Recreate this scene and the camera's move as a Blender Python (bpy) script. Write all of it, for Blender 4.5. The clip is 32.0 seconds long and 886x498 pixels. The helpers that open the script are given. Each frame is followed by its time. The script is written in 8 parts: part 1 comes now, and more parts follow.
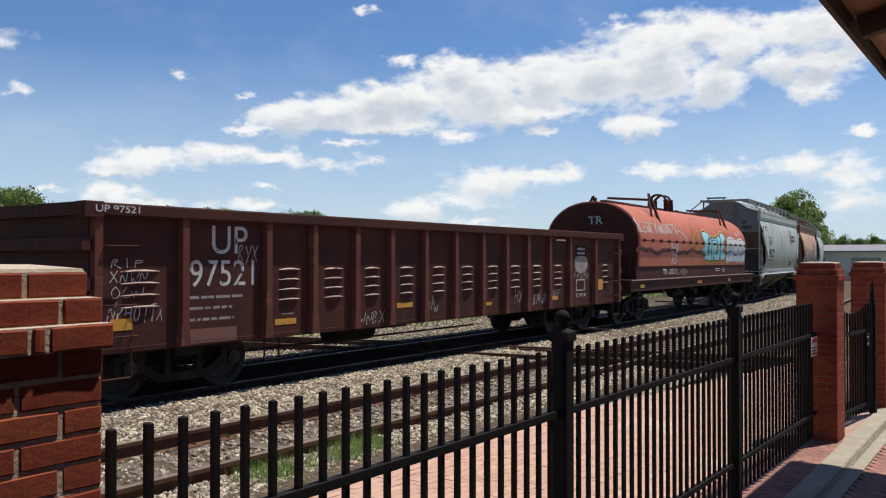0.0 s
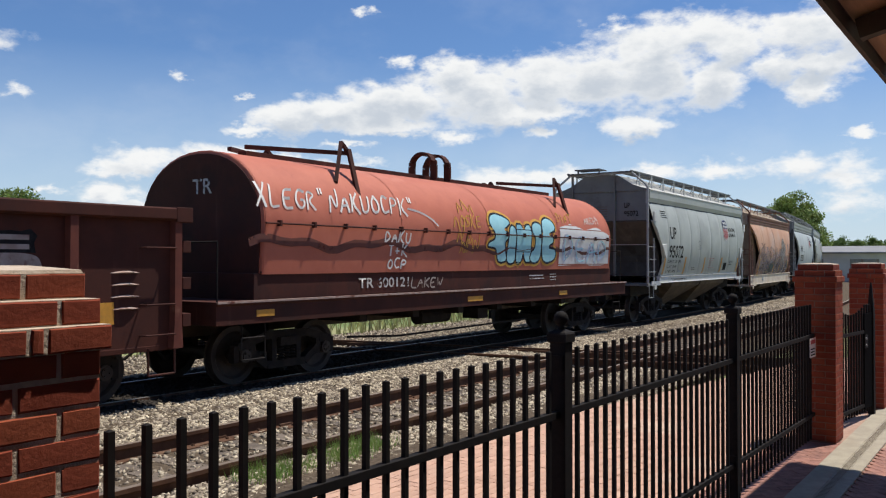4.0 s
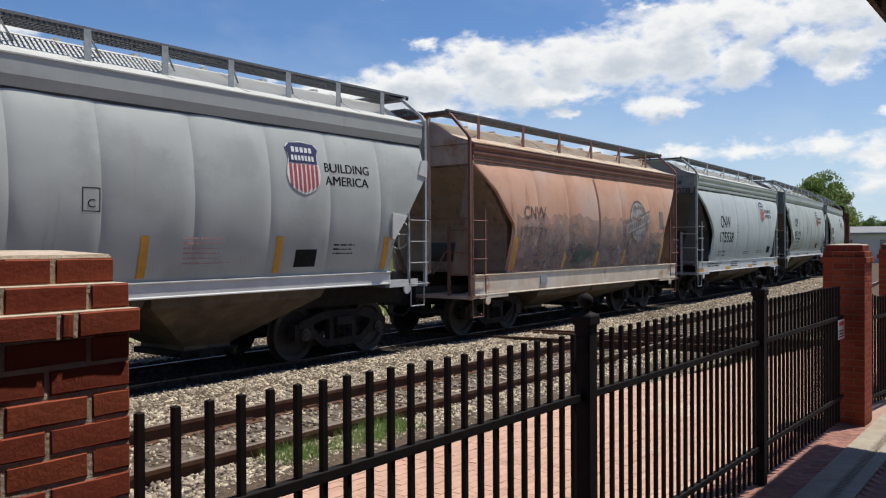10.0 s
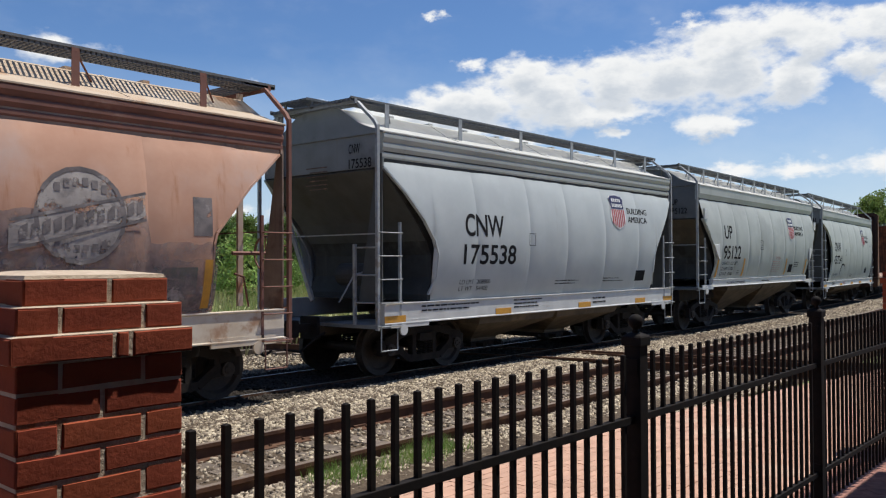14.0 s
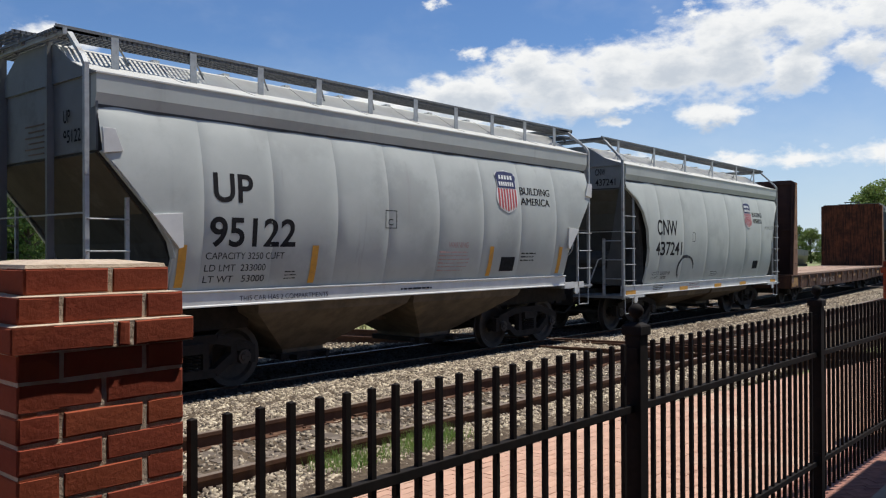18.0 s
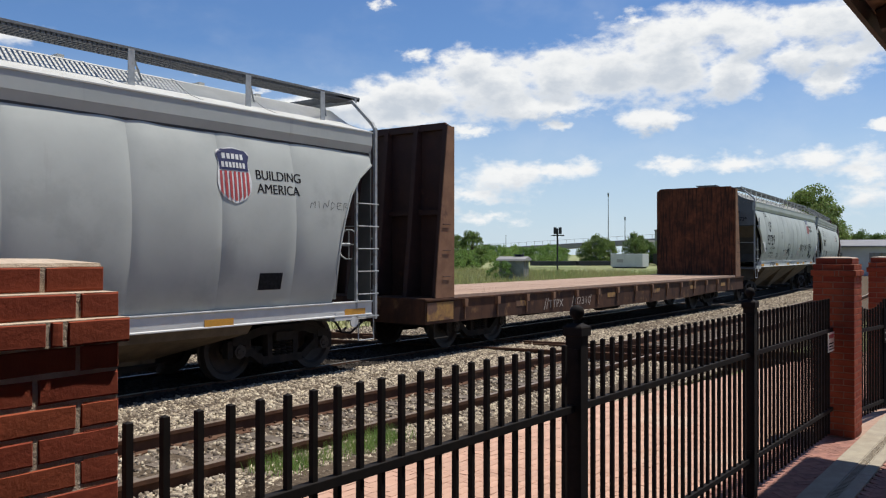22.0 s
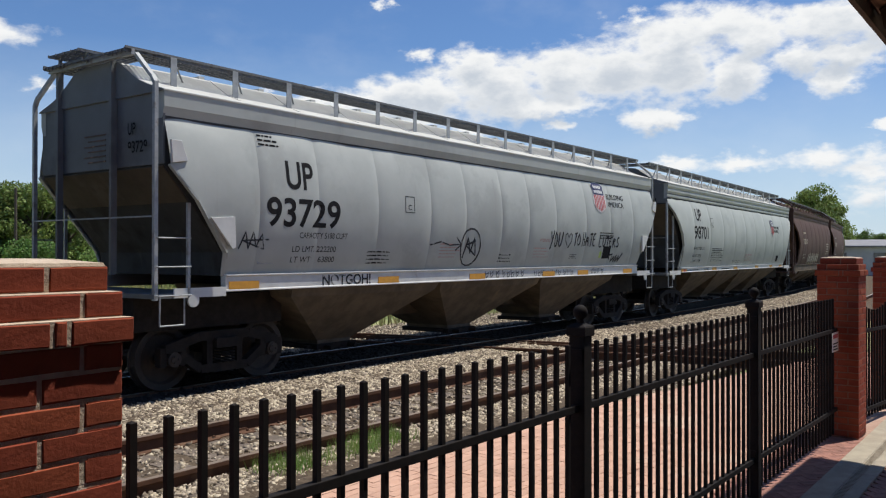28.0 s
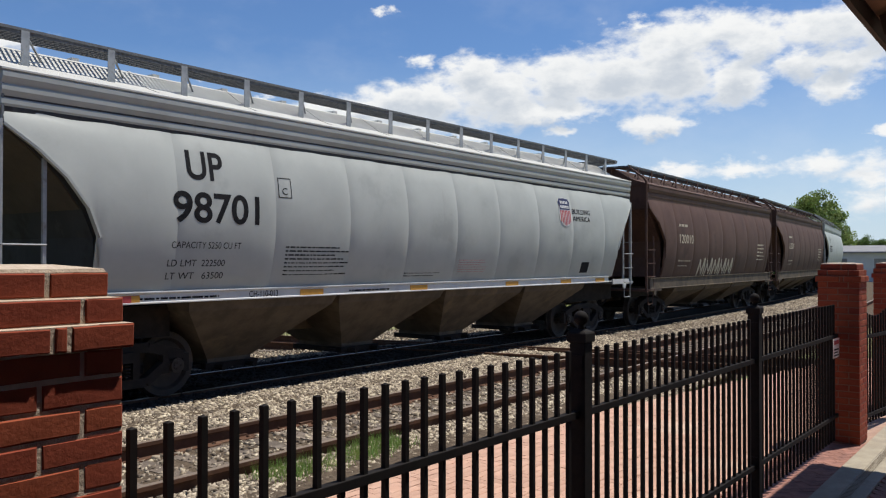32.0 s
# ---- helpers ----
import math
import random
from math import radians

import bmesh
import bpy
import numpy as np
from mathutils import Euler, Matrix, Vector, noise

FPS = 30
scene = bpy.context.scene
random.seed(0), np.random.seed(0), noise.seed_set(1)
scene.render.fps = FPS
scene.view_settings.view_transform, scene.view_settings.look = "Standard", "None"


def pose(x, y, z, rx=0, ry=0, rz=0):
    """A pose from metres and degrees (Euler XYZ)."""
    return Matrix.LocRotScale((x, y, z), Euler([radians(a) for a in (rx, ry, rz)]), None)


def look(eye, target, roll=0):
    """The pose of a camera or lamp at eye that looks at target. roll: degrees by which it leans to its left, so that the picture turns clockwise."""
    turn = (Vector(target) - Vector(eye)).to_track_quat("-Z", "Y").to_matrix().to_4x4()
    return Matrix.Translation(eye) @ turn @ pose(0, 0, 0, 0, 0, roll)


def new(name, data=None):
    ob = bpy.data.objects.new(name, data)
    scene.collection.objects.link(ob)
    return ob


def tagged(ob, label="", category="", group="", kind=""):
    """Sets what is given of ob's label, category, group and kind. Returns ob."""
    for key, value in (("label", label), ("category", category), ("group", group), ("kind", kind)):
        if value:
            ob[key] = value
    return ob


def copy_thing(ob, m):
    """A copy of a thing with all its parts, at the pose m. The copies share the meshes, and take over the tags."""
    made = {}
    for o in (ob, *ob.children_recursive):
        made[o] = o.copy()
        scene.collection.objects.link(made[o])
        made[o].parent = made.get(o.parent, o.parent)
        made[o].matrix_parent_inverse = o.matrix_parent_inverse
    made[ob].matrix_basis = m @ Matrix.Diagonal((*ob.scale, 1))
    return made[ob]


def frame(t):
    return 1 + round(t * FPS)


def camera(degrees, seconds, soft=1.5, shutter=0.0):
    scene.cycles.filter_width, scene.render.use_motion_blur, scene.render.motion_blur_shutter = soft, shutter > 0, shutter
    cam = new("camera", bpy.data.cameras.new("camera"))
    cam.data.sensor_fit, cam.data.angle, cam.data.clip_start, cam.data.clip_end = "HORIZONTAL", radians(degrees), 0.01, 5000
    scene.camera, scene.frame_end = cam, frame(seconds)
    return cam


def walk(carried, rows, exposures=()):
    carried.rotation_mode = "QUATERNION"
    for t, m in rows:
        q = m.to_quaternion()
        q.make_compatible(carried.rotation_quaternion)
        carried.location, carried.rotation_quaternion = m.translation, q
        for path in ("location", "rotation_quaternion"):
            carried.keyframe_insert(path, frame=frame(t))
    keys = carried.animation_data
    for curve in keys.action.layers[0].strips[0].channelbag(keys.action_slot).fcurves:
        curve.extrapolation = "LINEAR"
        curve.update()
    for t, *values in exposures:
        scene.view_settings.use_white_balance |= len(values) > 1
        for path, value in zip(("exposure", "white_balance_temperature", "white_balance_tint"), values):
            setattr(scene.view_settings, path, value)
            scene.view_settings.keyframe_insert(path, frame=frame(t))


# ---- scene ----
EYE = (0.0, 0.0, 1.93)

def aim(heading, pitch, roll):
    h, p = radians(heading), radians(pitch)
    way = Vector((math.cos(h) * math.cos(p), math.sin(h) * math.cos(p), math.sin(p)))
    return look(EYE, Vector(EYE) + way, roll)


cam = camera(55.97, 32.0, soft=1.2)
walk(cam, [
    (0, aim(35.434, 0.718, 0.007)), (0.5, aim(35.429, 0.723, 0.023)), (1, aim(35.376, 0.873, 0.052)),
    (1.5, aim(35.298, 1.044, 0.054)), (2, aim(35.289, 1.059, 0.045)), (2.5, aim(35.361, 0.87, 0.024)),
    (3, aim(35.345, 0.822, 0.002)), (3.5, aim(35.338, 0.823, 0.016)), (5.5, aim(35.399, 0.647, -0.002)),
    (6, aim(35.382, 0.592, -0.004)), (6.5, aim(35.32, 0.591, 0.009)), (7, aim(35.318, 0.616, -0.027)),
    (7.5, aim(35.344, 0.585, -0.026)), (8, aim(35.381, 0.585, -0.03)), (8.5, aim(35.456, 0.502, -0.045)),
    (9, aim(35.549, 0.332, -0.111)), (9.5, aim(36.067, 0.019, -0.14)), (10, aim(36.985, -0.379, -0.286)),
    (10.5, aim(37.912, -0.622, -0.402)), (11, aim(39.043, -0.294, -0.342)), (11.5, aim(40.295, 0.25, -0.335)),
    (12, aim(40.794, 0.561, -0.34)), (12.5, aim(40.579, 0.778, -0.296)), (13, aim(40.427, 0.967, -0.306)),
    (13.5, aim(40.289, 1.093, -0.22)), (14, aim(40.263, 1.013, -0.276)), (14.5, aim(40.249, 0.963, -0.254)),
    (16.5, aim(40.474, 0.139, -0.421)), (17, aim(40.355, 0.18, -0.389)), (17.5, aim(40.309, 0.252, -0.331)),
    (18, aim(40.307, 0.278, -0.257)), (18.5, aim(40.207, 0.349, -0.211)), (19, aim(39.615, 0.434, -0.096)),
    (19.5, aim(38.768, 0.611, -0.013)), (20, aim(38.231, 0.628, -0.006)), (20.5, aim(37.584, 0.599, 0.017)),
    (21, aim(36.962, 0.463, -0.018)), (21.5, aim(36.794, 0.372, 0.025)), (22, aim(36.414, 0.354, 0.053)),
    (22.5, aim(36.127, 0.285, 0.077)), (23, aim(36.21, 0.171, 0.055)), (23.5, aim(36.281, 0.059, 0.037)),
    (24, aim(36.262, 0.175, 0.006)), (24.5, aim(36.243, 0.18, 0.065)), (25, aim(36.275, 0.06, 0.055)),
    (25.5, aim(36.282, 0.09, 0.073)), (27.5, aim(36.538, 0.286, 0.049)), (28, aim(36.65, 0.349, 0.049)),
    (28.5, aim(36.637, 0.58, 0.073)), (29, aim(36.626, 0.734, 0.106)), (29.5, aim(36.631, 0.84, 0.134)),
    (30, aim(36.588, 0.907, 0.128)), (30.5, aim(36.593, 0.892, 0.136)), (31, aim(36.597, 0.92, 0.097)),
    (31.5, aim(36.608, 0.928, 0.088)), (32, aim(36.679, 0.751, 0.057)),
], exposures=[(0.0, 0.1), (32.0, 0.1)])

# ---- sky and sun ----
SUN = Vector((0.34, -0.165, 0.92)).normalized()
SUN_STRENGTH, SKY_STRENGTH = 5.0, 0.085
# clouds as azimuth, elevation and half sizes: the long bank, single puffs, the low rows over the horizon
CLOUD_BANK = (
    (0.849, 0.152, 0.036, 0.0093), (0.797, 0.169, 0.056, 0.0201), (0.750, 0.177, 0.074, 0.0242), (0.697, 0.188, 0.054, 0.0311), (0.649, 0.191, 0.061, 0.0305),
    (0.690, 0.161, 0.088, 0.0135), (0.602, 0.220, 0.037, 0.0271), (0.575, 0.198, 0.074, 0.0393), (0.501, 0.209, 0.073, 0.0403), (0.435, 0.213, 0.072, 0.0452),
    (0.371, 0.220, 0.070, 0.0498), (0.358, 0.247, 0.044, 0.0274), (0.302, 0.200, 0.045, 0.0289), (0.278, 0.241, 0.051, 0.0305), (0.240, 0.219, 0.041, 0.0238),
    (0.214, 0.247, 0.059, 0.0285), (0.390, 0.157, 0.046, 0.0145), (0.514, 0.174, 0.100, 0.0162),
    (0.181, 0.249, 0.066, 0.0366), (0.192, 0.215, 0.039, 0.0196), (0.327, 0.257, 0.049, 0.0259),
)
CLOUD_PUFFS = (
    (0.956, 0.114, 0.046, 0.0154), (0.980, 0.104, 0.054, 0.0089), (0.868, 0.125, 0.053, 0.0158), (0.823, 0.120, 0.039, 0.0100), (0.757, 0.113, 0.047, 0.0094),
    (0.703, 0.117, 0.035, 0.0088), (0.663, 0.235, 0.020, 0.0102), (0.730, 0.139, 0.037, 0.0047), (0.497, 0.153, 0.020, 0.0087), (0.608, 0.148, 0.035, 0.0088),
    (0.663, 0.150, 0.016, 0.0061), (0.192, 0.187, 0.040, 0.0147), (0.149, 0.138, 0.018, 0.0066), (1.132, 0.232, 0.044, 0.0202), (1.092, 0.184, 0.020, 0.0103),
    (0.922, 0.205, 0.015, 0.0078), (0.852, 0.189, 0.009, 0.0060), (0.409, 0.272, 0.022, 0.0086),
)
CLOUD_ROWS = (
    (0.214, 0.104, 0.068, 0.0136), (0.296, 0.101, 0.076, 0.0096), (0.170, 0.088, 0.043, 0.0109), (0.364, 0.101, 0.038, 0.0078), (0.165, 0.067, 0.032, 0.0157),
    (0.554, 0.090, 0.061, 0.0176), (0.608, 0.070, 0.041, 0.0095), (0.575, 0.043, 0.027, 0.0088), (0.649, 0.061, 0.031, 0.0108), (0.514, 0.098, 0.053, 0.0121),
    (0.998, 0.075, 0.037, 0.0095), (0.959, 0.063, 0.037, 0.0058), (1.056, 0.076, 0.014, 0.0049), (0.830, 0.085, 0.016, 0.0040), (0.830, 0.065, 0.033, 0.0073),
    (0.717, 0.290, 0.016, 0.0047),
)


def make_world():
    w = bpy.data.worlds.new("sky")
    scene.world = w
    w.use_nodes = True
    n, l = w.node_tree.nodes, w.node_tree.links
    bg = n["Background"]
    sky = n.new("ShaderNodeTexSky")
    sky.sky_type, sky.sun_disc = "NISHITA", False
    sky.sun_elevation, sky.sun_rotation = math.asin(SUN.z), math.atan2(SUN.x, SUN.y)
    sky.air_density, sky.dust_density, sky.ozone_density = 1.0, 0.2, 3.5
    tc = n.new("ShaderNodeTexCoord")
    sep = n.new("ShaderNodeSeparateXYZ")
    l.new(tc.outputs["Generated"], sep.inputs[0])

    def op(kind, a, b=None, c=None):
        m = n.new("ShaderNodeMath")
        m.operation = kind
        for i, v in enumerate((a, b, c)):
            if v is None:
                continue
            if isinstance(v, (int, float)):
                m.inputs[i].default_value = v
            else:
                l.new(v, m.inputs[i])
        return m.outputs[0]

    az = op("ARCTAN2", sep.outputs["Y"], sep.outputs["X"])
    el = op("ARCSINE", sep.outputs["Z"])

    def noise_of(scale, detail, rough, shift=(0, 0, 0)):
        mp = n.new("ShaderNodeMapping")
        mp.inputs["Location"].default_value = shift
        mp.inputs["Scale"].default_value = (1, 1, 1.9)
        l.new(tc.outputs["Generated"], mp.inputs["Vector"])
        t = n.new("ShaderNodeTexNoise")
        t.inputs["Scale"].default_value, t.inputs["Detail"].default_value, t.inputs["Roughness"].default_value = scale, detail, rough
        l.new(mp.outputs[0], t.inputs["Vector"])
        return t.outputs["Fac"]

    puff = noise_of(15.0, 7.0, 0.55)
    wisp = noise_of(48.0, 5.0, 0.55, (1.3, 0.2, 0.7))
    broad = noise_of(3.2, 5.0, 0.55, (4.1, 2.2, 0.4))
    frayed = noise_of(34.0, 4.0, 0.6, (7.0, 1.0, 3.0))
    torn = noise_of(40.0, 4.0, 0.6, (2.0, 8.0, 5.0))
    thin = noise_of(6.0, 5.0, 0.6, (2.0, 5.0, 1.0))
    rough = op("ADD", op("MULTIPLY", op("SUBTRACT", puff, 0.5), 2.0), op("MULTIPLY", op("SUBTRACT", wisp, 0.5), 0.6))
    # the open sky on all other sides carries scattered cloud of the same kind
    side = op("LESS_THAN", op("ABSOLUTE", op("SUBTRACT", az, 0.63)), 0.72)
    other = op("SUBTRACT", op("MULTIPLY", op("SUBTRACT", broad, 0.66), 5.0), op("MULTIPLY", side, 9.0))

    def cover(raised):
        """How deep inside a cloud a direction lies, looking a little higher by raised."""
        at = n.new("ShaderNodeCombineXYZ")
        l.new(op("ADD", az, op("MULTIPLY", op("SUBTRACT", frayed, 0.5), 0.055)), at.inputs[0])
        l.new(op("ADD", op("ADD", el, raised), op("MULTIPLY", op("SUBTRACT", torn, 0.5), 0.026)), at.inputs[1])
        near = None
        for rows, soft, less in ((CLOUD_BANK, 0.88, 0.1), (CLOUD_PUFFS, 0.62, 0.44), (CLOUD_ROWS, 0.5, 0.4)):
            for ca, ce, ra, re in rows:
                v = n.new("ShaderNodeVectorMath")
                v.operation = "MULTIPLY_ADD"
                v.inputs[1].default_value = (soft / ra, soft / re, 0)
                v.inputs[2].default_value = (-ca * soft / ra, -ce * soft / re, 0)
                l.new(at.outputs[0], v.inputs[0])
                ln = n.new("ShaderNodeVectorMath")
                ln.operation = "LENGTH"
                l.new(v.outputs["Vector"], ln.inputs[0])
                off = op("ADD", ln.outputs["Value"], less)
                near = off if near is None else op("SMOOTH_MIN", near, off, 0.2)
        return op("ADD", op("MAXIMUM", op("MAXIMUM", op("SUBTRACT", 1.12, near), other), -0.8), rough)

    dens = cover(0.0)
    ramp = n.new("ShaderNodeMapRange")
    ramp.interpolation_type = "SMOOTHSTEP"
    ramp.inputs["From Min"].default_value, ramp.inputs["From Max"].default_value = -0.02, 0.62
    l.new(dens, ramp.inputs["Value"])
    # bases turn grey where thick cloud stands above them
    shade = n.new("ShaderNodeMapRange")
    shade.interpolation_type = "SMOOTHSTEP"
    shade.inputs["From Min"].default_value, shade.inputs["From Max"].default_value = 0.15, 1.25
    shade.inputs["To Min"].default_value, shade.inputs["To Max"].default_value = 1.0, 0.0
    l.new(cover(0.014), shade.inputs["Value"])
    veil = n.new("ShaderNodeMapRange")
    veil.interpolation_type = "SMOOTHSTEP"
    veil.inputs["From Min"].default_value, veil.inputs["From Max"].default_value = 0.45, 0.75
    veil.inputs["To Max"].default_value = 0.09
    l.new(thin, veil.inputs["Value"])
    tone = n.new("ShaderNodeMix")
    tone.data_type = "RGBA"
    tone.inputs["A"].default_value, tone.inputs["B"].default_value = (6.3, 6.9, 7.7, 1), (10.1, 10.2, 10.2, 1)
    l.new(shade.outputs[0], tone.inputs["Factor"])
    # thin haze towards the horizon
    haze = n.new("ShaderNodeMapRange")
    haze.inputs["From Min"].default_value, haze.inputs["From Max"].default_value = 0.0, 0.24
    haze.inputs["To Min"].default_value, haze.inputs["To Max"].default_value = 0.75, 0.0
    l.new(el, haze.inputs["Value"])
    mh = n.new("ShaderNodeMix")
    mh.data_type = "RGBA"
    mh.inputs["B"].default_value = (7.0, 8.3, 9.6, 1)
    l.new(haze.outputs[0], mh.inputs["Factor"])
    tint = n.new("ShaderNodeMix")
    tint.data_type, tint.blend_type = "RGBA", "MULTIPLY"
    tint.inputs["Factor"].default_value = 1.0
    tint.inputs["B"].default_value = (0.75, 0.93, 1.17, 1)
    l.new(sky.outputs[0], tint.inputs["A"])
    l.new(tint.outputs["Result"], mh.inputs["A"])
    mx = n.new("ShaderNodeMix")
    mx.data_type = "RGBA"
    l.new(op("MAXIMUM", ramp.outputs[0], veil.outputs[0]), mx.inputs["Factor"])
    l.new(mh.outputs["Result"], mx.inputs["A"])
    l.new(tone.outputs["Result"], mx.inputs["B"])
    l.new(mx.outputs["Result"], bg.inputs["Color"])
    bg.inputs["Strength"].default_value = SKY_STRENGTH


make_world()
sun = new("sun", bpy.data.lights.new("sun", "SUN"))
sun.data.energy, sun.data.angle, sun.data.color = SUN_STRENGTH, radians(0.5), (1.0, 0.95, 0.87)
sun.matrix_world = look(SUN * 60, (0, 0, 0))


# ---- materials ----
def surf(name, a, b=None, scale=6.0, rough=0.7, metal=0.0, bump=0.15, bscale=40.0, patch=None, pscale=1.2, pcut=0.55, streak=None, scut=0.55, sscale=(5, 5, 0.35), vary=0.0, hue=0.0, island=False, soft=0.12, spec=0.5, stretch=(1, 1, 1), through_light=0.0, holes=None, each=0.0):
    """Two tones in a fine noise, patches of wear at a larger scale, streaks that run down, fine relief."""
    m = bpy.data.materials.new(name)
    m.use_nodes = True
    n, l = m.node_tree.nodes, m.node_tree.links
    bs = n["Principled BSDF"]
    bs.inputs["Roughness"].default_value, bs.inputs["Metallic"].default_value = rough, metal
    bs.inputs["Specular IOR Level"].default_value = spec
    tc = n.new("ShaderNodeTexCoord")
    b = b or tuple(c * 0.8 for c in a)

    def nz(sc, vec=(1, 1, 1), detail=5.0):
        mp = n.new("ShaderNodeMapping")
        mp.inputs["Scale"].default_value = vec
        l.new(tc.outputs["Object"], mp.inputs["Vector"])
        t = n.new("ShaderNodeTexNoise")
        t.inputs["Scale"].default_value, t.inputs["Detail"].default_value, t.inputs["Roughness"].default_value = sc, detail, 0.62
        l.new(mp.outputs[0], t.inputs["Vector"])
        return t.outputs["Fac"]

    def step(src, lo, hi):
        r = n.new("ShaderNodeMapRange")
        r.interpolation_type = "SMOOTHSTEP"
        r.inputs["From Min"].default_value, r.inputs["From Max"].default_value = lo, hi
        l.new(src, r.inputs["Value"])
        return r.outputs[0]

    def mix(fac, ca, cb):
        x = n.new("ShaderNodeMix")
        x.data_type = "RGBA"
        l.new(fac, x.inputs["Factor"])
        for key, c in (("A", ca), ("B", cb)):
            if isinstance(c, tuple):
                x.inputs[key].default_value = (*c, 1)
            else:
                l.new(c, x.inputs[key])
        return x.outputs["Result"]

    col = mix(step(nz(scale, stretch), 0.32, 0.68), a, b)
    if patch:
        pf = step(nz(pscale, (1, 1, 1), 8.0), pcut, pcut + soft)
        col = mix(pf, col, patch)
    if streak:
        sf = step(nz(1.0, sscale, 6.0), scut, scut + 0.2)
        col = mix(sf, col, streak)
    if vary or hue:
        if island:
            oi = n.new("ShaderNodeNewGeometry")
            rnd = oi.outputs["Random Per Island"]
        else:
            oi = n.new("ShaderNodeObjectInfo")
            rnd = oi.outputs["Random"]
        hs = n.new("ShaderNodeHueSaturation")
        for key, amt, mid in (("Value", vary, 1.0), ("Hue", hue, 0.5)):
            r = n.new("ShaderNodeMapRange")
            r.inputs["To Min"].default_value, r.inputs["To Max"].default_value = mid - amt, mid + amt
            l.new(rnd, r.inputs["Value"])
            l.new(r.outputs[0], hs.inputs[key])
        l.new(col, hs.inputs["Color"])
        col = hs.outputs["Color"]
    if each:
        # one thing differs from the next in tone
        who, hv, hr = n.new("ShaderNodeObjectInfo"), n.new("ShaderNodeHueSaturation"), n.new("ShaderNodeMapRange")
        hr.inputs["To Min"].default_value, hr.inputs["To Max"].default_value = 1 - each, 1 + each
        l.new(who.outputs["Random"], hr.inputs["Value"])
        l.new(hr.outputs[0], hv.inputs["Value"])
        hue2 = n.new("ShaderNodeMapRange")
        hue2.inputs["To Min"].default_value, hue2.inputs["To Max"].default_value = 0.518, 0.484
        l.new(who.outputs["Random"], hue2.inputs["Value"])
        l.new(hue2.outputs[0], hv.inputs["Hue"])
        l.new(col, hv.inputs["Color"])
        col = hv.outputs["Color"]
    l.new(col, bs.inputs["Base Color"])
    if through_light:
        tr, ad = n.new("ShaderNodeBsdfTranslucent"), n.new("ShaderNodeMixShader")
        l.new(col, tr.inputs["Color"])
        ad.inputs[0].default_value = through_light
        l.new(bs.outputs[0], ad.inputs[1])
        l.new(tr.outputs[0], ad.inputs[2])
        l.new(ad.outputs[0], n["Material Output"].inputs["Surface"])
    if holes:
        # worn paint: gone where the noise falls short
        gone, keep = n.new("ShaderNodeBsdfTransparent"), n.new("ShaderNodeMixShader")
        l.new(step(nz(holes[0], (1, 1, 1), 9.0), holes[1], holes[1] + holes[2]), keep.inputs[0])
        l.new(gone.outputs[0], keep.inputs[1])
        l.new(bs.outputs[0], keep.inputs[2])
        l.new(keep.outputs[0], n["Material Output"].inputs["Surface"])
    if bump:
        bp = n.new("ShaderNodeBump")
        bp.inputs["Strength"].default_value, bp.inputs["Distance"].default_value = bump, 0.01
        l.new(nz(bscale, (1, 1, 1), 6.0), bp.inputs["Height"])
        l.new(bp.outputs[0], bs.inputs["Normal"])
    return m


M = {}
M["grey_paint"] = surf("grey_paint", (0.412, 0.434, 0.408), (0.372, 0.393, 0.37), 1.6, 0.55, patch=(0.336, 0.353, 0.333), pscale=0.7, pcut=0.5, streak=(0.31, 0.31, 0.292), scut=0.6, bump=0.06, bscale=9, spec=0.35)
M["grey_paint_light"] = surf("grey_paint_light", (0.425, 0.446, 0.412), (0.386, 0.404, 0.375), 1.6, 0.55, patch=(0.345, 0.36, 0.335), pscale=0.8, pcut=0.55, streak=(0.33, 0.325, 0.305), scut=0.62, bump=0.06, bscale=9, spec=0.35)
# grey paint of the sides, darkened on the ends for their shade and dirt
M["grey_end_shaded"] = surf("grey_end_shaded", (0.145, 0.158, 0.163), (0.12, 0.13, 0.134), 1.5, 0.65, patch=(0.10, 0.105, 0.108), pscale=1.1, pcut=0.52, streak=(0.18, 0.17, 0.16), scut=0.62, bump=0.08, bscale=12)
M["grime"] = surf("grime", (0.135, 0.108, 0.08), (0.085, 0.07, 0.055), 3, 0.9, patch=(0.17, 0.13, 0.085), pscale=1.0, pcut=0.57, bump=0.15, bscale=18, spec=0.15)
M["sill_white"] = surf("sill_white", (0.60, 0.60, 0.575), (0.52, 0.52, 0.50), 3, 0.6, patch=(0.42, 0.385, 0.35), pscale=3.0, pcut=0.62, streak=(0.40, 0.34, 0.28), scut=0.64, sscale=(9, 9, 1.2), bump=0.06)
M["end_grime"] = surf("end_grime", (0.032, 0.026, 0.021), (0.024, 0.02, 0.017), 2.5, 0.85, patch=(0.05, 0.04, 0.03), pscale=0.9, pcut=0.56, streak=(0.04, 0.034, 0.03), bump=0.1, bscale=16, spec=0.2)
M["roof_light"] = surf("roof_light", (0.50, 0.50, 0.465), (0.44, 0.44, 0.41), 2.5, 0.6, patch=(0.44, 0.43, 0.40), pscale=1.5, bump=0.08, bscale=14)
M["rust_paint"] = surf("rust_paint", (0.56, 0.34, 0.24), (0.47, 0.26, 0.175), 0.9, 0.8, patch=(0.49, 0.37, 0.32), pscale=0.7, pcut=0.46, soft=0.3, streak=(0.38, 0.155, 0.065), scut=0.57, sscale=(5.5, 5.5, 0.22), bump=0.1, bscale=14, spec=0.25)
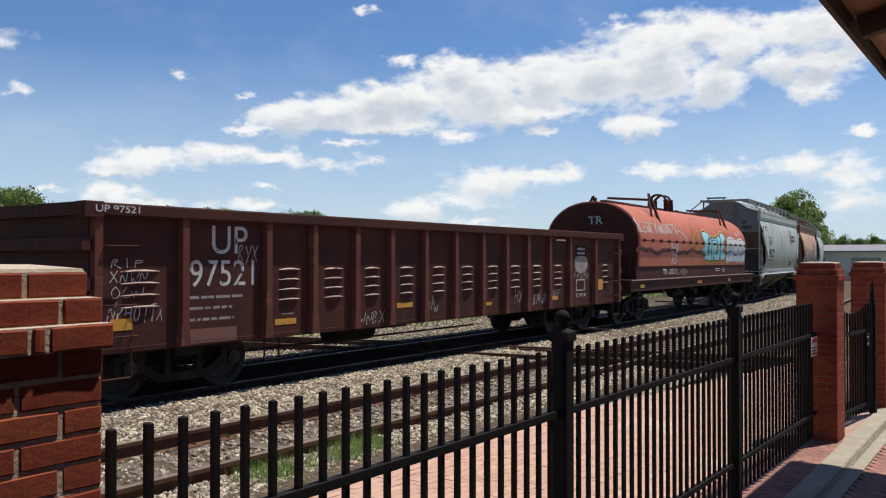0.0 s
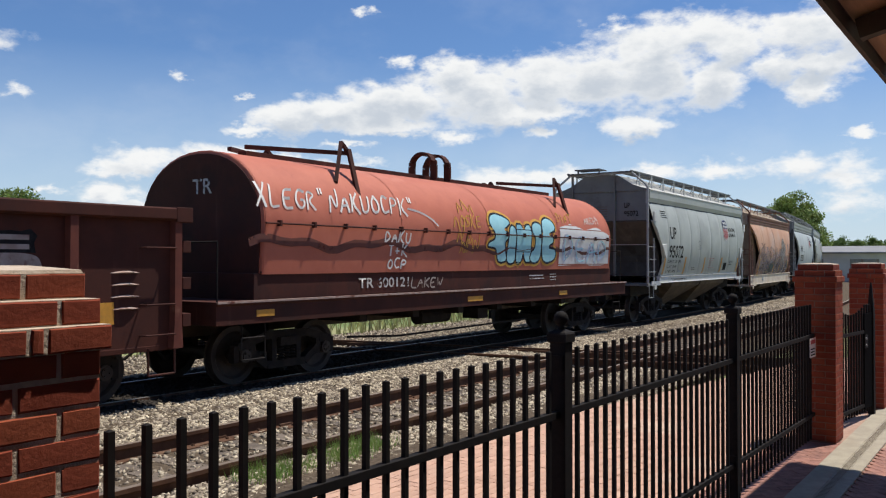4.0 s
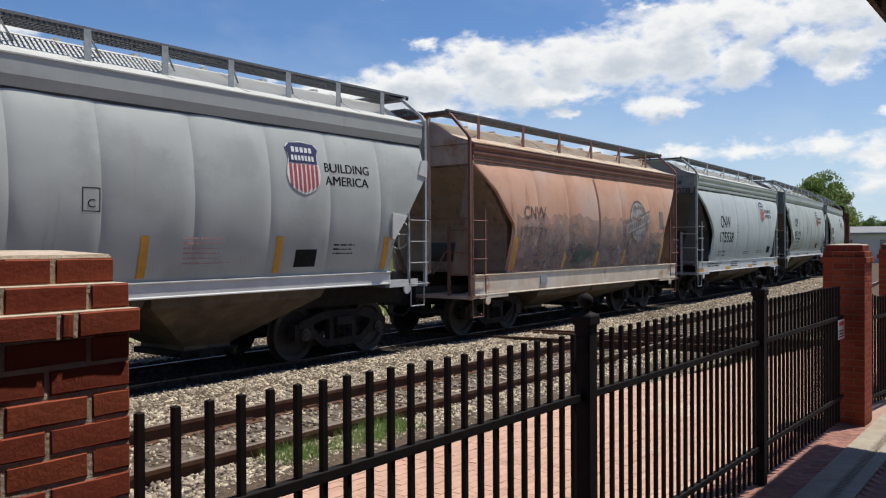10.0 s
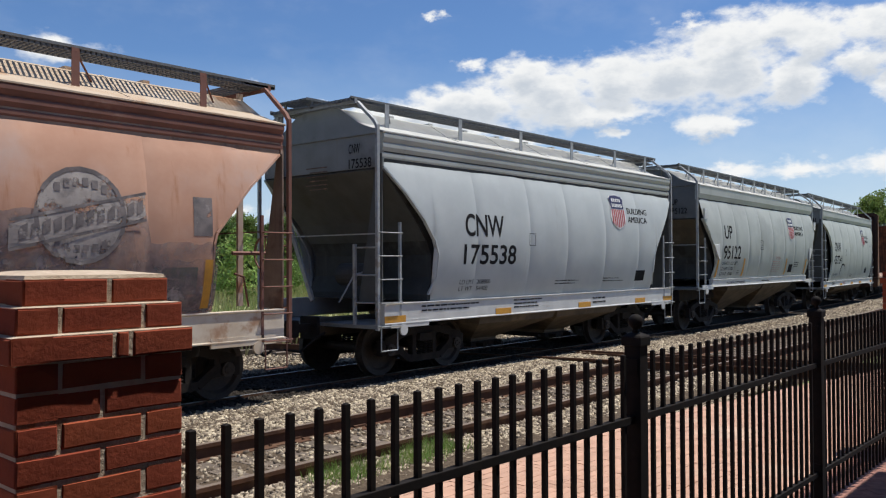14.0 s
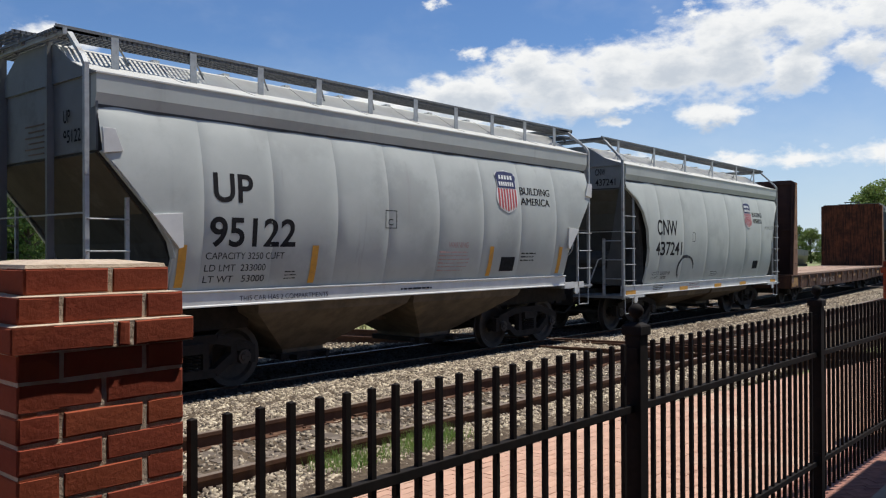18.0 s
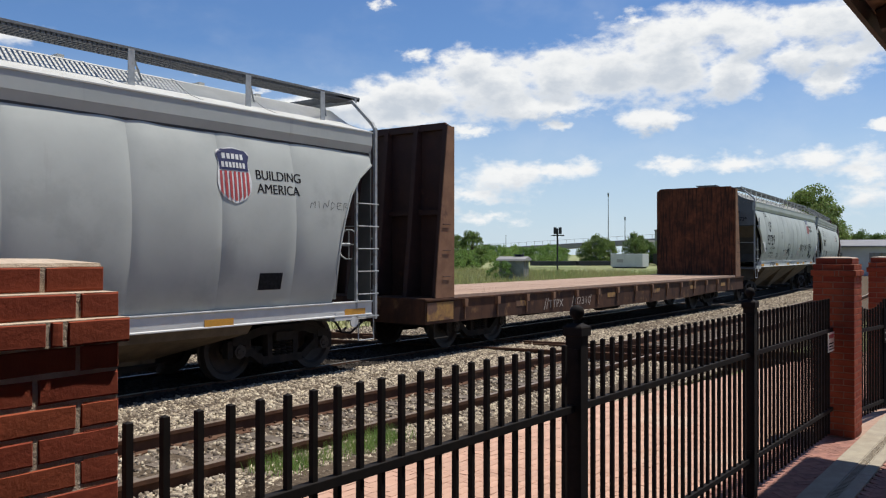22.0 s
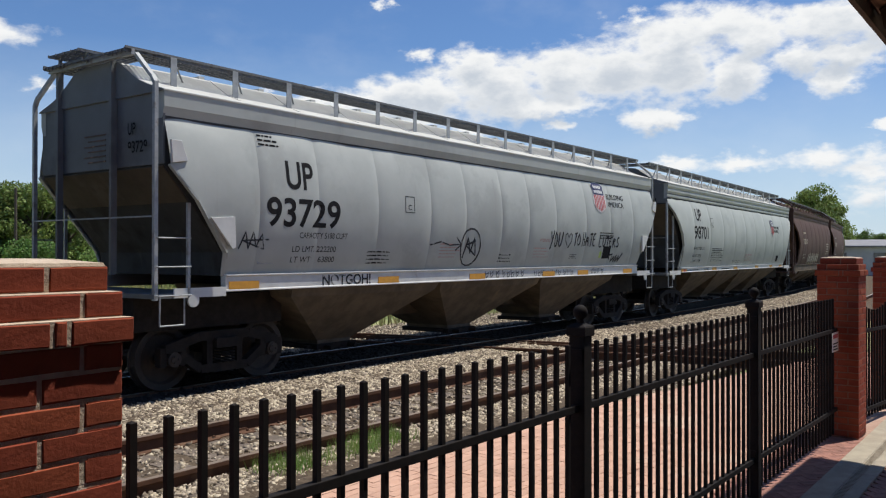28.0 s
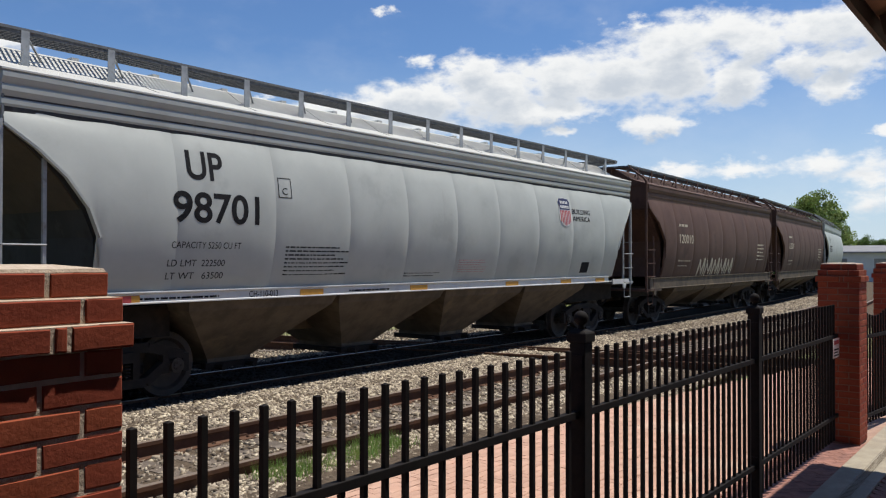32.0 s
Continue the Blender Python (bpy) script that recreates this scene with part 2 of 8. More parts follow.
M["rust_faded"] = surf("rust_faded", (0.50, 0.40, 0.33), (0.43, 0.31, 0.24), 3.0, 0.8, patch=(0.37, 0.19, 0.12), pscale=2.2, pcut=0.55, streak=(0.33, 0.2, 0.14), scut=0.6, bump=0.12)
M["rust_band"] = surf("rust_band", (0.20, 0.085, 0.06), (0.16, 0.07, 0.05), 2.5, 0.75, patch=(0.26, 0.15, 0.11), pscale=1.5, pcut=0.6, bump=0.1)
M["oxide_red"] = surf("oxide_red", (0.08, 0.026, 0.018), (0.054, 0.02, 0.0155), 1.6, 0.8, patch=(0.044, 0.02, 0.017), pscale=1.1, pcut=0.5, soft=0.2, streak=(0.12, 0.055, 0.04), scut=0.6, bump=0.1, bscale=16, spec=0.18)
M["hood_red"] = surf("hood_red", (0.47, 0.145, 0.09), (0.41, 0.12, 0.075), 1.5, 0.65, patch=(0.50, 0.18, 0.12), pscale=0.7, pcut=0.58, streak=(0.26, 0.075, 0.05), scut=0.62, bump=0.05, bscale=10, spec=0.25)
M["hopper_brown"] = surf("hopper_brown", (0.105, 0.058, 0.043), (0.085, 0.046, 0.035), 1.6, 0.7, patch=(0.065, 0.036, 0.029), pscale=1.0, streak=(0.13, 0.08, 0.06), scut=0.62, bump=0.08, spec=0.25)
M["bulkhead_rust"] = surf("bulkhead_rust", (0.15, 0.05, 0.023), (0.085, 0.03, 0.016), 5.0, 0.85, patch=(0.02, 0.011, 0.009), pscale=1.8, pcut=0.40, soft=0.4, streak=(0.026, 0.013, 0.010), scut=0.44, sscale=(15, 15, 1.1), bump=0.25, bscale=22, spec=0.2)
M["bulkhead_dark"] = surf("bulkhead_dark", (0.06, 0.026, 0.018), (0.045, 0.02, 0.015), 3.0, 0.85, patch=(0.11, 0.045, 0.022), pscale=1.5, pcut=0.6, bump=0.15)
M["rust_edge"] = surf("rust_edge", (0.23, 0.115, 0.06), (0.17, 0.08, 0.042), 4.0, 0.85, patch=(0.1, 0.045, 0.03), pscale=2.2, pcut=0.58, streak=(0.3, 0.19, 0.09), scut=0.66, bump=0.15)
M["faded_amber"] = surf("faded_amber", (0.36, 0.20, 0.05), (0.24, 0.12, 0.045), 9, 0.8, patch=(0.13, 0.065, 0.04), pscale=3.5, pcut=0.48, bump=0.1)
M["deck_sill"] = surf("deck_sill", (0.095, 0.045, 0.026), (0.055, 0.028, 0.019), 3.0, 0.85, patch=(0.23, 0.125, 0.06), pscale=1.6, pcut=0.57, streak=(0.04, 0.022, 0.018), scut=0.48, sscale=(3, 3, 0.6), bump=0.2, bscale=20, spec=0.2)
M["deck_wood"] = surf("deck_wood", (0.40, 0.275, 0.195), (0.34, 0.225, 0.16), 3.0, 0.9, patch=(0.29, 0.19, 0.135), pscale=0.6, pcut=0.5, soft=0.25, bump=0.2, bscale=25, vary=0.03, stretch=(6, 0.6, 1))
M["truck_black"] = surf("truck_black", (0.026, 0.022, 0.02), (0.017, 0.0145, 0.0135), 8, 0.9, patch=(0.032, 0.025, 0.02), pscale=3, bump=0.25, bscale=30, spec=0.2)
M["wheel_steel"] = surf("wheel_steel", (0.045, 0.034, 0.028), (0.03, 0.024, 0.021), 9, 0.7, metal=0.2, patch=(0.06, 0.042, 0.03), pscale=4, bump=0.15)
M["tread"] = surf("tread", (0.45, 0.44, 0.43), (0.38, 0.37, 0.36), 30, 0.28, metal=1.0, bump=0.03)
M["galv"] = surf("galv", (0.36, 0.375, 0.38), (0.29, 0.305, 0.31), 12, 0.6, metal=0.2, patch=(0.23, 0.215, 0.2), pscale=5, bump=0.08, spec=0.3)
M["grating"] = surf("grating", (0.17, 0.18, 0.185), (0.12, 0.125, 0.13), 18, 0.7, metal=0.3, bump=0.2)
M["yellow_mark"] = surf("yellow_mark", (0.62, 0.30, 0.03), (0.52, 0.25, 0.03), 14, 0.6, patch=(0.4, 0.22, 0.07), pscale=7, pcut=0.6, bump=0.04)
M["letter_black"] = surf("letter_black", (0.012, 0.012, 0.013), (0.022, 0.022, 0.024), 20, 0.85, bump=0.0, spec=0.1)
M["letter_faint"] = surf("letter_faint", (0.09, 0.06, 0.05), (0.15, 0.1, 0.08), 14, 0.8, patch=(0.3, 0.18, 0.13), pscale=5, pcut=0.55, bump=0.0)
M["letter_white"] = surf("letter_white", (0.62, 0.60, 0.57), (0.5, 0.47, 0.44), 14, 0.8, bump=0.0, holes=(7.0, 0.36, 0.1), spec=0.2)
M["mark_red"] = surf("mark_red", (0.46, 0.06, 0.06), None, 10, 0.6, bump=0)
M["mark_blue"] = surf("mark_blue", (0.022, 0.026, 0.09), None, 10, 0.6, bump=0)
M["mark_white"] = surf("mark_white", (0.7, 0.7, 0.68), None, 10, 0.6, bump=0)
M["spray_blue"] = surf("spray_blue", (0.25, 0.54, 0.62), (0.34, 0.64, 0.70), 2.5, 0.65, patch=(0.2, 0.46, 0.56), pscale=1.6, bump=0)
M["spray_white"] = surf("spray_white", (0.64, 0.64, 0.63), (0.56, 0.56, 0.56), 3, 0.7, patch=(0.48, 0.45, 0.45), pscale=2.2, bump=0)
M["spray_yellow"] = surf("spray_yellow", (0.62, 0.36, 0.08), (0.55, 0.29, 0.06), 5, 0.8, bump=0, spec=0.2)
M["spray_black"] = surf("spray_black", (0.03, 0.032, 0.036), (0.05, 0.052, 0.056), 6, 0.8, bump=0, holes=(5.0, 0.33, 0.12), spec=0.1)
M["brick"] = surf("brick", (0.275, 0.064, 0.034), (0.22, 0.05, 0.027), 10, 0.9, patch=(0.15, 0.038, 0.023), pscale=7, pcut=0.58, bump=0.22, bscale=60, vary=0.14, hue=0.004, spec=0.18)
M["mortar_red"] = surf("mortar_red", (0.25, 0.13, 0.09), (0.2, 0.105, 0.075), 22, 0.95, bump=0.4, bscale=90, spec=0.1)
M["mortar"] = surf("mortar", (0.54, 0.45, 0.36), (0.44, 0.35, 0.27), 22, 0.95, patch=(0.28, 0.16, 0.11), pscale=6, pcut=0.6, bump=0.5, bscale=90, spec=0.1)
M["black_iron"] = surf("black_iron", (0.0135, 0.012, 0.012), (0.019, 0.016, 0.015), 20, 0.75, bump=0.05, bscale=70, spec=0.1)
M["paver_pink"] = surf("paver_pink", (0.51, 0.315, 0.225), (0.45, 0.265, 0.185), 5, 0.9, patch=(0.54, 0.385, 0.28), pscale=0.9, pcut=0.55, bump=0.3, bscale=60, vary=0.10, island=True)
M["paver_part"] = surf("paver_part", (0.51, 0.315, 0.225), (0.45, 0.265, 0.185), 5, 0.9, patch=(0.54, 0.385, 0.28), pscale=0.9, pcut=0.55, bump=0.3, bscale=60, vary=0.10)
M["paver_red"] = surf("paver_red", (0.31, 0.145, 0.105), (0.22, 0.10, 0.075), 8, 0.85, patch=(0.15, 0.055, 0.045), pscale=3, bump=0.4, bscale=60, vary=0.18)
M["joint_sand"] = surf("joint_sand", (0.40, 0.26, 0.19), (0.32, 0.2, 0.15), 16, 0.95, bump=0.4, bscale=80)
M["concrete"] = surf("concrete", (0.36, 0.315, 0.235), (0.29, 0.25, 0.19), 6, 0.9, patch=(0.27, 0.225, 0.175), pscale=2.2, pcut=0.58, bump=0.3, bscale=70)
M["gravel_bed"] = surf("gravel_bed", (0.12, 0.09, 0.062), (0.06, 0.045, 0.033), 26, 0.95, patch=(0.16, 0.125, 0.09), pscale=14, bump=1.0, bscale=34, spec=0.1)
M["stone"] = surf("stone", (0.40, 0.335, 0.255), (0.21, 0.17, 0.125), 12, 0.95, bump=0.3, bscale=60, vary=0.75, hue=0.014, island=True, spec=0.15)
M["tie_wood"] = surf("tie_wood", (0.16, 0.125, 0.095), (0.10, 0.078, 0.06), 5, 0.9, patch=(0.22, 0.18, 0.14), pscale=3, bump=0.6, bscale=30, vary=0.2, stretch=(8, 1, 8))
M["rail_rust"] = surf("rail_rust", (0.115, 0.06, 0.036), (0.08, 0.042, 0.027), 6, 0.9, patch=(0.15, 0.088, 0.055), pscale=3, bump=0.25, spec=0.15)
M["rail_head"] = surf("rail_head", (0.30, 0.28, 0.26), (0.24, 0.22, 0.20), 9, 0.5, metal=0.9, bump=0.04)
M["rail_dull"] = surf("rail_dull", (0.30, 0.235, 0.185), (0.25, 0.19, 0.145), 9, 0.5, metal=0.5, bump=0.06)
M["meadow"] = surf("meadow", (0.20, 0.225, 0.085), (0.27, 0.265, 0.12), 0.35, 0.95, patch=(0.14, 0.19, 0.06), pscale=0.08, pcut=0.5, bump=0.5, bscale=8)
M["grass"] = surf("grass", (0.17, 0.28, 0.06), (0.25, 0.34, 0.09), 3, 0.7, bump=0, through_light=0.4, vary=0.25, hue=0.02, island=True)
M["dry_grass"] = surf("dry_grass", (0.30, 0.31, 0.125), (0.37, 0.34, 0.16), 0.5, 0.75, patch=(0.20, 0.26, 0.08), pscale=0.15, pcut=0.5, bump=0, through_light=0.4, vary=0.25, hue=0.02, island=True)
M["leaf"] = surf("leaf", (0.115, 0.175, 0.05), (0.155, 0.215, 0.06), 0.6, 0.6, bump=0, through_light=0.4, vary=0.4, hue=0.02, island=True, spec=0.25, each=0.28)
M["leaf_light"] = surf("leaf_light", (0.165, 0.26, 0.065), (0.21, 0.30, 0.085), 0.6, 0.6, bump=0, through_light=0.42, vary=0.35, hue=0.02, island=True, spec=0.3, each=0.3)
M["bark"] = surf("bark", (0.11, 0.085, 0.065), (0.07, 0.055, 0.045), 6, 0.95, bump=0.6, bscale=14, stretch=(4, 4, 0.7))
M["shed_metal"] = surf("shed_metal", (0.27, 0.265, 0.25), (0.22, 0.215, 0.2), 2, 0.8, patch=(0.36, 0.3, 0.22), pscale=0.7, pcut=0.56, streak=(0.22, 0.15, 0.1), scut=0.5, sscale=(3, 3, 0.25), bump=0.1)
M["wall_white"] = surf("wall_white", (0.60, 0.60, 0.58), (0.54, 0.54, 0.53), 1, 0.8, streak=(0.45, 0.44, 0.42), scut=0.58, bump=0.08)
M["far_concrete"] = surf("far_concrete", (0.27, 0.26, 0.25), (0.22, 0.215, 0.21), 0.4, 0.9, bump=0)
M["roof_grey"] = surf("roof_grey", (0.22, 0.22, 0.23), (0.18, 0.18, 0.19), 1.0, 0.8, bump=0.05)
M["eave_wood"] = surf("eave_wood", (0.34, 0.21, 0.115), (0.27, 0.16, 0.09), 3, 0.8, bump=0.2, stretch=(0.5, 8, 8), vary=0.08)
M["eave_dark"] = surf("eave_dark", (0.055, 0.035, 0.026), (0.04, 0.026, 0.02), 4, 0.8, bump=0.1)
M["sign_white"] = surf("sign_white", (0.75, 0.73, 0.7), None, 5, 0.5, bump=0)
M["letter_pale"] = surf("letter_pale", (0.42, 0.36, 0.31), (0.3, 0.24, 0.2), 12, 0.8, patch=(0.12, 0.07, 0.05), pscale=7, pcut=0.5, bump=0)
M["faded_white"] = surf("faded_white", (0.36, 0.32, 0.3), (0.26, 0.2, 0.18), 6, 0.8, patch=(0.16, 0.08, 0.07), pscale=5, pcut=0.55, bump=0)
M["rust_end"] = surf("rust_end", (0.30, 0.22, 0.165), (0.22, 0.155, 0.115), 2.5, 0.85, patch=(0.16, 0.09, 0.06), pscale=1.2, pcut=0.55, streak=(0.12, 0.08, 0.06), bump=0.1)
M["letter_cream"] = surf("letter_cream", (0.55, 0.48, 0.36), None, 12, 0.7, bump=0)
M["emblem_grey"] = surf("emblem_grey", (0.40, 0.365, 0.335), (0.30, 0.27, 0.25), 5, 0.8, patch=(0.22, 0.2, 0.19), pscale=3.5, pcut=0.52, bump=0.05, holes=(4.5, 0.36, 0.12), spec=0.2)
M["emblem_dark"] = surf("emblem_dark", (0.13, 0.12, 0.12), (0.24, 0.21, 0.2), 4, 0.8, patch=(0.36, 0.33, 0.31), pscale=6, pcut=0.56, bump=0.05, holes=(5.0, 0.36, 0.1), spec=0.2)
M["patch_green"] = surf("patch_green", (0.06, 0.10, 0.075), (0.12, 0.14, 0.12), 6, 0.8, patch=(0.3, 0.27, 0.25), pscale=4, pcut=0.6, bump=0.05, holes=(4.0, 0.40, 0.08), spec=0.2)
M["tag_white"] = surf("tag_white", (0.74, 0.72, 0.68), (0.66, 0.64, 0.6), 8, 0.75, bump=0)
M["patch_grey"] = surf("patch_grey", (0.36, 0.315, 0.285), (0.30, 0.225, 0.185), 4, 0.8, patch=(0.38, 0.235, 0.175), pscale=3.0, pcut=0.5, bump=0.05)
M["sill_cream"] = surf("sill_cream", (0.66, 0.58, 0.47), (0.56, 0.45, 0.33), 2.2, 0.8, patch=(0.38, 0.22, 0.13), pscale=1.6, pcut=0.58, streak=(0.40, 0.26, 0.17), scut=0.6, sscale=(6, 6, 0.8), bump=0.12)
M["roof_rust"] = surf("roof_rust", (0.50, 0.41, 0.31), (0.44, 0.33, 0.23), 2.0, 0.85, patch=(0.38, 0.20, 0.10), pscale=1.1, pcut=0.53, streak=(0.5, 0.44, 0.36), scut=0.6, bump=0.12)
M["stencil_red"] = surf("stencil_red", (0.40, 0.20, 0.18), (0.36, 0.24, 0.22), 12, 0.7, bump=0)
# main-track ballast with the train's shade put into its colour
M["shaded_bed"] = surf("shaded_bed", (0.034, 0.029, 0.025), (0.021, 0.018, 0.016), 30, 0.95, patch=(0.05, 0.041, 0.033), pscale=9, bump=1.0, bscale=40, spec=0.1)
M["shaded_stone"] = surf("shaded_stone", (0.05, 0.042, 0.036), (0.032, 0.027, 0.023), 12, 0.95, bump=0.3, bscale=60, vary=0.5, island=True, spec=0.1)
M["grey_paint_blue"] = surf("grey_paint_blue", (0.46, 0.495, 0.49), (0.42, 0.455, 0.455), 1.6, 0.55, patch=(0.42, 0.45, 0.45), pscale=0.8, pcut=0.55, streak=(0.37, 0.375, 0.36), scut=0.62, bump=0.06, bscale=9, spec=0.35)
# side posts: the gondola's oxide red, lightened for the sun on them
M["lit_post_red"] = surf("lit_post_red", (0.15, 0.048, 0.034), (0.115, 0.038, 0.028), 3.0, 0.8, patch=(0.20, 0.085, 0.06), pscale=2.5, pcut=0.58, streak=(0.09, 0.03, 0.022), bump=0.1, spec=0.2)
# louvers' sunlit paleness put into the colour; also the scuffed lip's worn paint
M["lit_worn_edge"] = surf("lit_worn_edge", (0.42, 0.33, 0.29), (0.30, 0.2, 0.165), 9, 0.8, patch=(0.13, 0.045, 0.032), pscale=5, pcut=0.55, bump=0.05, spec=0.2)
M["patch_sticker"] = surf("patch_sticker", (0.45, 0.60, 0.12), None, 10, 0.6, bump=0)
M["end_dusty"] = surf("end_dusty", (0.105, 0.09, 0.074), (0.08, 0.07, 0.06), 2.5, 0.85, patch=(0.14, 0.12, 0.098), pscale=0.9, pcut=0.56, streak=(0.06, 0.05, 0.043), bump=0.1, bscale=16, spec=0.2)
M["iron_matte"] = surf("iron_matte", (0.006, 0.006, 0.007), None, 20, 1.0, bump=0.05, spec=0.03)
M["peel"] = surf("peel", (0.50, 0.435, 0.40), (0.42, 0.345, 0.31), 4, 0.85, patch=(0.29, 0.265, 0.27), pscale=3.0, pcut=0.5, bump=0.05, holes=(4.2, 0.42, 0.35), spec=0.2)
M["outline_black"] = surf("outline_black", (0.03, 0.035, 0.045), None, 6, 0.8, bump=0, spec=0.1)
M["paver_red_rest"] = surf("paver_red_rest", (0.31, 0.145, 0.105), (0.22, 0.10, 0.075), 8, 0.85, patch=(0.15, 0.055, 0.045), pscale=3, bump=0.4, bscale=60, vary=0.18, island=True)
M["far_car"] = surf("far_car", (0.42, 0.40, 0.39), (0.36, 0.345, 0.335), 0.6, 0.8, streak=(0.3, 0.28, 0.27), bump=0)
M["far_dark"] = surf("far_dark", (0.045, 0.045, 0.05), (0.035, 0.035, 0.038), 0.6, 0.8, bump=0)
M["spray_lilac"] = surf("spray_lilac", (0.47, 0.49, 0.60), (0.40, 0.44, 0.56), 3, 0.7, patch=(0.55, 0.56, 0.62), pscale=2.2, bump=0, holes=(3.0, 0.3, 0.25))
M["stripe_dark"] = surf("stripe_dark", (0.16, 0.06, 0.045), (0.13, 0.055, 0.045), 3, 0.8, bump=0.05, holes=(2.4, 0.22, 0.3), spec=0.2)
# paler end grey, still below the side paint to carry the ends' shade
M["grey_end_shaded_pale"] = surf("grey_end_shaded_pale", (0.23, 0.245, 0.245), (0.19, 0.20, 0.20), 1.5, 0.65, patch=(0.16, 0.165, 0.165), pscale=1.1, pcut=0.52, streak=(0.2, 0.195, 0.18), scut=0.62, bump=0.08, bscale=12)
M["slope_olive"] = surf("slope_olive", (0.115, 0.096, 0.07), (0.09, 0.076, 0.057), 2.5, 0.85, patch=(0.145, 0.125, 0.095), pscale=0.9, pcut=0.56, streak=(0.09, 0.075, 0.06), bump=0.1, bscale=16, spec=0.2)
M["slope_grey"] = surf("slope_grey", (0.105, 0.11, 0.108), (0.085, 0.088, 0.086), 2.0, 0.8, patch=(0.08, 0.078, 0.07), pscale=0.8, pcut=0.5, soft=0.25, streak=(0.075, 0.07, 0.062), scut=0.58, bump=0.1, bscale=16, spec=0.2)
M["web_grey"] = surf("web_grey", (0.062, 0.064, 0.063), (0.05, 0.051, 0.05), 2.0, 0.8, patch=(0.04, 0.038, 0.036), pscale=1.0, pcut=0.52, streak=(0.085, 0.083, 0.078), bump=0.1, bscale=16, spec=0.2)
M["weathered"] = surf("weathered", (0.42, 0.325, 0.29), (0.35, 0.26, 0.23), 1.8, 0.85, patch=(0.50, 0.42, 0.38), pscale=2.6, pcut=0.56, streak=(0.23, 0.15, 0.125), scut=0.56, bump=0.05, holes=(1.7, 0.22, 0.62), spec=0.2)
M["signal_dark"] = surf("signal_dark", (0.03, 0.03, 0.032), None, 3, 0.7, bump=0)


# ---- shapes ----
class Shape:
    """Gathers verts and faces of one mesh."""

    def __init__(self):
        self.v, self.f = [], []

    def add(self, vs, fs):
        o = len(self.v)
        self.v += [tuple(p) for p in vs]
        self.f += [tuple(i + o for i in f) for f in fs]
        return self

    def box(self, x0, x1, y0, y1, z0, z1):
        vs = [(x, y, z) for x in (x0, x1) for y in (y0, y1) for z in (z0, z1)]
        return self.add(vs, [(0, 1, 3, 2), (4, 6, 7, 5), (0, 4, 5, 1), (2, 3, 7, 6), (0, 2, 6, 4), (1, 5, 7, 3)])

    def loft(self, loops, closed=True, caps=True):
        k = len(loops[0])
        vs = [p for lp in loops for p in lp]
        fs = []
        for i in range(len(loops) - 1):
            for j in range(k if closed else k - 1):
                a, b = i * k + j, i * k + (j + 1) % k
                fs.append((a, b, b + k, a + k))
        if caps and closed:
            fs.append(tuple(range(k))[::-1])
            fs.append(tuple(range((len(loops) - 1) * k, len(loops) * k)))
        return self.add(vs, fs)

    def along_x(self, prof, x0, x1, caps=True):
        return self.loft([[(x, y, z) for y, z in prof] for x in (x0, x1)], True, caps)

    def along_y(self, prof, y0, y1):
        return self.loft([[(x, y, z) for x, z in prof] for y in (y0, y1)])

    def cyl(self, p, q, r, n=10, r2=None, caps=True):
        p, q = Vector(p), Vector(q)
        d = (q - p).normalized()
        a = d.orthogonal().normalized()
        b = d.cross(a)
        ring = [(math.cos(2 * math.pi * i / n), math.sin(2 * math.pi * i / n)) for i in range(n)]
        r2 = r if r2 is None else r2
        return self.loft([[tuple(c + a * (k * u) + b * (k * w)) for u, w in ring] for c, k in ((p, r), (q, r2))], True, caps)

    def bar(self, p, q, w, h=None, up=(0, 0, 1)):
        """A rectangular bar from p to q, w across and h along up."""
        p, q, h = Vector(p), Vector(q), h or w
        d = (q - p).normalized()
        u = Vector(up)
        if abs(d.dot(u)) > 0.97:
            u = Vector((1, 0, 0))
        s = d.cross(u).normalized()
        t = s.cross(d).normalized()
        prof = [(-w / 2, -h / 2), (w / 2, -h / 2), (w / 2, h / 2), (-w / 2, h / 2)]
        return self.loft([[tuple(c + s * a + t * b) for a, b in prof] for c in (p, q)])

    def pipe(self, pts, r, n=6):
        for a, b in zip(pts, pts[1:]):
            self.cyl(a, b, r, n)
        return self

    def lathe(self, prof, c, n=16, axis="z"):
        loops = []
        for r, h in prof:
            lp = []
            for i in range(n):
                a = 2 * math.pi * i / n
                u, w = r * math.cos(a), r * math.sin(a)
                lp.append((c[0] + u, c[1] + w, c[2] + h) if axis == "z" else (c[0] + u, c[1] + h, c[2] + w))
            loops.append(lp)
        return self.loft(loops)

    def grid(self, fn, nu, nv):
        vs = [fn(i / nu, j / nv) for i in range(nu + 1) for j in range(nv + 1)]
        fs = [(i * (nv + 1) + j, (i + 1) * (nv + 1) + j, (i + 1) * (nv + 1) + j + 1, i * (nv + 1) + j + 1) for i in range(nu) for j in range(nv)]
        return self.add(vs, fs)

    def moved(self, dx, dy=0, dz=0):
        self.v = [(x + dx, y + dy, z + dz) for x, y, z in self.v]
        return self

    def mesh(self, name, mat, smooth=False):
        me = bpy.data.meshes.new(name)
        me.from_pydata(self.v, [], self.f)
        bm = bmesh.new()
        bm.from_mesh(me)
        bmesh.ops.recalc_face_normals(bm, faces=bm.faces)
        bm.to_mesh(me)
        bm.free()
        if smooth:
            me.shade_smooth()
        me.materials.append(M[mat])
        return me


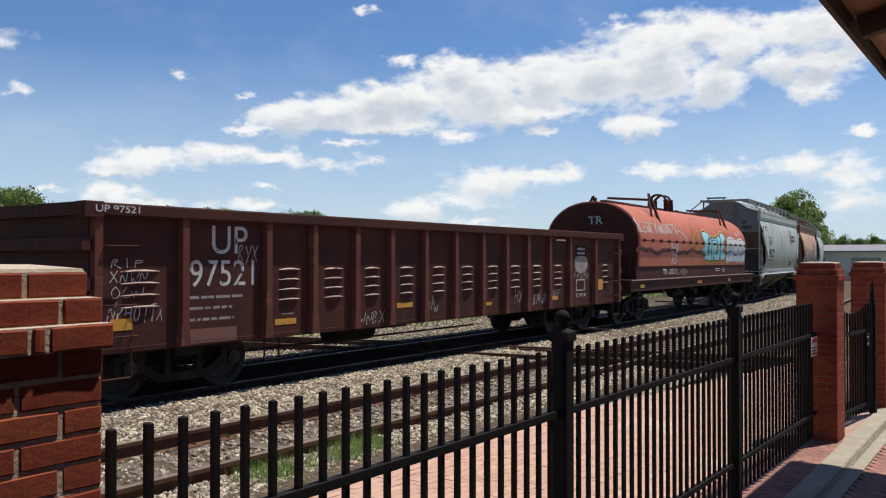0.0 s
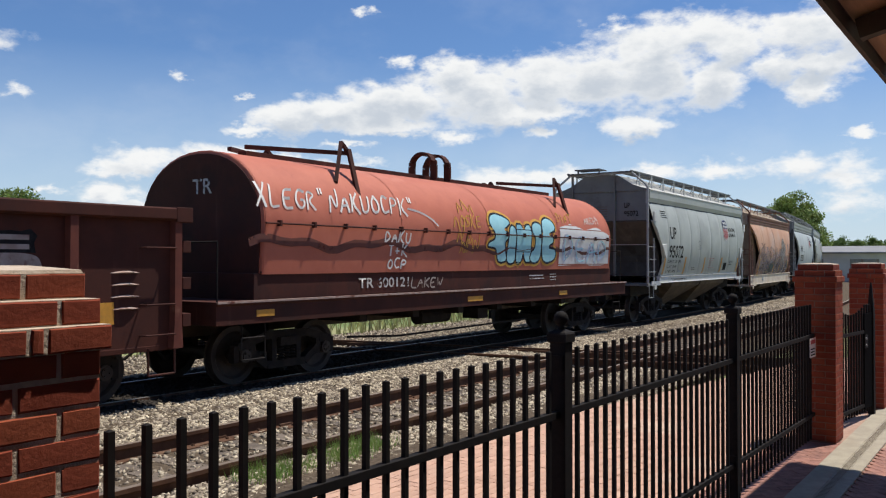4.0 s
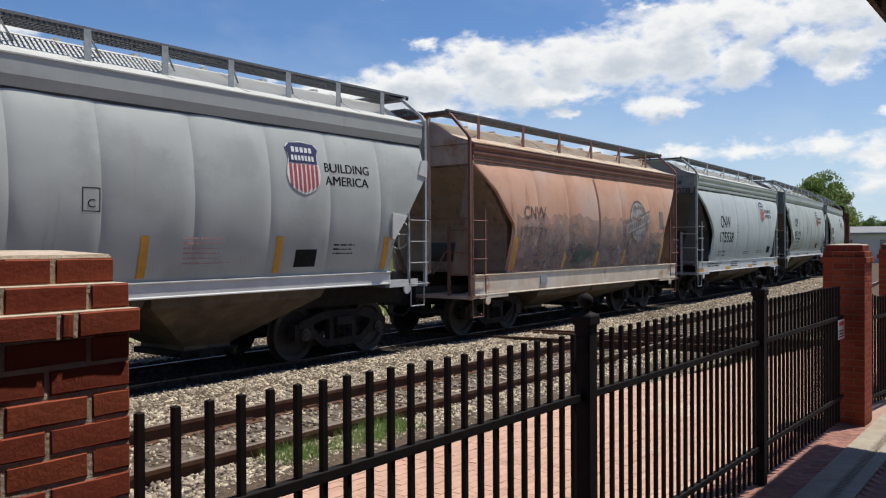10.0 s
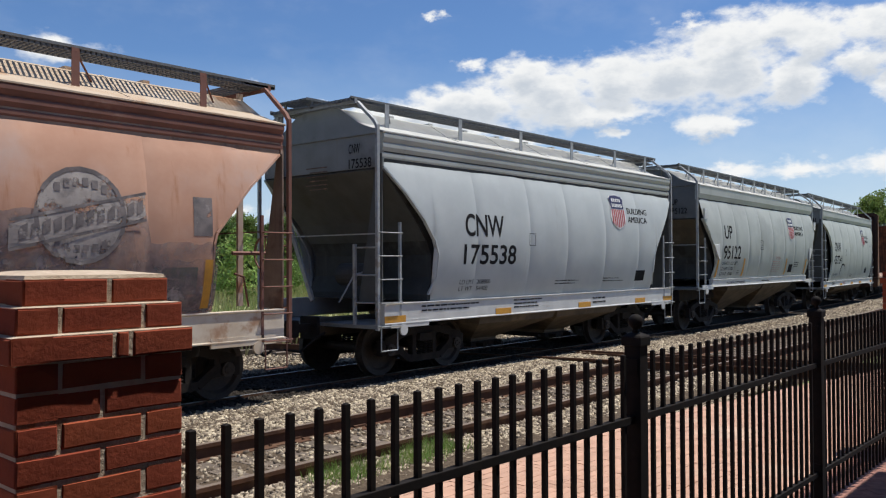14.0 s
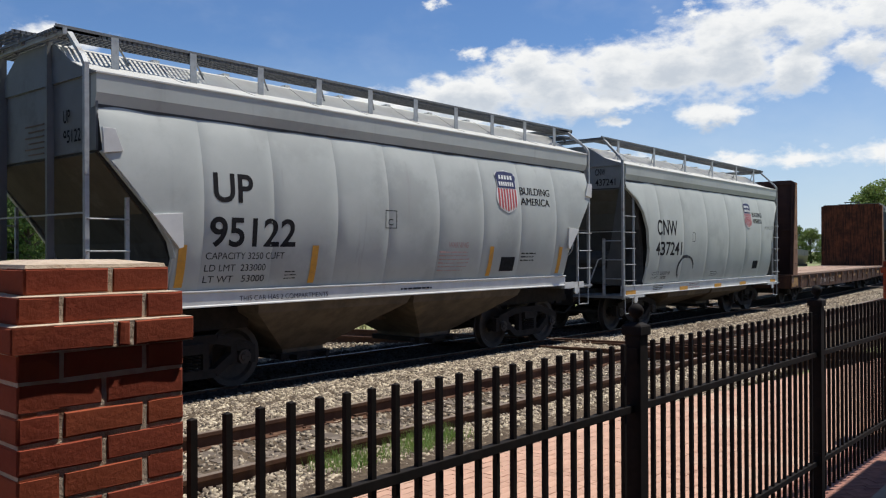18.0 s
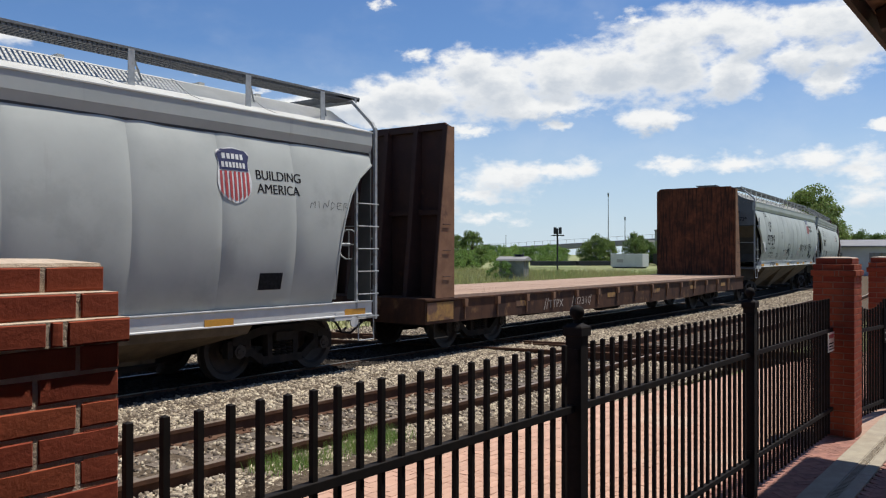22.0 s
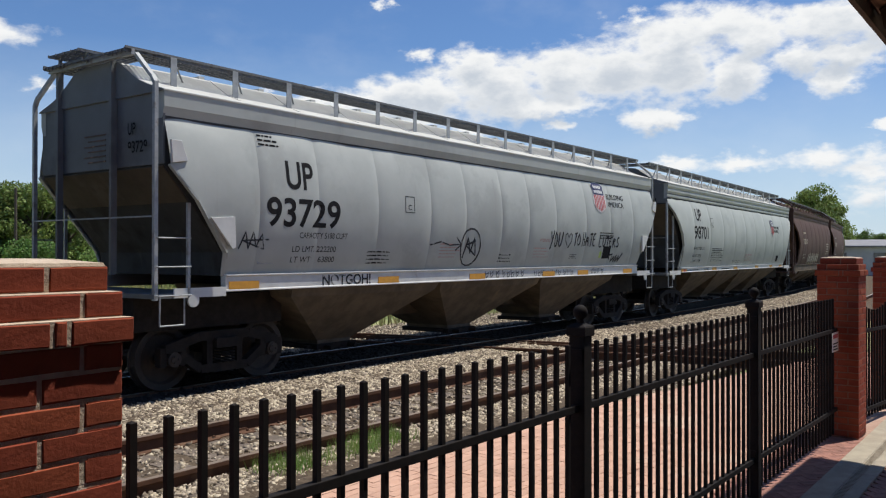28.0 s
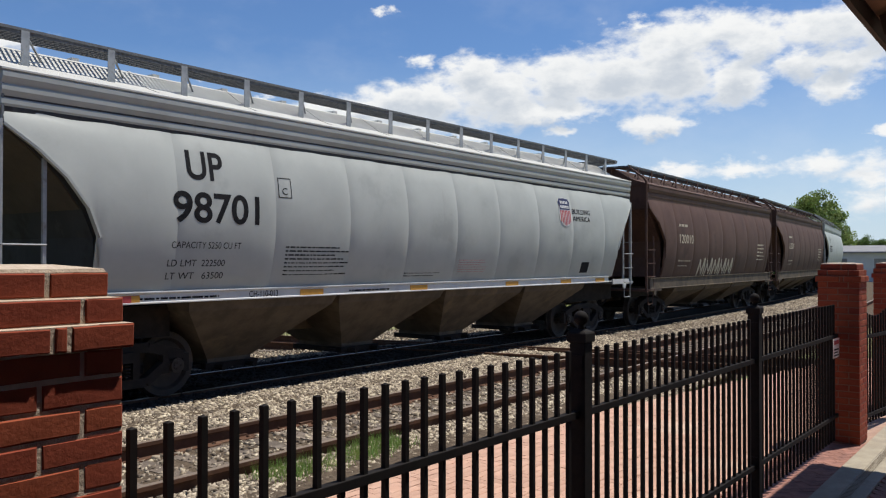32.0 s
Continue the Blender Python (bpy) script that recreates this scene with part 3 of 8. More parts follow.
def part(name, shape, mat, parent=None, label="", smooth=False, bevel=0.0, at=None):
    me = shape if isinstance(shape, bpy.types.Mesh) else shape.mesh(name, mat, smooth)
    ob = new(name, me)
    if parent:
        ob.parent = parent
    if at is not None:
        ob.matrix_basis = at
    if bevel:
        b = ob.modifiers.new("edge", "BEVEL")
        b.width, b.segments, b.limit_method, b.angle_limit = bevel, 2, "ANGLE", radians(40)
    if label:
        tagged(ob, label)
    return ob


def thing(name, label, category, group="", kind="", at=None):
    ob = new(name)
    ob.empty_display_size = 0.2
    if at is not None:
        ob.matrix_basis = at
    return tagged(ob, label, category, group, kind)


def lump(name, verts, faces, mat, label="", category="", kind="", parent=None):
    """One mesh from numpy arrays of verts and equal-sided faces."""
    me = bpy.data.meshes.new(name)
    k = faces.shape[1]
    me.vertices.add(len(verts))
    me.vertices.foreach_set("co", verts.astype(np.float32).ravel())
    me.loops.add(faces.size)
    me.loops.foreach_set("vertex_index", faces.astype(np.int32).ravel())
    me.polygons.add(len(faces))
    me.polygons.foreach_set("loop_start", (np.arange(len(faces)) * k).astype(np.int32))
    me.update(calc_edges=True)
    me.materials.append(M[mat])
    ob = new(name, me)
    if parent:
        ob.parent = parent
    return tagged(ob, label, category, "", kind)


# ---- the tracks' line: straight, then a wide bend to the left ----
BEND_X, BEND_K, BEND_END = 18.0, 0.0032, 110.0
MAIN_Y, SIDE_Y, GAUGE = 11.0, 7.05, 1.505


def line_y(x):
    if x <= BEND_X:
        return 0.0
    e = min(x, BEND_END)
    return BEND_K / 2 * (e - BEND_X) ** 2 + max(0, x - BEND_END) * BEND_K * (BEND_END - BEND_X)


def line_slope(x):
    return BEND_K * (min(max(x, BEND_X), BEND_END) - BEND_X)


def run_of(t):
    """How far the train has rolled at t seconds."""
    return 3.5536 * t + 0.025851 * t * t - 9.53e-5 * t ** 3


# ---- ground ----
def build_ground():
    s = Shape()
    xs = [-2500, -400, -80, -20, 0, 20, 40, 60, 90, 120, 200, 500, 3000]
    ys = [-2500, -300, -60, -12, 5.2, 16, 30, 60, 120, 400, 3000]
    s.grid(lambda u, v: (xs[round(u * (len(xs) - 1))], ys[round(v * (len(ys) - 1))], -0.32), len(xs) - 1, len(ys) - 1)
    tagged(part("ground", s, "meadow"), "open meadow of uncut green and straw grass", "ground", kind="structure")
    # ballast bed under both tracks, sloped at its edges
    prof = [(4.95, -0.3), (5.25, -0.13), (6.1, -0.135), (6.2, -0.172), (7.9, -0.172), (8.0, -0.135), (8.35, -0.13), (9.0, -0.06), (9.55, -0.05), (12.5, -0.05), (13.3, -0.12), (17.4, -0.31)]
    b = Shape()
    stations = [-30, -10, 0, 6, 12, 18] + [18 + 4 * i for i in range(1, 24)] + [130, 160, 200]
    b.loft([[(x, y + line_y(x), z) for y, z in prof] for x in stations], closed=False)
    tagged(part("ballast", b, "gravel_bed"), "grey and tan crushed stone ballast bed", "gravel", kind="structure")
    # dark strip painted where the train's shadow lies
    shade_strip = Shape()
    shade_strip.loft([[(x, y + line_y(x), z) for y, z in ((9.72, -0.044), (10.0, -0.036), (11.9, -0.036), (12.1, -0.044))] for x in stations], closed=False)
    tagged(part("trackbed", shade_strip, "shaded_bed"), "ballast under the main track, coloured dark for the train's shade", "gravel", kind="structure")


def rail_profile(w=0.075, h=0.172):
    half = [(w / 2, 0), (w / 2, -0.035), (0.012, -0.05), (0.012, -h + 0.025), (0.07, -h + 0.01), (0.07, -h)]
    return half + [(-y, z) for y, z in reversed(half)]


def build_track(name, y0, label, head, x_end, tie_from, tie_to):
    t = thing(name, label, "railway track", kind="structure")
    xs = [-30 + 3 * i for i in range(int((min(x_end, 150) + 30) / 3) + 1)]
    for side in (-1, 1):
        yr = y0 + side * GAUGE / 2
        s = Shape()
        s.loft([[(x, yr + line_y(x) + y, z) for y, z in rail_profile()] for x in xs])
        r = part("rail", s, "rail_rust", t)
        h = Shape()
        h.loft([[(x, yr + line_y(x) + y, 0.004 + z) for y, z in ((-0.034, 0), (0.034, 0), (0.03, -0.006), (-0.03, -0.006))] for x in xs])
        part("railhead", h, head, r)
    tie = Shape().box(-0.115, 0.115, -1.28, 1.28, -0.33, -0.158).mesh("tie", "tie_wood")
    plate = Shape().box(-0.1, 0.1, -0.18, 0.18, -0.162, -0.146)
    plate.box(-0.06, -0.035, 0.075, 0.105, -0.15, -0.125).box(0.035, 0.06, -0.105, -0.075, -0.15, -0.125).box(-0.1, 0.1, -0.022, 0.022, -0.15, -0.12)
    plate_me = plate.mesh("tie_plate", "rail_rust")
    rnd = random.Random(5)
    x = tie_from
    while x < tie_to:
        m = pose(x + rnd.uniform(-0.04, 0.04), y0 + line_y(x) + rnd.uniform(-0.05, 0.05), rnd.uniform(-0.012, 0.004), 0, 0, math.degrees(math.atan(line_slope(x))) + rnd.uniform(-1.2, 1.2))
        o = part("tie", tie, "", t, at=m)
        if x < 17:
            for side in (-1, 1):
                part("tie_plate", plate_me, "", o, at=pose(0, side * GAUGE / 2, 0))
        x += 0.5


# a stone is a small block with jittered corners
def scatter_stones(name, boxes, label, seed, sizes=(0.011, 0.031), mat="stone"):
    rng = np.random.default_rng(seed)
    base = np.array([(x, y, z) for x in (-0.8, 0.8) for y in (-0.8, 0.8) for z in (-0.7, 0.7)], float)
    tri = np.array([(0, 1, 3, 2), (4, 6, 7, 5), (0, 4, 5, 1), (2, 3, 7, 6), (0, 2, 6, 4), (1, 5, 7, 3)])
    cs = []
    for x0, x1, y0, y1, za, zb, count in boxes:
        x = rng.uniform(x0, x1, count)
        f = rng.uniform(0, 1, count)
        bend = np.array([line_y(v) for v in x])
        cs.append(np.stack([x, y0 + f * (y1 - y0) + bend, za + f * (zb - za)], 1))
    c = np.concatenate(cs)
    k = len(c)
    size = rng.uniform(*sizes, (k, 1, 1)) * rng.uniform(0.5, 1.5, (k, 1, 3))
    v = base[None] * size * rng.uniform(0.55, 1.25, (k, 8, 1)) + rng.normal(0, 0.004, (k, 8, 3))
    a, b = rng.uniform(0, 6.28, (2, k))
    ca, sa, cb, sb = np.cos(a), np.sin(a), np.cos(b), np.sin(b)
    x, y, z = v[..., 0], v[..., 1], v[..., 2]
    y, z = y * cb[:, None] - z * sb[:, None], y * sb[:, None] + z * cb[:, None]
    x, y = x * ca[:, None] - y * sa[:, None], x * sa[:, None] + y * ca[:, None]
    v = np.stack([x, y, z], -1) + c[:, None, :]
    f = (tri[None] + (np.arange(k) * 8)[:, None, None]).reshape(-1, 4)
    lump(name, v.reshape(-1, 3), f, mat, label, "gravel", "stuff")


# ---- brick piers ----
BRICK_H, JOINT = 0.0577, 0.010


def brick_mesh(l, d, seed):
    """A brick with slightly worn, uneven arrises; its outer face looks to -y."""
    r = random.Random(seed)
    s = Shape()
    e = 0.004
    loops = []
    for y, k in ((0.0, e), (e, 0.0), (d, 0.0)):
        loops.append([(x * (l / 2 - k) + r.uniform(-0.0012, 0.0012), y + r.uniform(-0.0008, 0.0008), z * (BRICK_H / 2 - k) + r.uniform(-0.0012, 0.0012)) for x, z in ((-1, -1), (0, -1), (1, -1), (1, 1), (0, 1), (-1, 1))])
    s.loft(loops)
    return s.mesh("brick", "brick")


BRICKS = {}


def brick_of(l, seed):
    key = (round(l, 4), seed)
    if key not in BRICKS:
        BRICKS[key] = brick_mesh(l, 0.092, seed)
    return BRICKS[key]


def build_pier(cx, cy, top, label, from_course=0, mortar="mortar"):
    """A square brick pier: courses of running bond with a corbelled collar and a set-back crown."""
    p = thing("brick_pier", label, "brick pier", "brick piers of the fence", at=pose(cx, cy, 0))
    w = 0.4064
    rise = BRICK_H + JOINT
    n = round(top / rise)

    def top_of(k):
        """Upper bed of the k-th course from the top; the crown's joints are thin."""
        return top - min(k, 3) * 0.0625 - max(0, k - 3) * rise

    square = ((-1, -1), (1, -1), (1, 1), (-1, 1))
    levels = [(w / 2 - 0.0034, 0.0), (w / 2 - 0.0034, top_of(3))]
    for k, grow in ((2, 0.019), (1, 0.0), (0, -0.025)):
        levels += [(w / 2 + grow - 0.0034, top_of(k + 1) + 0.0005), (w / 2 + grow - 0.0034, top_of(k) - 0.002)]
    core = Shape().loft([[(x * q, y * q, z) for x, y in square] for q, z in levels])
    part("mortar_core", core, mortar, p, "sand mortar")
    g = w / 2 - 0.03
    part("cap_wash", Shape().loft([[(x * q, y * q, z) for x, y in ((-1, -1), (1, -1), (1, 1), (-1, 1))] for q, z in ((g, top - 0.004), (g - 0.004, top + 0.006), (g * 0.5, top + 0.016))]), "mortar", p, "trowelled mortar wash on the crown")
    rnd = random.Random(int(cx * 100))
    for c in range(from_course, n):
        k = n - 1 - c
        grow = {0: -0.025, 1: 0.0, 2: 0.019}.get(k, 0.0)
        face = w + 2 * grow
        z = top_of(k) - BRICK_H / 2 - JOINT * 0.3
        full = 0.1935
        if k == 2:
            runs = [0.232, 0.03, 0]
            runs[2] = face - runs[0] - runs[1] - 2 * JOINT
        elif k == 0:
            runs = [face - 0.150 - JOINT, 0.150]
        elif k % 2 == 0:
            runs = [full + 0.0, face - full - JOINT]
        else:
            runs = [0.092, full, face - full - 0.092 - 2 * JOINT]
        for a in range(4):
            order = runs
            x = -face / 2
            turn = Matrix.Rotation(a * math.pi / 2, 4, "Z")
            for i, l in enumerate(order):
                x0, x1 = x + (0.0015 if i == 0 else 0), x + l - (0.0015 if i == len(order) - 1 else 0)
                x += l + JOINT
                if x1 - x0 < 0.012:
                    continue
                m = turn @ pose((x0 + x1) / 2, -face / 2, z, rnd.uniform(-0.4, 0.4), rnd.uniform(-0.35, 0.35), rnd.uniform(-0.3, 0.3)) @ Matrix.Translation((0, rnd.uniform(-0.001, 0.001), 0))
                part("brick", brick_of(x1 - x0, rnd.randrange(3)), "", p, at=m)
    return p


# ---- the iron fence ----
def fence_y(x):
    return 2.075 - 0.0148 * x


PICKET = Shape().box(-0.0108, 0.0108, -0.0108, 0.0108, 0.05, 1.465).add([(-0.0108, -0.0108, 1.465), (0.0108, -0.0108, 1.465), (0.0108, 0.0108, 1.465), (-0.0108, 0.0108, 1.465), (0, 0, 1.471)], [(0, 1, 4), (1, 2, 4), (2, 3, 4), (3, 0, 4)]).mesh("picket", "black_iron")


def build_panel(name, label, x0, x1, first, group):
    t = thing(name, label, "fence", group, at=pose(x0, fence_y(x0), 0, 0, 0, math.degrees(math.atan(-0.0148))))
    for z in (1.135, 0.30):
        part("rail", Shape().box(0, x1 - x0, -0.019, 0.019, z - 0.019, z + 0.019), "black_iron", t, bevel=0.003)
    x = first
    while x < x1 - 0.03:
        part("picket", PICKET, "", t, at=pose(x - x0, 0, 0))
        x += 0.1165
    return t


def build_post(x):
    t = thing("fence_post", "black iron gate post with a ball finial", "post", "posts of the iron fence", at=pose(x, fence_y(x), 0))
    part("shaft", Shape().box(-0.044, 0.044, -0.044, 0.044, 0, 1.545), "black_iron", t, bevel=0.004)
    part("cap", Shape().loft([[(a * q, b * q, z) for a, b in ((-1, -1), (1, -1), (1, 1), (-1, 1))] for q, z in ((0.048, 1.505), (0.054, 1.51), (0.054, 1.55), (0.048, 1.558), (0.02, 1.572))]), "black_iron", t)
    part("ball", Shape().lathe([(0.018, 1.565), (0.018, 1.585), (0.014, 1.59)] + [(0.039 * math.sin(a * math.pi / 10), 1.628 - 0.039 * math.cos(a * math.pi / 10)) for a in range(2, 10)] + [(0.004, 1.667)], (0, 0, 0), 20), "black_iron", t, smooth=True)
    for z in (0.3, 1.36):
        part("hinge_bracket", Shape().box(-0.052, -0.044, -0.035, 0.035, z, z + 0.08), "black_iron", t)


# ---- rolling stock ----
# Each wagon is built in its own space: x from its left body end, y across (the near side is -y), z up from the railhead.
WHEEL_R = 0.457


def wheel_meshes():
    s = Shape()
    for side in (-1, 1):
        y = side * 0.7525
        o = side
        prof = [(0.06, -0.075 * o), (0.12, -0.07 * o), (0.14, -0.03 * o), (0.33, 0.01 * o), (0.37, 0.055 * o), (0.452, 0.06 * o), (WHEEL_R, 0.045 * o), (WHEEL_R + 0.004, -0.045 * o), (WHEEL_R + 0.026, -0.055 * o), (WHEEL_R + 0.024, -0.08 * o), (0.36, -0.08 * o), (0.33, -0.035 * o), (0.13, -0.02 * o), (0.1, -0.1 * o)]
        s.lathe([(r, h) for r, h in prof], (0, y, 0), 32, "y")
    s.cyl((0, -1.0, 0), (0, 1.0, 0), 0.075, 12)
    wheel = s.mesh("wheelset", "wheel_steel")
    band = Shape()
    for side in (-1, 1):
        band.lathe([(WHEEL_R + 0.0005, side * 0.7525 + 0.04), (WHEEL_R + 0.0025, side * 0.7525 + 0.03), (WHEEL_R + 0.0025, side * 0.7525 - 0.03), (WHEEL_R + 0.0005, side * 0.7525 - 0.04)], (0, 0, 0), 32, "y")
    frames, springs, bearings = [], [], []
    for side in (-1, 1):
        fs, sp = Shape(), Shape()
        ya, yb = side * 0.93, side * 1.05
        # upper and lower members, the window between them, pedestals
        for pts, w in (([(-1.0, 0.60), (-0.45, 0.74), (0.45, 0.74), (1.0, 0.60)], 0.13), ([(-0.78, 0.52), (-0.42, 0.27), (0.42, 0.27), (0.78, 0.52)], 0.12)):
            for a, b in zip(pts, pts[1:]):
                fs.bar((a[0], (ya + yb) / 2, a[1]), (b[0], (ya + yb) / 2, b[1]), 0.13, w)
        for x in (-0.27, 0.27):
            fs.bar((x, (ya + yb) / 2, 0.27), (x, (ya + yb) / 2, 0.74), 0.12, 0.1)
        for x in (-1.05, -0.73, 0.73, 1.05):
            fs.box(x - 0.05, x + 0.05, min(ya, yb), max(ya, yb), 0.36, 0.62)
        for x in (-0.89, 0.89):
            fs.box(x - 0.13, x + 0.13, min(ya, yb) - 0.01, max(ya, yb) + 0.01, 0.55, 0.655)
        frames.append(fs.mesh("side_frame", "truck_black"))
        for x in (-0.13, 0.0, 0.13):
            for y in (0.93, 1.04):
                for k in range(5):
                    z = 0.33 + k * 0.045
                    sp.lathe([(0.045, z), (0.058, z + 0.012), (0.045, z + 0.024)], (x, side * y, 0), 8)
        springs.append(sp.mesh("spring_nest", "truck_black"))
        cap = Shape().cyl((0, side * 0.98, 0), (0, side * 1.09, 0), 0.105, 14).cyl((0, side * 1.09, 0), (0, side * 1.105, 0), 0.07, 12)
        for k in range(3):
            a = k * 2.094
            cap.cyl((0.045 * math.cos(a), side * 1.1, 0.045 * math.sin(a)), (0.045 * math.cos(a), side * 1.122, 0.045 * math.sin(a)), 0.014, 6)
        bearings.append(cap.mesh("bearing", "wheel_steel"))
    bo = Shape().box(-0.2, 0.2, -1.12, 1.12, 0.56, 0.70).box(-0.3, 0.3, -0.3, 0.3, 0.68, 0.86)
    for x in (-0.45, 0.45):
        bo.bar((x, -0.85, 0.42), (x, 0.85, 0.42), 0.1, 0.12)
    return wheel, bearings, band.mesh("tread", "tread"), frames, springs, bo.mesh("bolster", "truck_black")


WHEEL, CAPS, TREAD, FRAME, SPRING, BOLSTER = wheel_meshes()
WHEELSETS, WAGONS = [], []


class Wagon:
    def __init__(self, name, label, category, u0, u1, trucks, group=""):
        self.mid = (u1 - u0) / 2
        self.length = u1 - u0
        self.u = (u0 + u1) / 2
        self.ob = thing(name, label, category, group)
        self.trucks = trucks
        self.shift = 0.0
        WAGONS.append(self)
        for tx in trucks:
            tr = part("truck", BOLSTER, "", self.ob, "black cast steel freight truck", at=pose(tx - self.mid, 0, 0))
            for k in (0, 1):
                part("side_frame", FRAME[k], "", tr)
                tagged(part("spring_nest", SPRING[k], "", tr), kind="stuff")
                for dx in (-0.89, 0.89):
                    part("bearing", CAPS[k], "", tr, at=pose(dx, 0, WHEEL_R))
            for dx in (-0.89, 0.89):
                w = part("wheelset", WHEEL, "", tr, at=pose(dx, 0, WHEEL_R))
                WHEELSETS.append(w)

    def add(self, name, shape, mat, label="", smooth=False, bevel=0.0, parent=None):
        if isinstance(shape, Shape):
            shape.moved(-self.mid - self.shift)
        return part(name, shape, mat, parent or self.ob, label, smooth, bevel)

    def under(self, x0, x1, z=0.95, sill="grime"):
        """Centre sill, couplers, striker plates and brake hoses."""
        s = Shape().box(x0, x1, -0.17, 0.17, z - 0.27, z + 0.02)
        self.add("centre_sill", s, sill)
        for e, d in ((x0, -1), (x1, 1)):
            c = Shape()
            c.box(min(e, e + d * 0.06), max(e, e + d * 0.06), -0.22, 0.22, z - 0.33, z + 0.06)
            c.bar((e, 0, z - 0.13), (e + d * 0.42, 0, z - 0.13), 0.14, 0.14)
            c.box(min(e + d * 0.38, e + d * 0.62), max(e + d * 0.38, e + d * 0.62), -0.13, 0.05, z - 0.27, z + 0.01)
            c.box(min(e + d * 0.5, e + d * 0.66), max(e + d * 0.5, e + d * 0.66), -0.15, -0.06, z - 0.25, z)
            self.add("coupler", c, "truck_black")
            h = Shape().pipe([(e, -0.35, z - 0.2), (e + d * 0.2, -0.33, z - 0.3), (e + d * 0.45, -0.25, z - 0.5), (e + d * 0.7, -0.12, z - 0.45)], 0.022)
            self.add("brake_hose", h, "truck_black")

    def skin(self, x, z):
        """How far the near side stands out at x, z."""
        return 1.556

    def text(self, words, x0, x1, z0, z1, mat="letter_black", y=None, bold=0.018, name="lettering", lift=0.002):
        """Letters fitted into a field on the near side, laid on its skin."""
        me = letters(words, x1 - x0, z1 - z0, bold, mat).copy()
        co = np.empty(len(me.vertices) * 3)
        me.vertices.foreach_get("co", co)
        co = co.reshape(-1, 3)
        out = np.empty_like(co)
        out[:, 0], out[:, 2] = co[:, 0] + x0 - self.mid - self.shift, co[:, 1] + z0
        out[:, 1] = [y if y is not None else -self.skin(a + x0 - self.shift, b + z0) - lift - 0.15 * c for a, b, c in co]
        me.vertices.foreach_set("co", out.ravel())
        me.update()
        ob = new(name, me)
        ob.parent = self.ob
        return ob

    def decal(self, name, pts, mat, label="", lift=0.003, parent=None, n=9):
        """A painted patch laid on the near side's skin; pts are its outline in (x, z)."""
        s = Shape()
        for quad in slices(list(pts), n):
            s.add([(x, -self.skin(x - self.shift, z) - lift, z) for x, z in quad], [(0, 1, 2, 3)])
        return self.add(name, s, mat, label, parent=parent)

    def patch(self, name, x0, x1, z0, z1, mat, label="", lift=0.003, parent=None):
        return self.decal(name, [(x0, z0), (x1, z0), (x1, z1), (x0, z1)], mat, label, lift, parent, 3)

    def on_skin(self, x0, x1, z0, z1):
        return -max(self.skin(x - self.shift, z) for x in (x0, (x0 + x1) / 2, x1) for z in (z0, (z0 + z1) / 2, z1)) - 0.003

    def bars(self, x0, x1, z0, z1, rows, mat="letter_black", y=None, seed=0, name="small_print"):
        """Unreadable writing as rows of short bars."""
        r = random.Random(seed + int(x0 * 100))
        s = Shape()
        h = (z1 - z0) / rows
        for i in range(rows):
            x, zb = x0, z1 - (i + 1) * h + h * 0.3
            stop = x0 + (x1 - x0) * r.uniform(0.7, 1.0)
            while x < stop:
                l = r.uniform(0.5, 2.5) * h
                yy = y if y is not None else self.on_skin(x, x + l, zb, zb)
                s.box(x, min(x + l, stop), yy, yy + 0.004, zb, zb + h * 0.38)
                x += l + h * 0.35
        tagged(self.add(name, s, mat), kind="stuff")


def slices(pts, n=9):
    """Cuts an outline of (x, z) points into level slices, each a list of quads."""
    zs = [z for _, z in pts]
    z0, z1 = min(zs), max(zs)
    n = max(n, int((z1 - z0) / 0.05))
    rows = []
    for k in range(n + 1):
        z = z0 + (z1 - z0) * (k / n * 0.996 + 0.002)
        hits = sorted(xa + (xb - xa) * (z - za) / (zb - za) for (xa, za), (xb, zb) in zip(pts, pts[1:] + pts[:1]) if (za - z) * (zb - z) < 0)
        rows.append((z, hits))
    out = []
    for (za, ha), (zb, hb) in zip(rows, rows[1:]):
        if len(ha) == len(hb):
            for i in range(0, len(ha) - 1, 2):
                m = max(1, int((ha[i + 1] - ha[i]) / 0.07))
                for q in range(m):
                    f, g = q / m, (q + 1) / m
                    out.append(((ha[i] + (ha[i + 1] - ha[i]) * f, za), (ha[i] + (ha[i + 1] - ha[i]) * g, za), (hb[i] + (hb[i + 1] - hb[i]) * g, zb), (hb[i] + (hb[i + 1] - hb[i]) * f, zb)))
    return out


LETTERS = {}


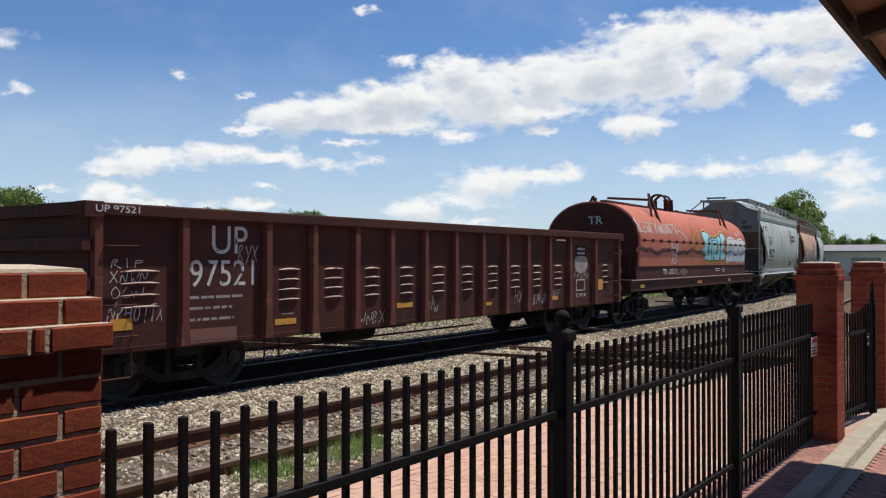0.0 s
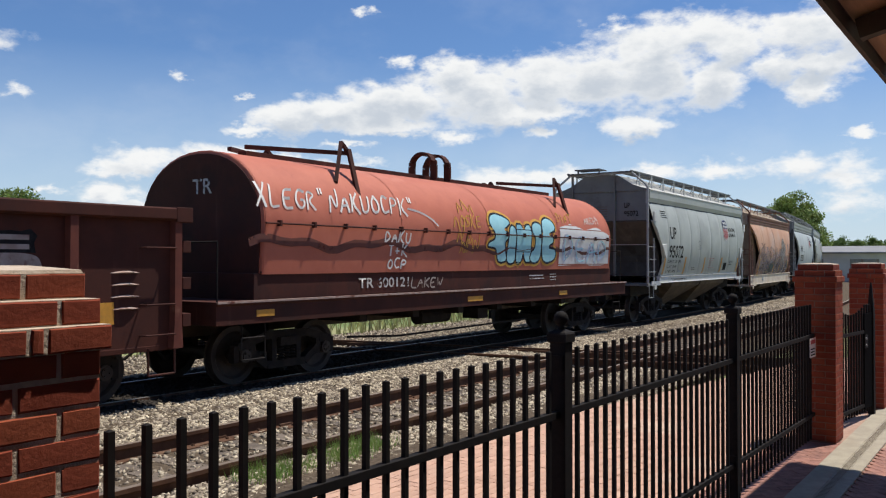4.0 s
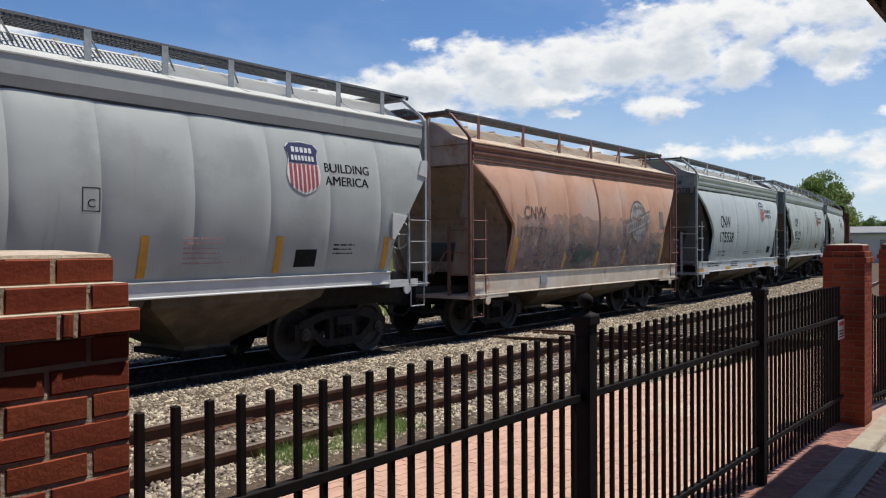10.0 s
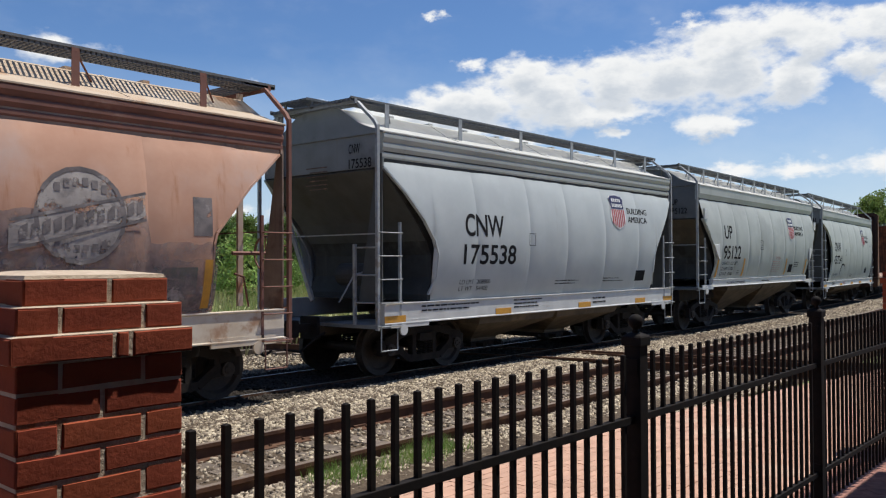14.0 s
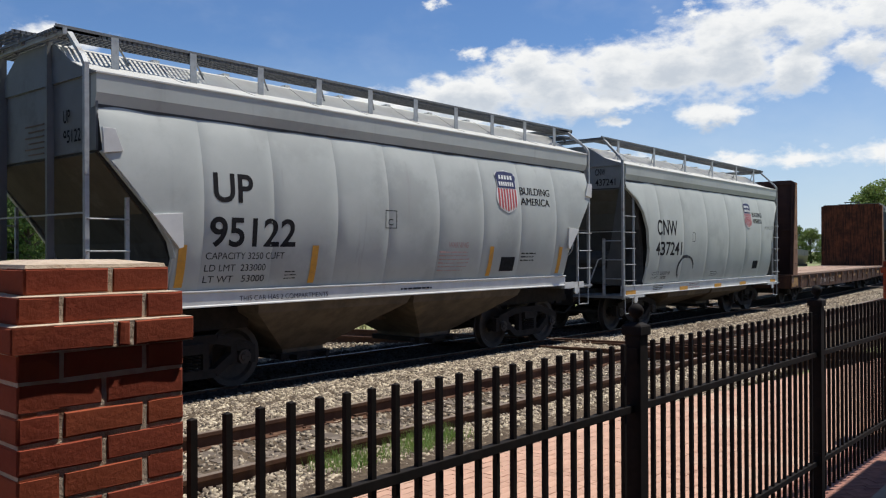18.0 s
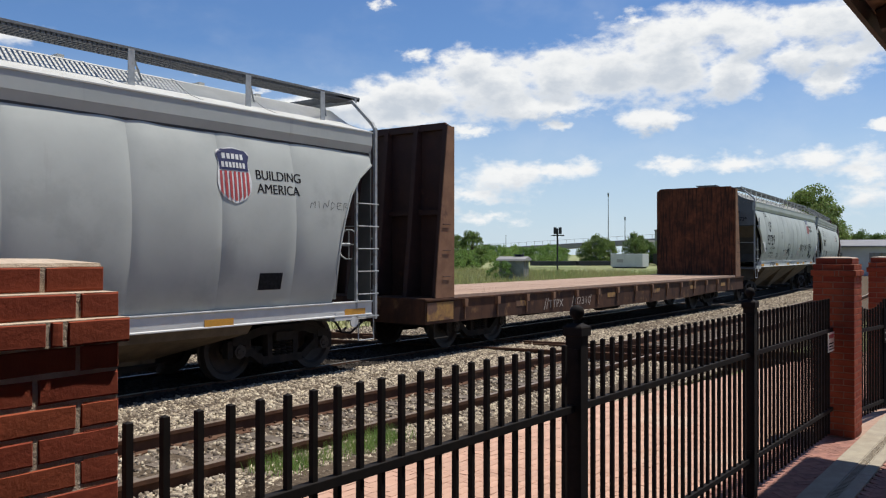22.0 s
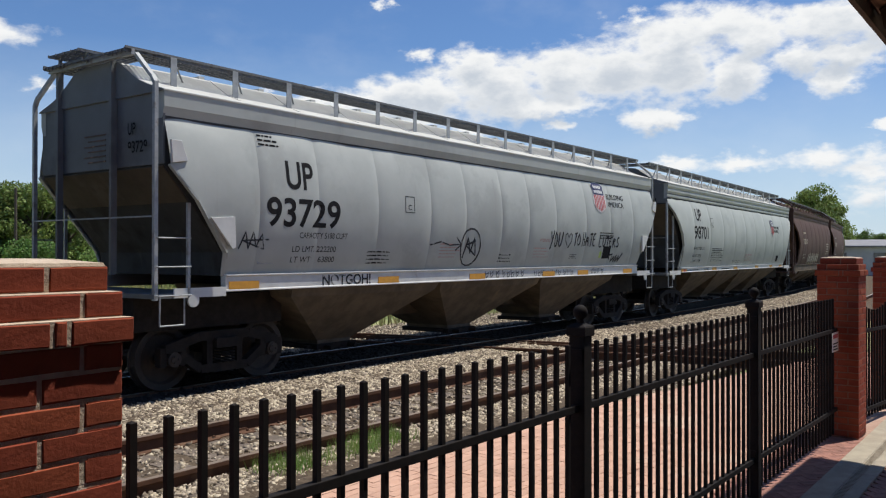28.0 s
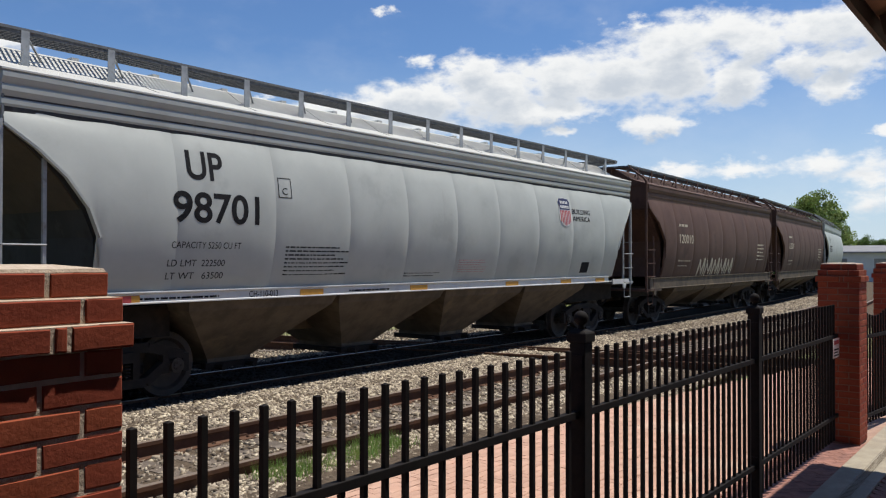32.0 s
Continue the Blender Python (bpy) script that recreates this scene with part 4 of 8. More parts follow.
def letters(words, width, height, bold, mat):
    key = (words, round(width, 3), round(height, 3), mat)
    if key in LETTERS:
        return LETTERS[key]
    cu = bpy.data.curves.new("letters", "FONT")
    cu.body, cu.size, cu.extrude, cu.offset = words, 1.0, 0.0, bold
    ob = new("letters", cu)
    dg = bpy.context.evaluated_depsgraph_get()
    me = bpy.data.meshes.new_from_object(ob.evaluated_get(dg))
    bpy.data.objects.remove(ob)
    co = np.empty(len(me.vertices) * 3)
    me.vertices.foreach_get("co", co)
    co = co.reshape(-1, 3)
    lo, hi = co.min(0), co.max(0)
    co[:, 0] = (co[:, 0] - lo[0]) / (hi[0] - lo[0]) * width
    co[:, 1] = (co[:, 1] - lo[1]) / (hi[1] - lo[1]) * height
    co[:, 2] = 0.003
    me.vertices.foreach_set("co", co.ravel())
    # cut into small fields, so that letters can follow a curved side
    bm = bmesh.new()
    bm.from_mesh(me)
    for axis, end in ((0, width), (1, height)):
        n = int(end / 0.1)
        for k in range(1, n + 1):
            at = [0, 0, 0]
            at[axis] = end * k / (n + 1)
            no = [0, 0, 0]
            no[axis] = 1
            bmesh.ops.bisect_plane(bm, geom=bm.verts[:] + bm.edges[:] + bm.faces[:], plane_co=at, plane_no=no)
    bm.to_mesh(me)
    bm.free()
    me.update()
    me.materials.clear()
    me.materials.append(M[mat])
    LETTERS[key] = me
    return me


def ladder(x0, x1, z0, z1, y, step=0.38, r=0.011, stiles=True):
    s = Shape()
    if stiles:
        for x in (x0, x1):
            s.box(x - 0.03, x + 0.03, y - 0.008, y + 0.02, z0, z1)
    z = z0 + 0.1
    while z < z1:
        s.pipe([(x0, y + 0.01, z), (x0, y - 0.04, z), (x1, y - 0.04, z), (x1, y + 0.01, z)], r, 5)
        z += step
    return s


def grating(x0, x1, y0, y1, z, n):
    """An open steel grating walk: edge bars, bearing bars across."""
    s = Shape()
    s.box(x0, x1, y0, y0 + 0.012, z - 0.04, z).box(x0, x1, y1 - 0.012, y1, z - 0.04, z)
    for i in range(n):
        x = x0 + (x1 - x0) * (i + 0.5) / n
        s.box(x - 0.011, x + 0.011, y0, y1, z - 0.035, z - 0.002)
    for k in range(1, 4):
        y = y0 + (y1 - y0) * k / 4
        s.box(x0, x1, y - 0.004, y + 0.004, z - 0.03, z - 0.002)
    return s


def shield(w, x0, x1, z0, z1):
    """The railway's shield as plain shapes: blue chief, red and white stripes."""
    cx, hw = (x0 + x1) / 2, (x1 - x0) / 2

    def outline(k):
        half = [(0, 0.985), (0.4, 0.96), (0.7, 0.95), (0.98, 0.74), (0.86, 0.5), (0.84, 0.3), (0.95, 0.0), (1.0, -0.28), (0.9, -0.6), (0.6, -0.84), (0.25, -0.95), (0, -1.0)]
        pts = half + [(-a, b) for a, b in reversed(half[1:-1])]
        return [(cx + a * hw * k, (z0 + z1) / 2 + b * (z1 - z0) / 2 * k) for a, b in pts]

    edge = w.decal("shield_emblem", outline(1.045), "mark_white", "blue, red and white shield emblem", 0.010, n=18)
    zc, zh = (z0 + z1) / 2, (z1 - z0) / 2
    zs = zc + 0.16 * zh
    # the chief is cut off level at its foot, the stripes follow the shield's round
    top = [p for p in outline(1.0) if p[1] > zs]
    right, left = [p for p in top if p[0] >= cx], [p for p in top if p[0] < cx]
    w.decal("shield_chief", right + [(cx + 0.87 * hw, zs), (cx - 0.87 * hw, zs)] + left, "mark_blue", "", 0.015, edge, 14)

    def foot(a):
        """Lower edge of the shield at a share of its half width."""
        return zc - zh * (0.97 - 0.42 * min(1, abs(a)) ** 2.6)

    for i in range(7):
        a0 = -0.86 + i * 0.262
        a1 = a0 + 0.145
        lo0, lo1 = foot(a0) + 0.02 * zh, foot(a1) + 0.02 * zh
        w.decal("shield_stripe", [(cx + a0 * hw, lo0), (cx + a1 * hw, lo1), (cx + a1 * hw, zs - 0.03 * zh), (cx + a0 * hw, zs - 0.03 * zh)], "mark_red", "", 0.015, edge, 6)
    for k, (cells, reach) in enumerate(((7, 0.72), (5, 0.66))):
        zb = zs + zh * (0.1 + 0.32 * k)
        for q in range(cells):
            xa = cx - hw * reach + 2 * hw * reach * q / cells
            w.patch("shield_bar", xa, xa + 2 * hw * reach / cells * 0.68, zb, zb + zh * 0.2, "mark_white", "", 0.019, edge)


def hopper(u0, u1, spec):
    """A covered hopper wagon."""
    L = u1 - u0
    zs0, zs1, ze, zf = spec["sill"][0], spec["sill"][1], spec["eave"], spec["band"]
    paint, end, roofm, sillm, bandm = spec.get("paint", "grey_paint"), spec.get("end", "grey_end_shaded"), spec.get("roof", "roof_light"), spec.get("sillm", "sill_white"), spec.get("bandm", "grey_paint")
    w = Wagon("covered_hopper", spec["label"], "hopper wagon", u0, u1, spec["trucks"], "wagons of the freight train")
    HW = 1.55
    i0, i1 = spec["inset"]
    cut = spec["cut"]
    left = [(c[0], c[1]) for c in cut]
    right = [(L - c[0], c[1]) for c in reversed(cut)]
    # body prism: vertical ends above, slope sheets below
    poly = [(0.02, ze - 0.02)] + left + [(cut[-1][0] + 0.02, zs1)] + [(L - cut[-1][0] - 0.02, zs1)] + right + [(L - 0.02, ze - 0.02)]
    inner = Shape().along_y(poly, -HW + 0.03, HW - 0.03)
    w.add("body", inner, spec.get("web", "web_grey"), "dark grey end web")
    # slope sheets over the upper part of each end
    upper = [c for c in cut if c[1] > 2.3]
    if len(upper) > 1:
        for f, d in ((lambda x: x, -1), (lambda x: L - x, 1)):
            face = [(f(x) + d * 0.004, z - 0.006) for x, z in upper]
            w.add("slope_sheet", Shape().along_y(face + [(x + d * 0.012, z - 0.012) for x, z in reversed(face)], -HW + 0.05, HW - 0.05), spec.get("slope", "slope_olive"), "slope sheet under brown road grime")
    for e, d in ((0.0, -1), (L, 1)):
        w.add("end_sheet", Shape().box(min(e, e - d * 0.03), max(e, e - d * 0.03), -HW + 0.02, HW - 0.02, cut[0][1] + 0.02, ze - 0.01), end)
    # side panels between the seams, slightly pillowed
    seams = [cut[0][0]] + [s for s in spec["seams"]] + [L - cut[0][0]]

    def low(x):
        """Lower edge of the side sheet at x."""
        d = min(x, L - x)
        if d >= cut[-1][0]:
            return zs1 - 0.02
        for (xa, za), (xb, zb) in zip(cut, cut[1:]):
            if min(xa, xb) <= d <= max(xa, xb) and abs(xb - xa) > 1e-6:
                return za + (zb - za) * (d - xa) / (xb - xa)
        return cut[0][1]

    bulge, barrel = spec.get("bulge", 0.026), spec.get("barrel", 0.175)

    def skin(x, z, side=-1):
        for a, b in zip(seams, seams[1:]):
            if a <= x <= b:
                u = (x - a) / (b - a)
                v = min(1.0, max(0.0, (z - zs1) / (zf - zs1)))
                pil = bulge * (1 - abs(2 * u - 1) ** 7) * (1 - abs(2 * v - 1) ** 14) + barrel * (1 - (2 * v - 1) ** 2)
                dent = 0.009 * noise.noise(Vector((x * 0.8 + u0, z * 0.9, side * 3))) + 0.006 * noise.noise(Vector((x * 2.3 + u0, z * 1.4, side * 7)))
                return HW - 0.035 + pil + dent * min(1, 6 * u, 6 - 6 * u)
        return HW - 0.035

    w.skin = skin
    for side in (-1, 1):
        for k, (a, b) in enumerate(zip(seams, seams[1:])):
            def fn(u, v, a=a, b=b, side=side):
                x = a + (b - a) * u
                zl = max(low(x), zs1 - 0.02)
                z = zl + (zf + 0.02 - zl) * v
                return (x, side * skin(min(max(x, a + 1e-5), b - 1e-5), z, side), z)
            w.add("side_panel", Shape().grid(fn, 26 if side < 0 else 8, 22 if side < 0 else 6), paint, smooth=True)
    if spec.get("gussets"):
        for e, d in ((0.0, 1), (L, -1)):
            for pts in (((0.62, 2.42), (1.02, 2.45), (1.04, 2.02), (0.98, 2.0)), ((0.0, 3.42), (0.16, 3.42), (0.26, 3.16), (0.02, 3.12))):
                off = cut[0][0] if cut[0][0] > 0.1 else 0.0
                out = max(skin(e + d * (x + off), z) for x, z in pts)
                w.add("gusset_plate", Shape().along_y([(e + d * (x + off), z) for x, z in pts], -out - 0.03, -out + 0.01), sillm, bevel=0.004)
    # folded edge and raised rim of the side sheet
    for side in (-1, 1):
        for f in (lambda x: x, lambda x: L - x):
            rim = Shape()
            for (xa, za), (xb, zb) in zip(cut, cut[1:]):
                rim.bar((f(xa), side * (skin(f(xa), za) - 0.02), za), (f(xb), side * (skin(f(xb), zb) - 0.02), zb), 0.07, 0.03)
            w.add("side_rim", rim, paint)
    # top chord with its grooves
    for side in (-1, 1):
        c = Shape()
        prof = [(HW - 0.12, zf), (HW - 0.04, zf + 0.005)]
        lean = 0.012
        g = spec.get("grooves", 1)
        hgt = ze - zf - 0.01
        if g == 1:
            # upright fascia over an undercut
            prof += [(HW + lean - 0.005, zf + 0.40 * hgt), (HW + lean, zf + 0.43 * hgt), (HW + lean, ze)]
        else:
            # pressed ribs that step outwards to the eave
            for q in range(g):
                za, zb = zf + 0.01 + hgt * q / g, zf + 0.01 + hgt * (q + 1) / g
                ya = HW - 0.045 + (lean + 0.025) * q / (g - 1)
                prof += [(ya, za + 0.01), (ya + 0.028, za + 0.45 * (zb - za)), (ya + 0.028, zb - 0.03), (ya + 0.004, zb - 0.005)]
            prof += [(HW + lean, ze - 0.012), (HW + lean, ze)]
        prof += [(HW - 0.12, ze)]
        c.along_x([(side * y, z) for y, z in prof], -0.006, L + 0.006)
        w.add("top_chord", c, bandm)
    # roof: sloping sheets with cross seams, raised hatch trough
    rz = ze + spec.get("rise", 0.52)
    lw = HW + 0.025
    rp = [(-lw, ze - 0.005), (-lw, ze + 0.015), (-HW * 0.8, ze + 0.115), (-1.0, ze + 0.205), (-0.55, rz - 0.03), (-0.3, rz), (0.3, rz), (0.55, rz - 0.03), (1.0, ze + 0.205), (HW * 0.8, ze + 0.115), (lw, ze + 0.015), (lw, ze - 0.005)]
    w.add("roof", Shape().along_x(rp, -0.02, L + 0.02), roofm)
    for xa, xb in ((-0.034, -0.022), (L + 0.022, L + 0.034)):
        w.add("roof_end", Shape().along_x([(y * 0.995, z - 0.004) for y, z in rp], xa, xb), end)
    for s in spec["seams"]:
        rs = Shape().loft([[(s + d, y, z + 0.008) for y, z in rp[2:10]] + [(s + d, y, z - 0.01) for y, z in reversed(rp[2:10])] for d in (-0.02, 0.02)])
        w.add("roof_seam", rs, roofm)
    k = max(4, int(L / 1.3))
    hatch = Shape().box(-0.52, 0.52, -0.3, 0.3, 0, 0.11).box(-0.05, 0.05, -0.36, 0.36, 0.108, 0.15).mesh("roof_hatch", roofm)
    for q in range(k):
        part("roof_hatch", hatch, "", w.ob, at=pose(0.9 + (L - 1.8) * (q + 0.5) / k - w.mid, 0, rz - 0.09))
    # running boards, their brackets, end platforms
    zb = spec["board"]
    for side in (-1, 1):
        ya, yb = sorted((side * 0.62, side * 1.04))
        rb = w.add("running_board", grating(-0.25, L + 0.25, ya, yb, zb, int(L / 0.065)), "grating")
        xs = spec.get("brackets") or [0.5 + (L - 1.0) * q / (int(L / 1.15)) for q in range(int(L / 1.15) + 1)]
        brm = Shape().box(-0.05, 0.05, side * 1.05 - 0.006, side * 1.05 + 0.006, ze + 0.17, zb + 0.005).bar((0, side * 1.05, zb - 0.03), (0.34, side * 0.8, ze + 0.3), 0.025, 0.012).mesh("board_bracket", spec.get("bracketm", "galv"))
        for x in xs:
            part("board_bracket", brm, "", w.ob, at=pose(x - w.mid, 0, 0))
        hr = Shape().box(-0.25, L + 0.25, side * 1.045 - 0.008, side * 1.045 + 0.008, zb + 0.0, zb + 0.035)
        w.add("board_edge", hr, "grating", parent=rb)
    for x0, x1 in ((-0.26, 0.30), (L - 0.30, L + 0.26)):
        tagged(w.add("end_platform", grating(x0, x1, -1.04, 1.04, zb + 0.012, 7), "grating"), kind="stuff")
    tagged(w.add("crossover_platform", grating(-0.34, 0.3, -0.05, 0.75, zb + 0.13, 9), "grating"), kind="stuff")
    for y in (0.0, 0.7):
        w.add("platform_bracket", Shape().box(-0.2, -0.16, y - 0.02, y + 0.02, zb - 0.04, zb + 0.11), "grating")
    # end posts, grab rails, ladders
    postm = spec.get("postm", "galv")
    for e, d in ((0, -1), (L, 1)):
        for side in (-1, 1):
            p = Shape()
            top = spec.get("post_top")
            x = e + d * (0.12 if not top else 0.02)
            p.bar((x, side * (HW - 0.02), zs0 - 0.08), (x, side * (HW - 0.02), top or ze + 0.1), 0.055, 0.055)
            if not top:
                p.bar((x, side * (HW - 0.02), ze + 0.08), (x, side * (HW - 0.1), ze + 0.2), 0.06, 0.05)
                p.bar((x, side * (HW - 0.1), ze + 0.19), (x - d * 0.05, side * 1.0, zb - 0.02), 0.06, 0.05)
            w.add("corner_post", p, postm)
            x0, x1 = sorted((x, x - d * 0.5))
            la = ladder(x0, x1, zs0 - 0.12, spec.get("ladder_top", 2.45), side * (HW + 0.02) + (0 if side < 0 else 0.02), stiles=False)
            xx = x - d * 0.5
            la.box(xx - 0.022, xx + 0.022, side * HW - 0.02, side * HW + 0.02, zs0 - 0.1, spec.get("stile_top", 2.62))
            la.pipe([(x0 + 0.06, side * HW, zs0), (x0 + 0.06, side * HW, zs0 - 0.42), (x1 - 0.06, side * HW, zs0 - 0.42), (x1 - 0.06, side * HW, zs0)], 0.012, 6)
            w.add("ladder", la, postm)
        for y in spec.get("braces", (-0.45, 0.95)):
            w.add("end_brace", Shape().bar((e + d * 0.05, y, zs1), (e + d * 0.05, y, zb - 0.05), 0.05, 0.09), end)
        w.add("roof_end_rail", Shape().bar((e + d * 0.14, -1.06, zb - 0.03), (e + d * 0.14, 1.06, zb - 0.03), 0.05, 0.08), postm)
        w.add("end_grab_rail", Shape().bar((e + d * 0.14, -HW, 2.42), (e + d * 0.14, HW, 2.42), 0.02, 0.02), postm)
        if spec.get("end_frame"):
            # tapered corner plate, low safety frame, air reservoir and its pipes
            w.add("corner_plate", Shape().loft([[(e + d * q, y, z) for q, y in ((0.0, -HW + 0.02), (0.02, -HW + 0.02), (0.02, yb), (0.0, yb))] for z, yb in ((zs1, -0.98), (2.4, -1.2), (ze - 0.35, -1.42))]), spec.get("slope", "slope_grey"))
            for z in (1.3, 1.75, 2.2):
                w.add("safety_rail", Shape().pipe([(e + d * 0.14, -HW + 0.02, z), (e + d * 0.18, -1.05, z)], 0.014, 6), postm)
            w.add("safety_post", Shape().box(e + d * 0.18 - 0.02, e + d * 0.18 + 0.02, -1.09, -1.03, zs0, 2.26), postm)
            w.add("brake_pipe", Shape().pipe([(e + d * 0.1, -0.6, zs1), (e - d * 0.1, -0.75, 1.75), (e - d * 0.3, -0.8, 1.8)], 0.016, 6), postm)
            w.add("slant_brace", Shape().bar((e - d * 0.05, 0.25, zs1), (e - d * 0.05, 0.85, 2.6), 0.05, 0.08), postm)
            if d < 0:
                w.add("air_reservoir", Shape().cyl((e - d * 0.45, -0.9, 1.75), (e - d * 0.45, -0.1, 1.75), 0.2, 16).cyl((e - d * 0.45, -0.95, 1.75), (e - d * 0.45, -0.9, 1.75), 0.12, 16, 0.2), "web_grey")
        w.add("shear_plate", Shape().box(min(e + d * 0.05, e - d * 2.6), max(e + d * 0.05, e - d * 2.6), -0.95, 0.95, 0.86, zs0 - 0.062), "truck_black")
        pf = Shape().box(min(e + d * 0.15, e - d * 1.0), max(e + d * 0.15, e - d * 1.0), -HW, HW, zs0 - 0.06, zs0 + 0.0)
        w.add("end_deck", pf, end)
        jp = Shape()
        xa, xb = sorted((e - d * 0.15, e - d * cut[-1][0]))
        jp.box(xa, xb, -HW - 0.02, -HW + 0.01, zs0 - 0.06, zs0 + 0.07)
        jp.cyl((e - d * 0.45, -HW - 0.03, zs0 - 0.1), (e - d * 0.45, -HW, zs0 - 0.1), 0.09, 14)
        w.add("jacking_pad", jp, sillm)
    # brake wheel on the near end
    bw = Shape()
    for a in range(14):
        t0, t1 = a * 2 * math.pi / 14, (a + 1) * 2 * math.pi / 14
        bw.cyl((L + 0.3, -0.75 + 0.27 * math.cos(t0), 2.1 + 0.27 * math.sin(t0)), (L + 0.3, -0.75 + 0.27 * math.cos(t1), 2.1 + 0.27 * math.sin(t1)), 0.016, 6)
    for a in range(4):
        bw.cyl((L + 0.3, -0.75, 2.1), (L + 0.3, -0.75 + 0.27 * math.cos(a * 1.571), 2.1 + 0.27 * math.sin(a * 1.571)), 0.012, 5)
    bw.cyl((L - 0.3, -0.75, 2.1), (L + 0.32, -0.75, 2.1), 0.03, 6)
    w.add("brake_wheel", bw, postm)
    # side sills
    for side in (-1, 1):
        xa, xb = i0, L - i1
        s = Shape().along_x([(side * y, z) for y, z in ((HW - 0.1, zs0), (HW + 0.025, zs0), (HW + 0.025, zs0 + 0.02), (HW + 0.012, zs0 + 0.03), (HW + 0.012, zs1 - 0.03), (HW + 0.035, zs1 - 0.02), (HW + 0.035, zs1), (HW - 0.1, zs1))], xa, xb)
        w.add("side_sill", s, sillm, bevel=0.004)
    # bays
    n = spec["bays"]
    a0 = spec.get("bay_from", 2.35)
    span = (L - 2 * a0) / n
    for q in range(n):
        xa, xb = a0 + span * q, a0 + span * (q + 1)
        xm = (xa + xb) / 2
        bt = Shape()
        bt.loft([[(x, y, z) for x, y in ((xa0, -yy), (xb0, -yy), (xb0, yy), (xa0, yy))] for xa0, xb0, yy, z in ((xa + 0.03, xb - 0.03, HW - 0.06, zs0 + 0.02), (xa + 0.08, xb - 0.08, HW - 0.14, zs0 - 0.14), (xm - 0.42, xm + 0.42, 0.55, 0.42), (xm - 0.42, xm + 0.42, 0.55, 0.36))])
        bay = w.add("hopper_bay", bt, "grime", "sloping discharge bay stained with dust")
        gt = Shape().box(xm - 0.5, xm + 0.5, -0.62, 0.62, 0.27, 0.36).box(xm - 0.62, xm + 0.62, -0.5, -0.42, 0.29, 0.34).cyl((xm - 0.3, -0.8, 0.3), (xm - 0.3, -0.6, 0.3), 0.045, 8).cyl((xm + 0.3, -0.8, 0.3), (xm + 0.3, -0.6, 0.3), 0.045, 8)
        w.add("outlet_gate", gt, "truck_black", parent=bay)
    w.under(-0.2, L + 0.2, 0.98)
    return w


def k_wide(i):
    """Panels towards the middle carry longer louvers."""
    return i in (2, 3)


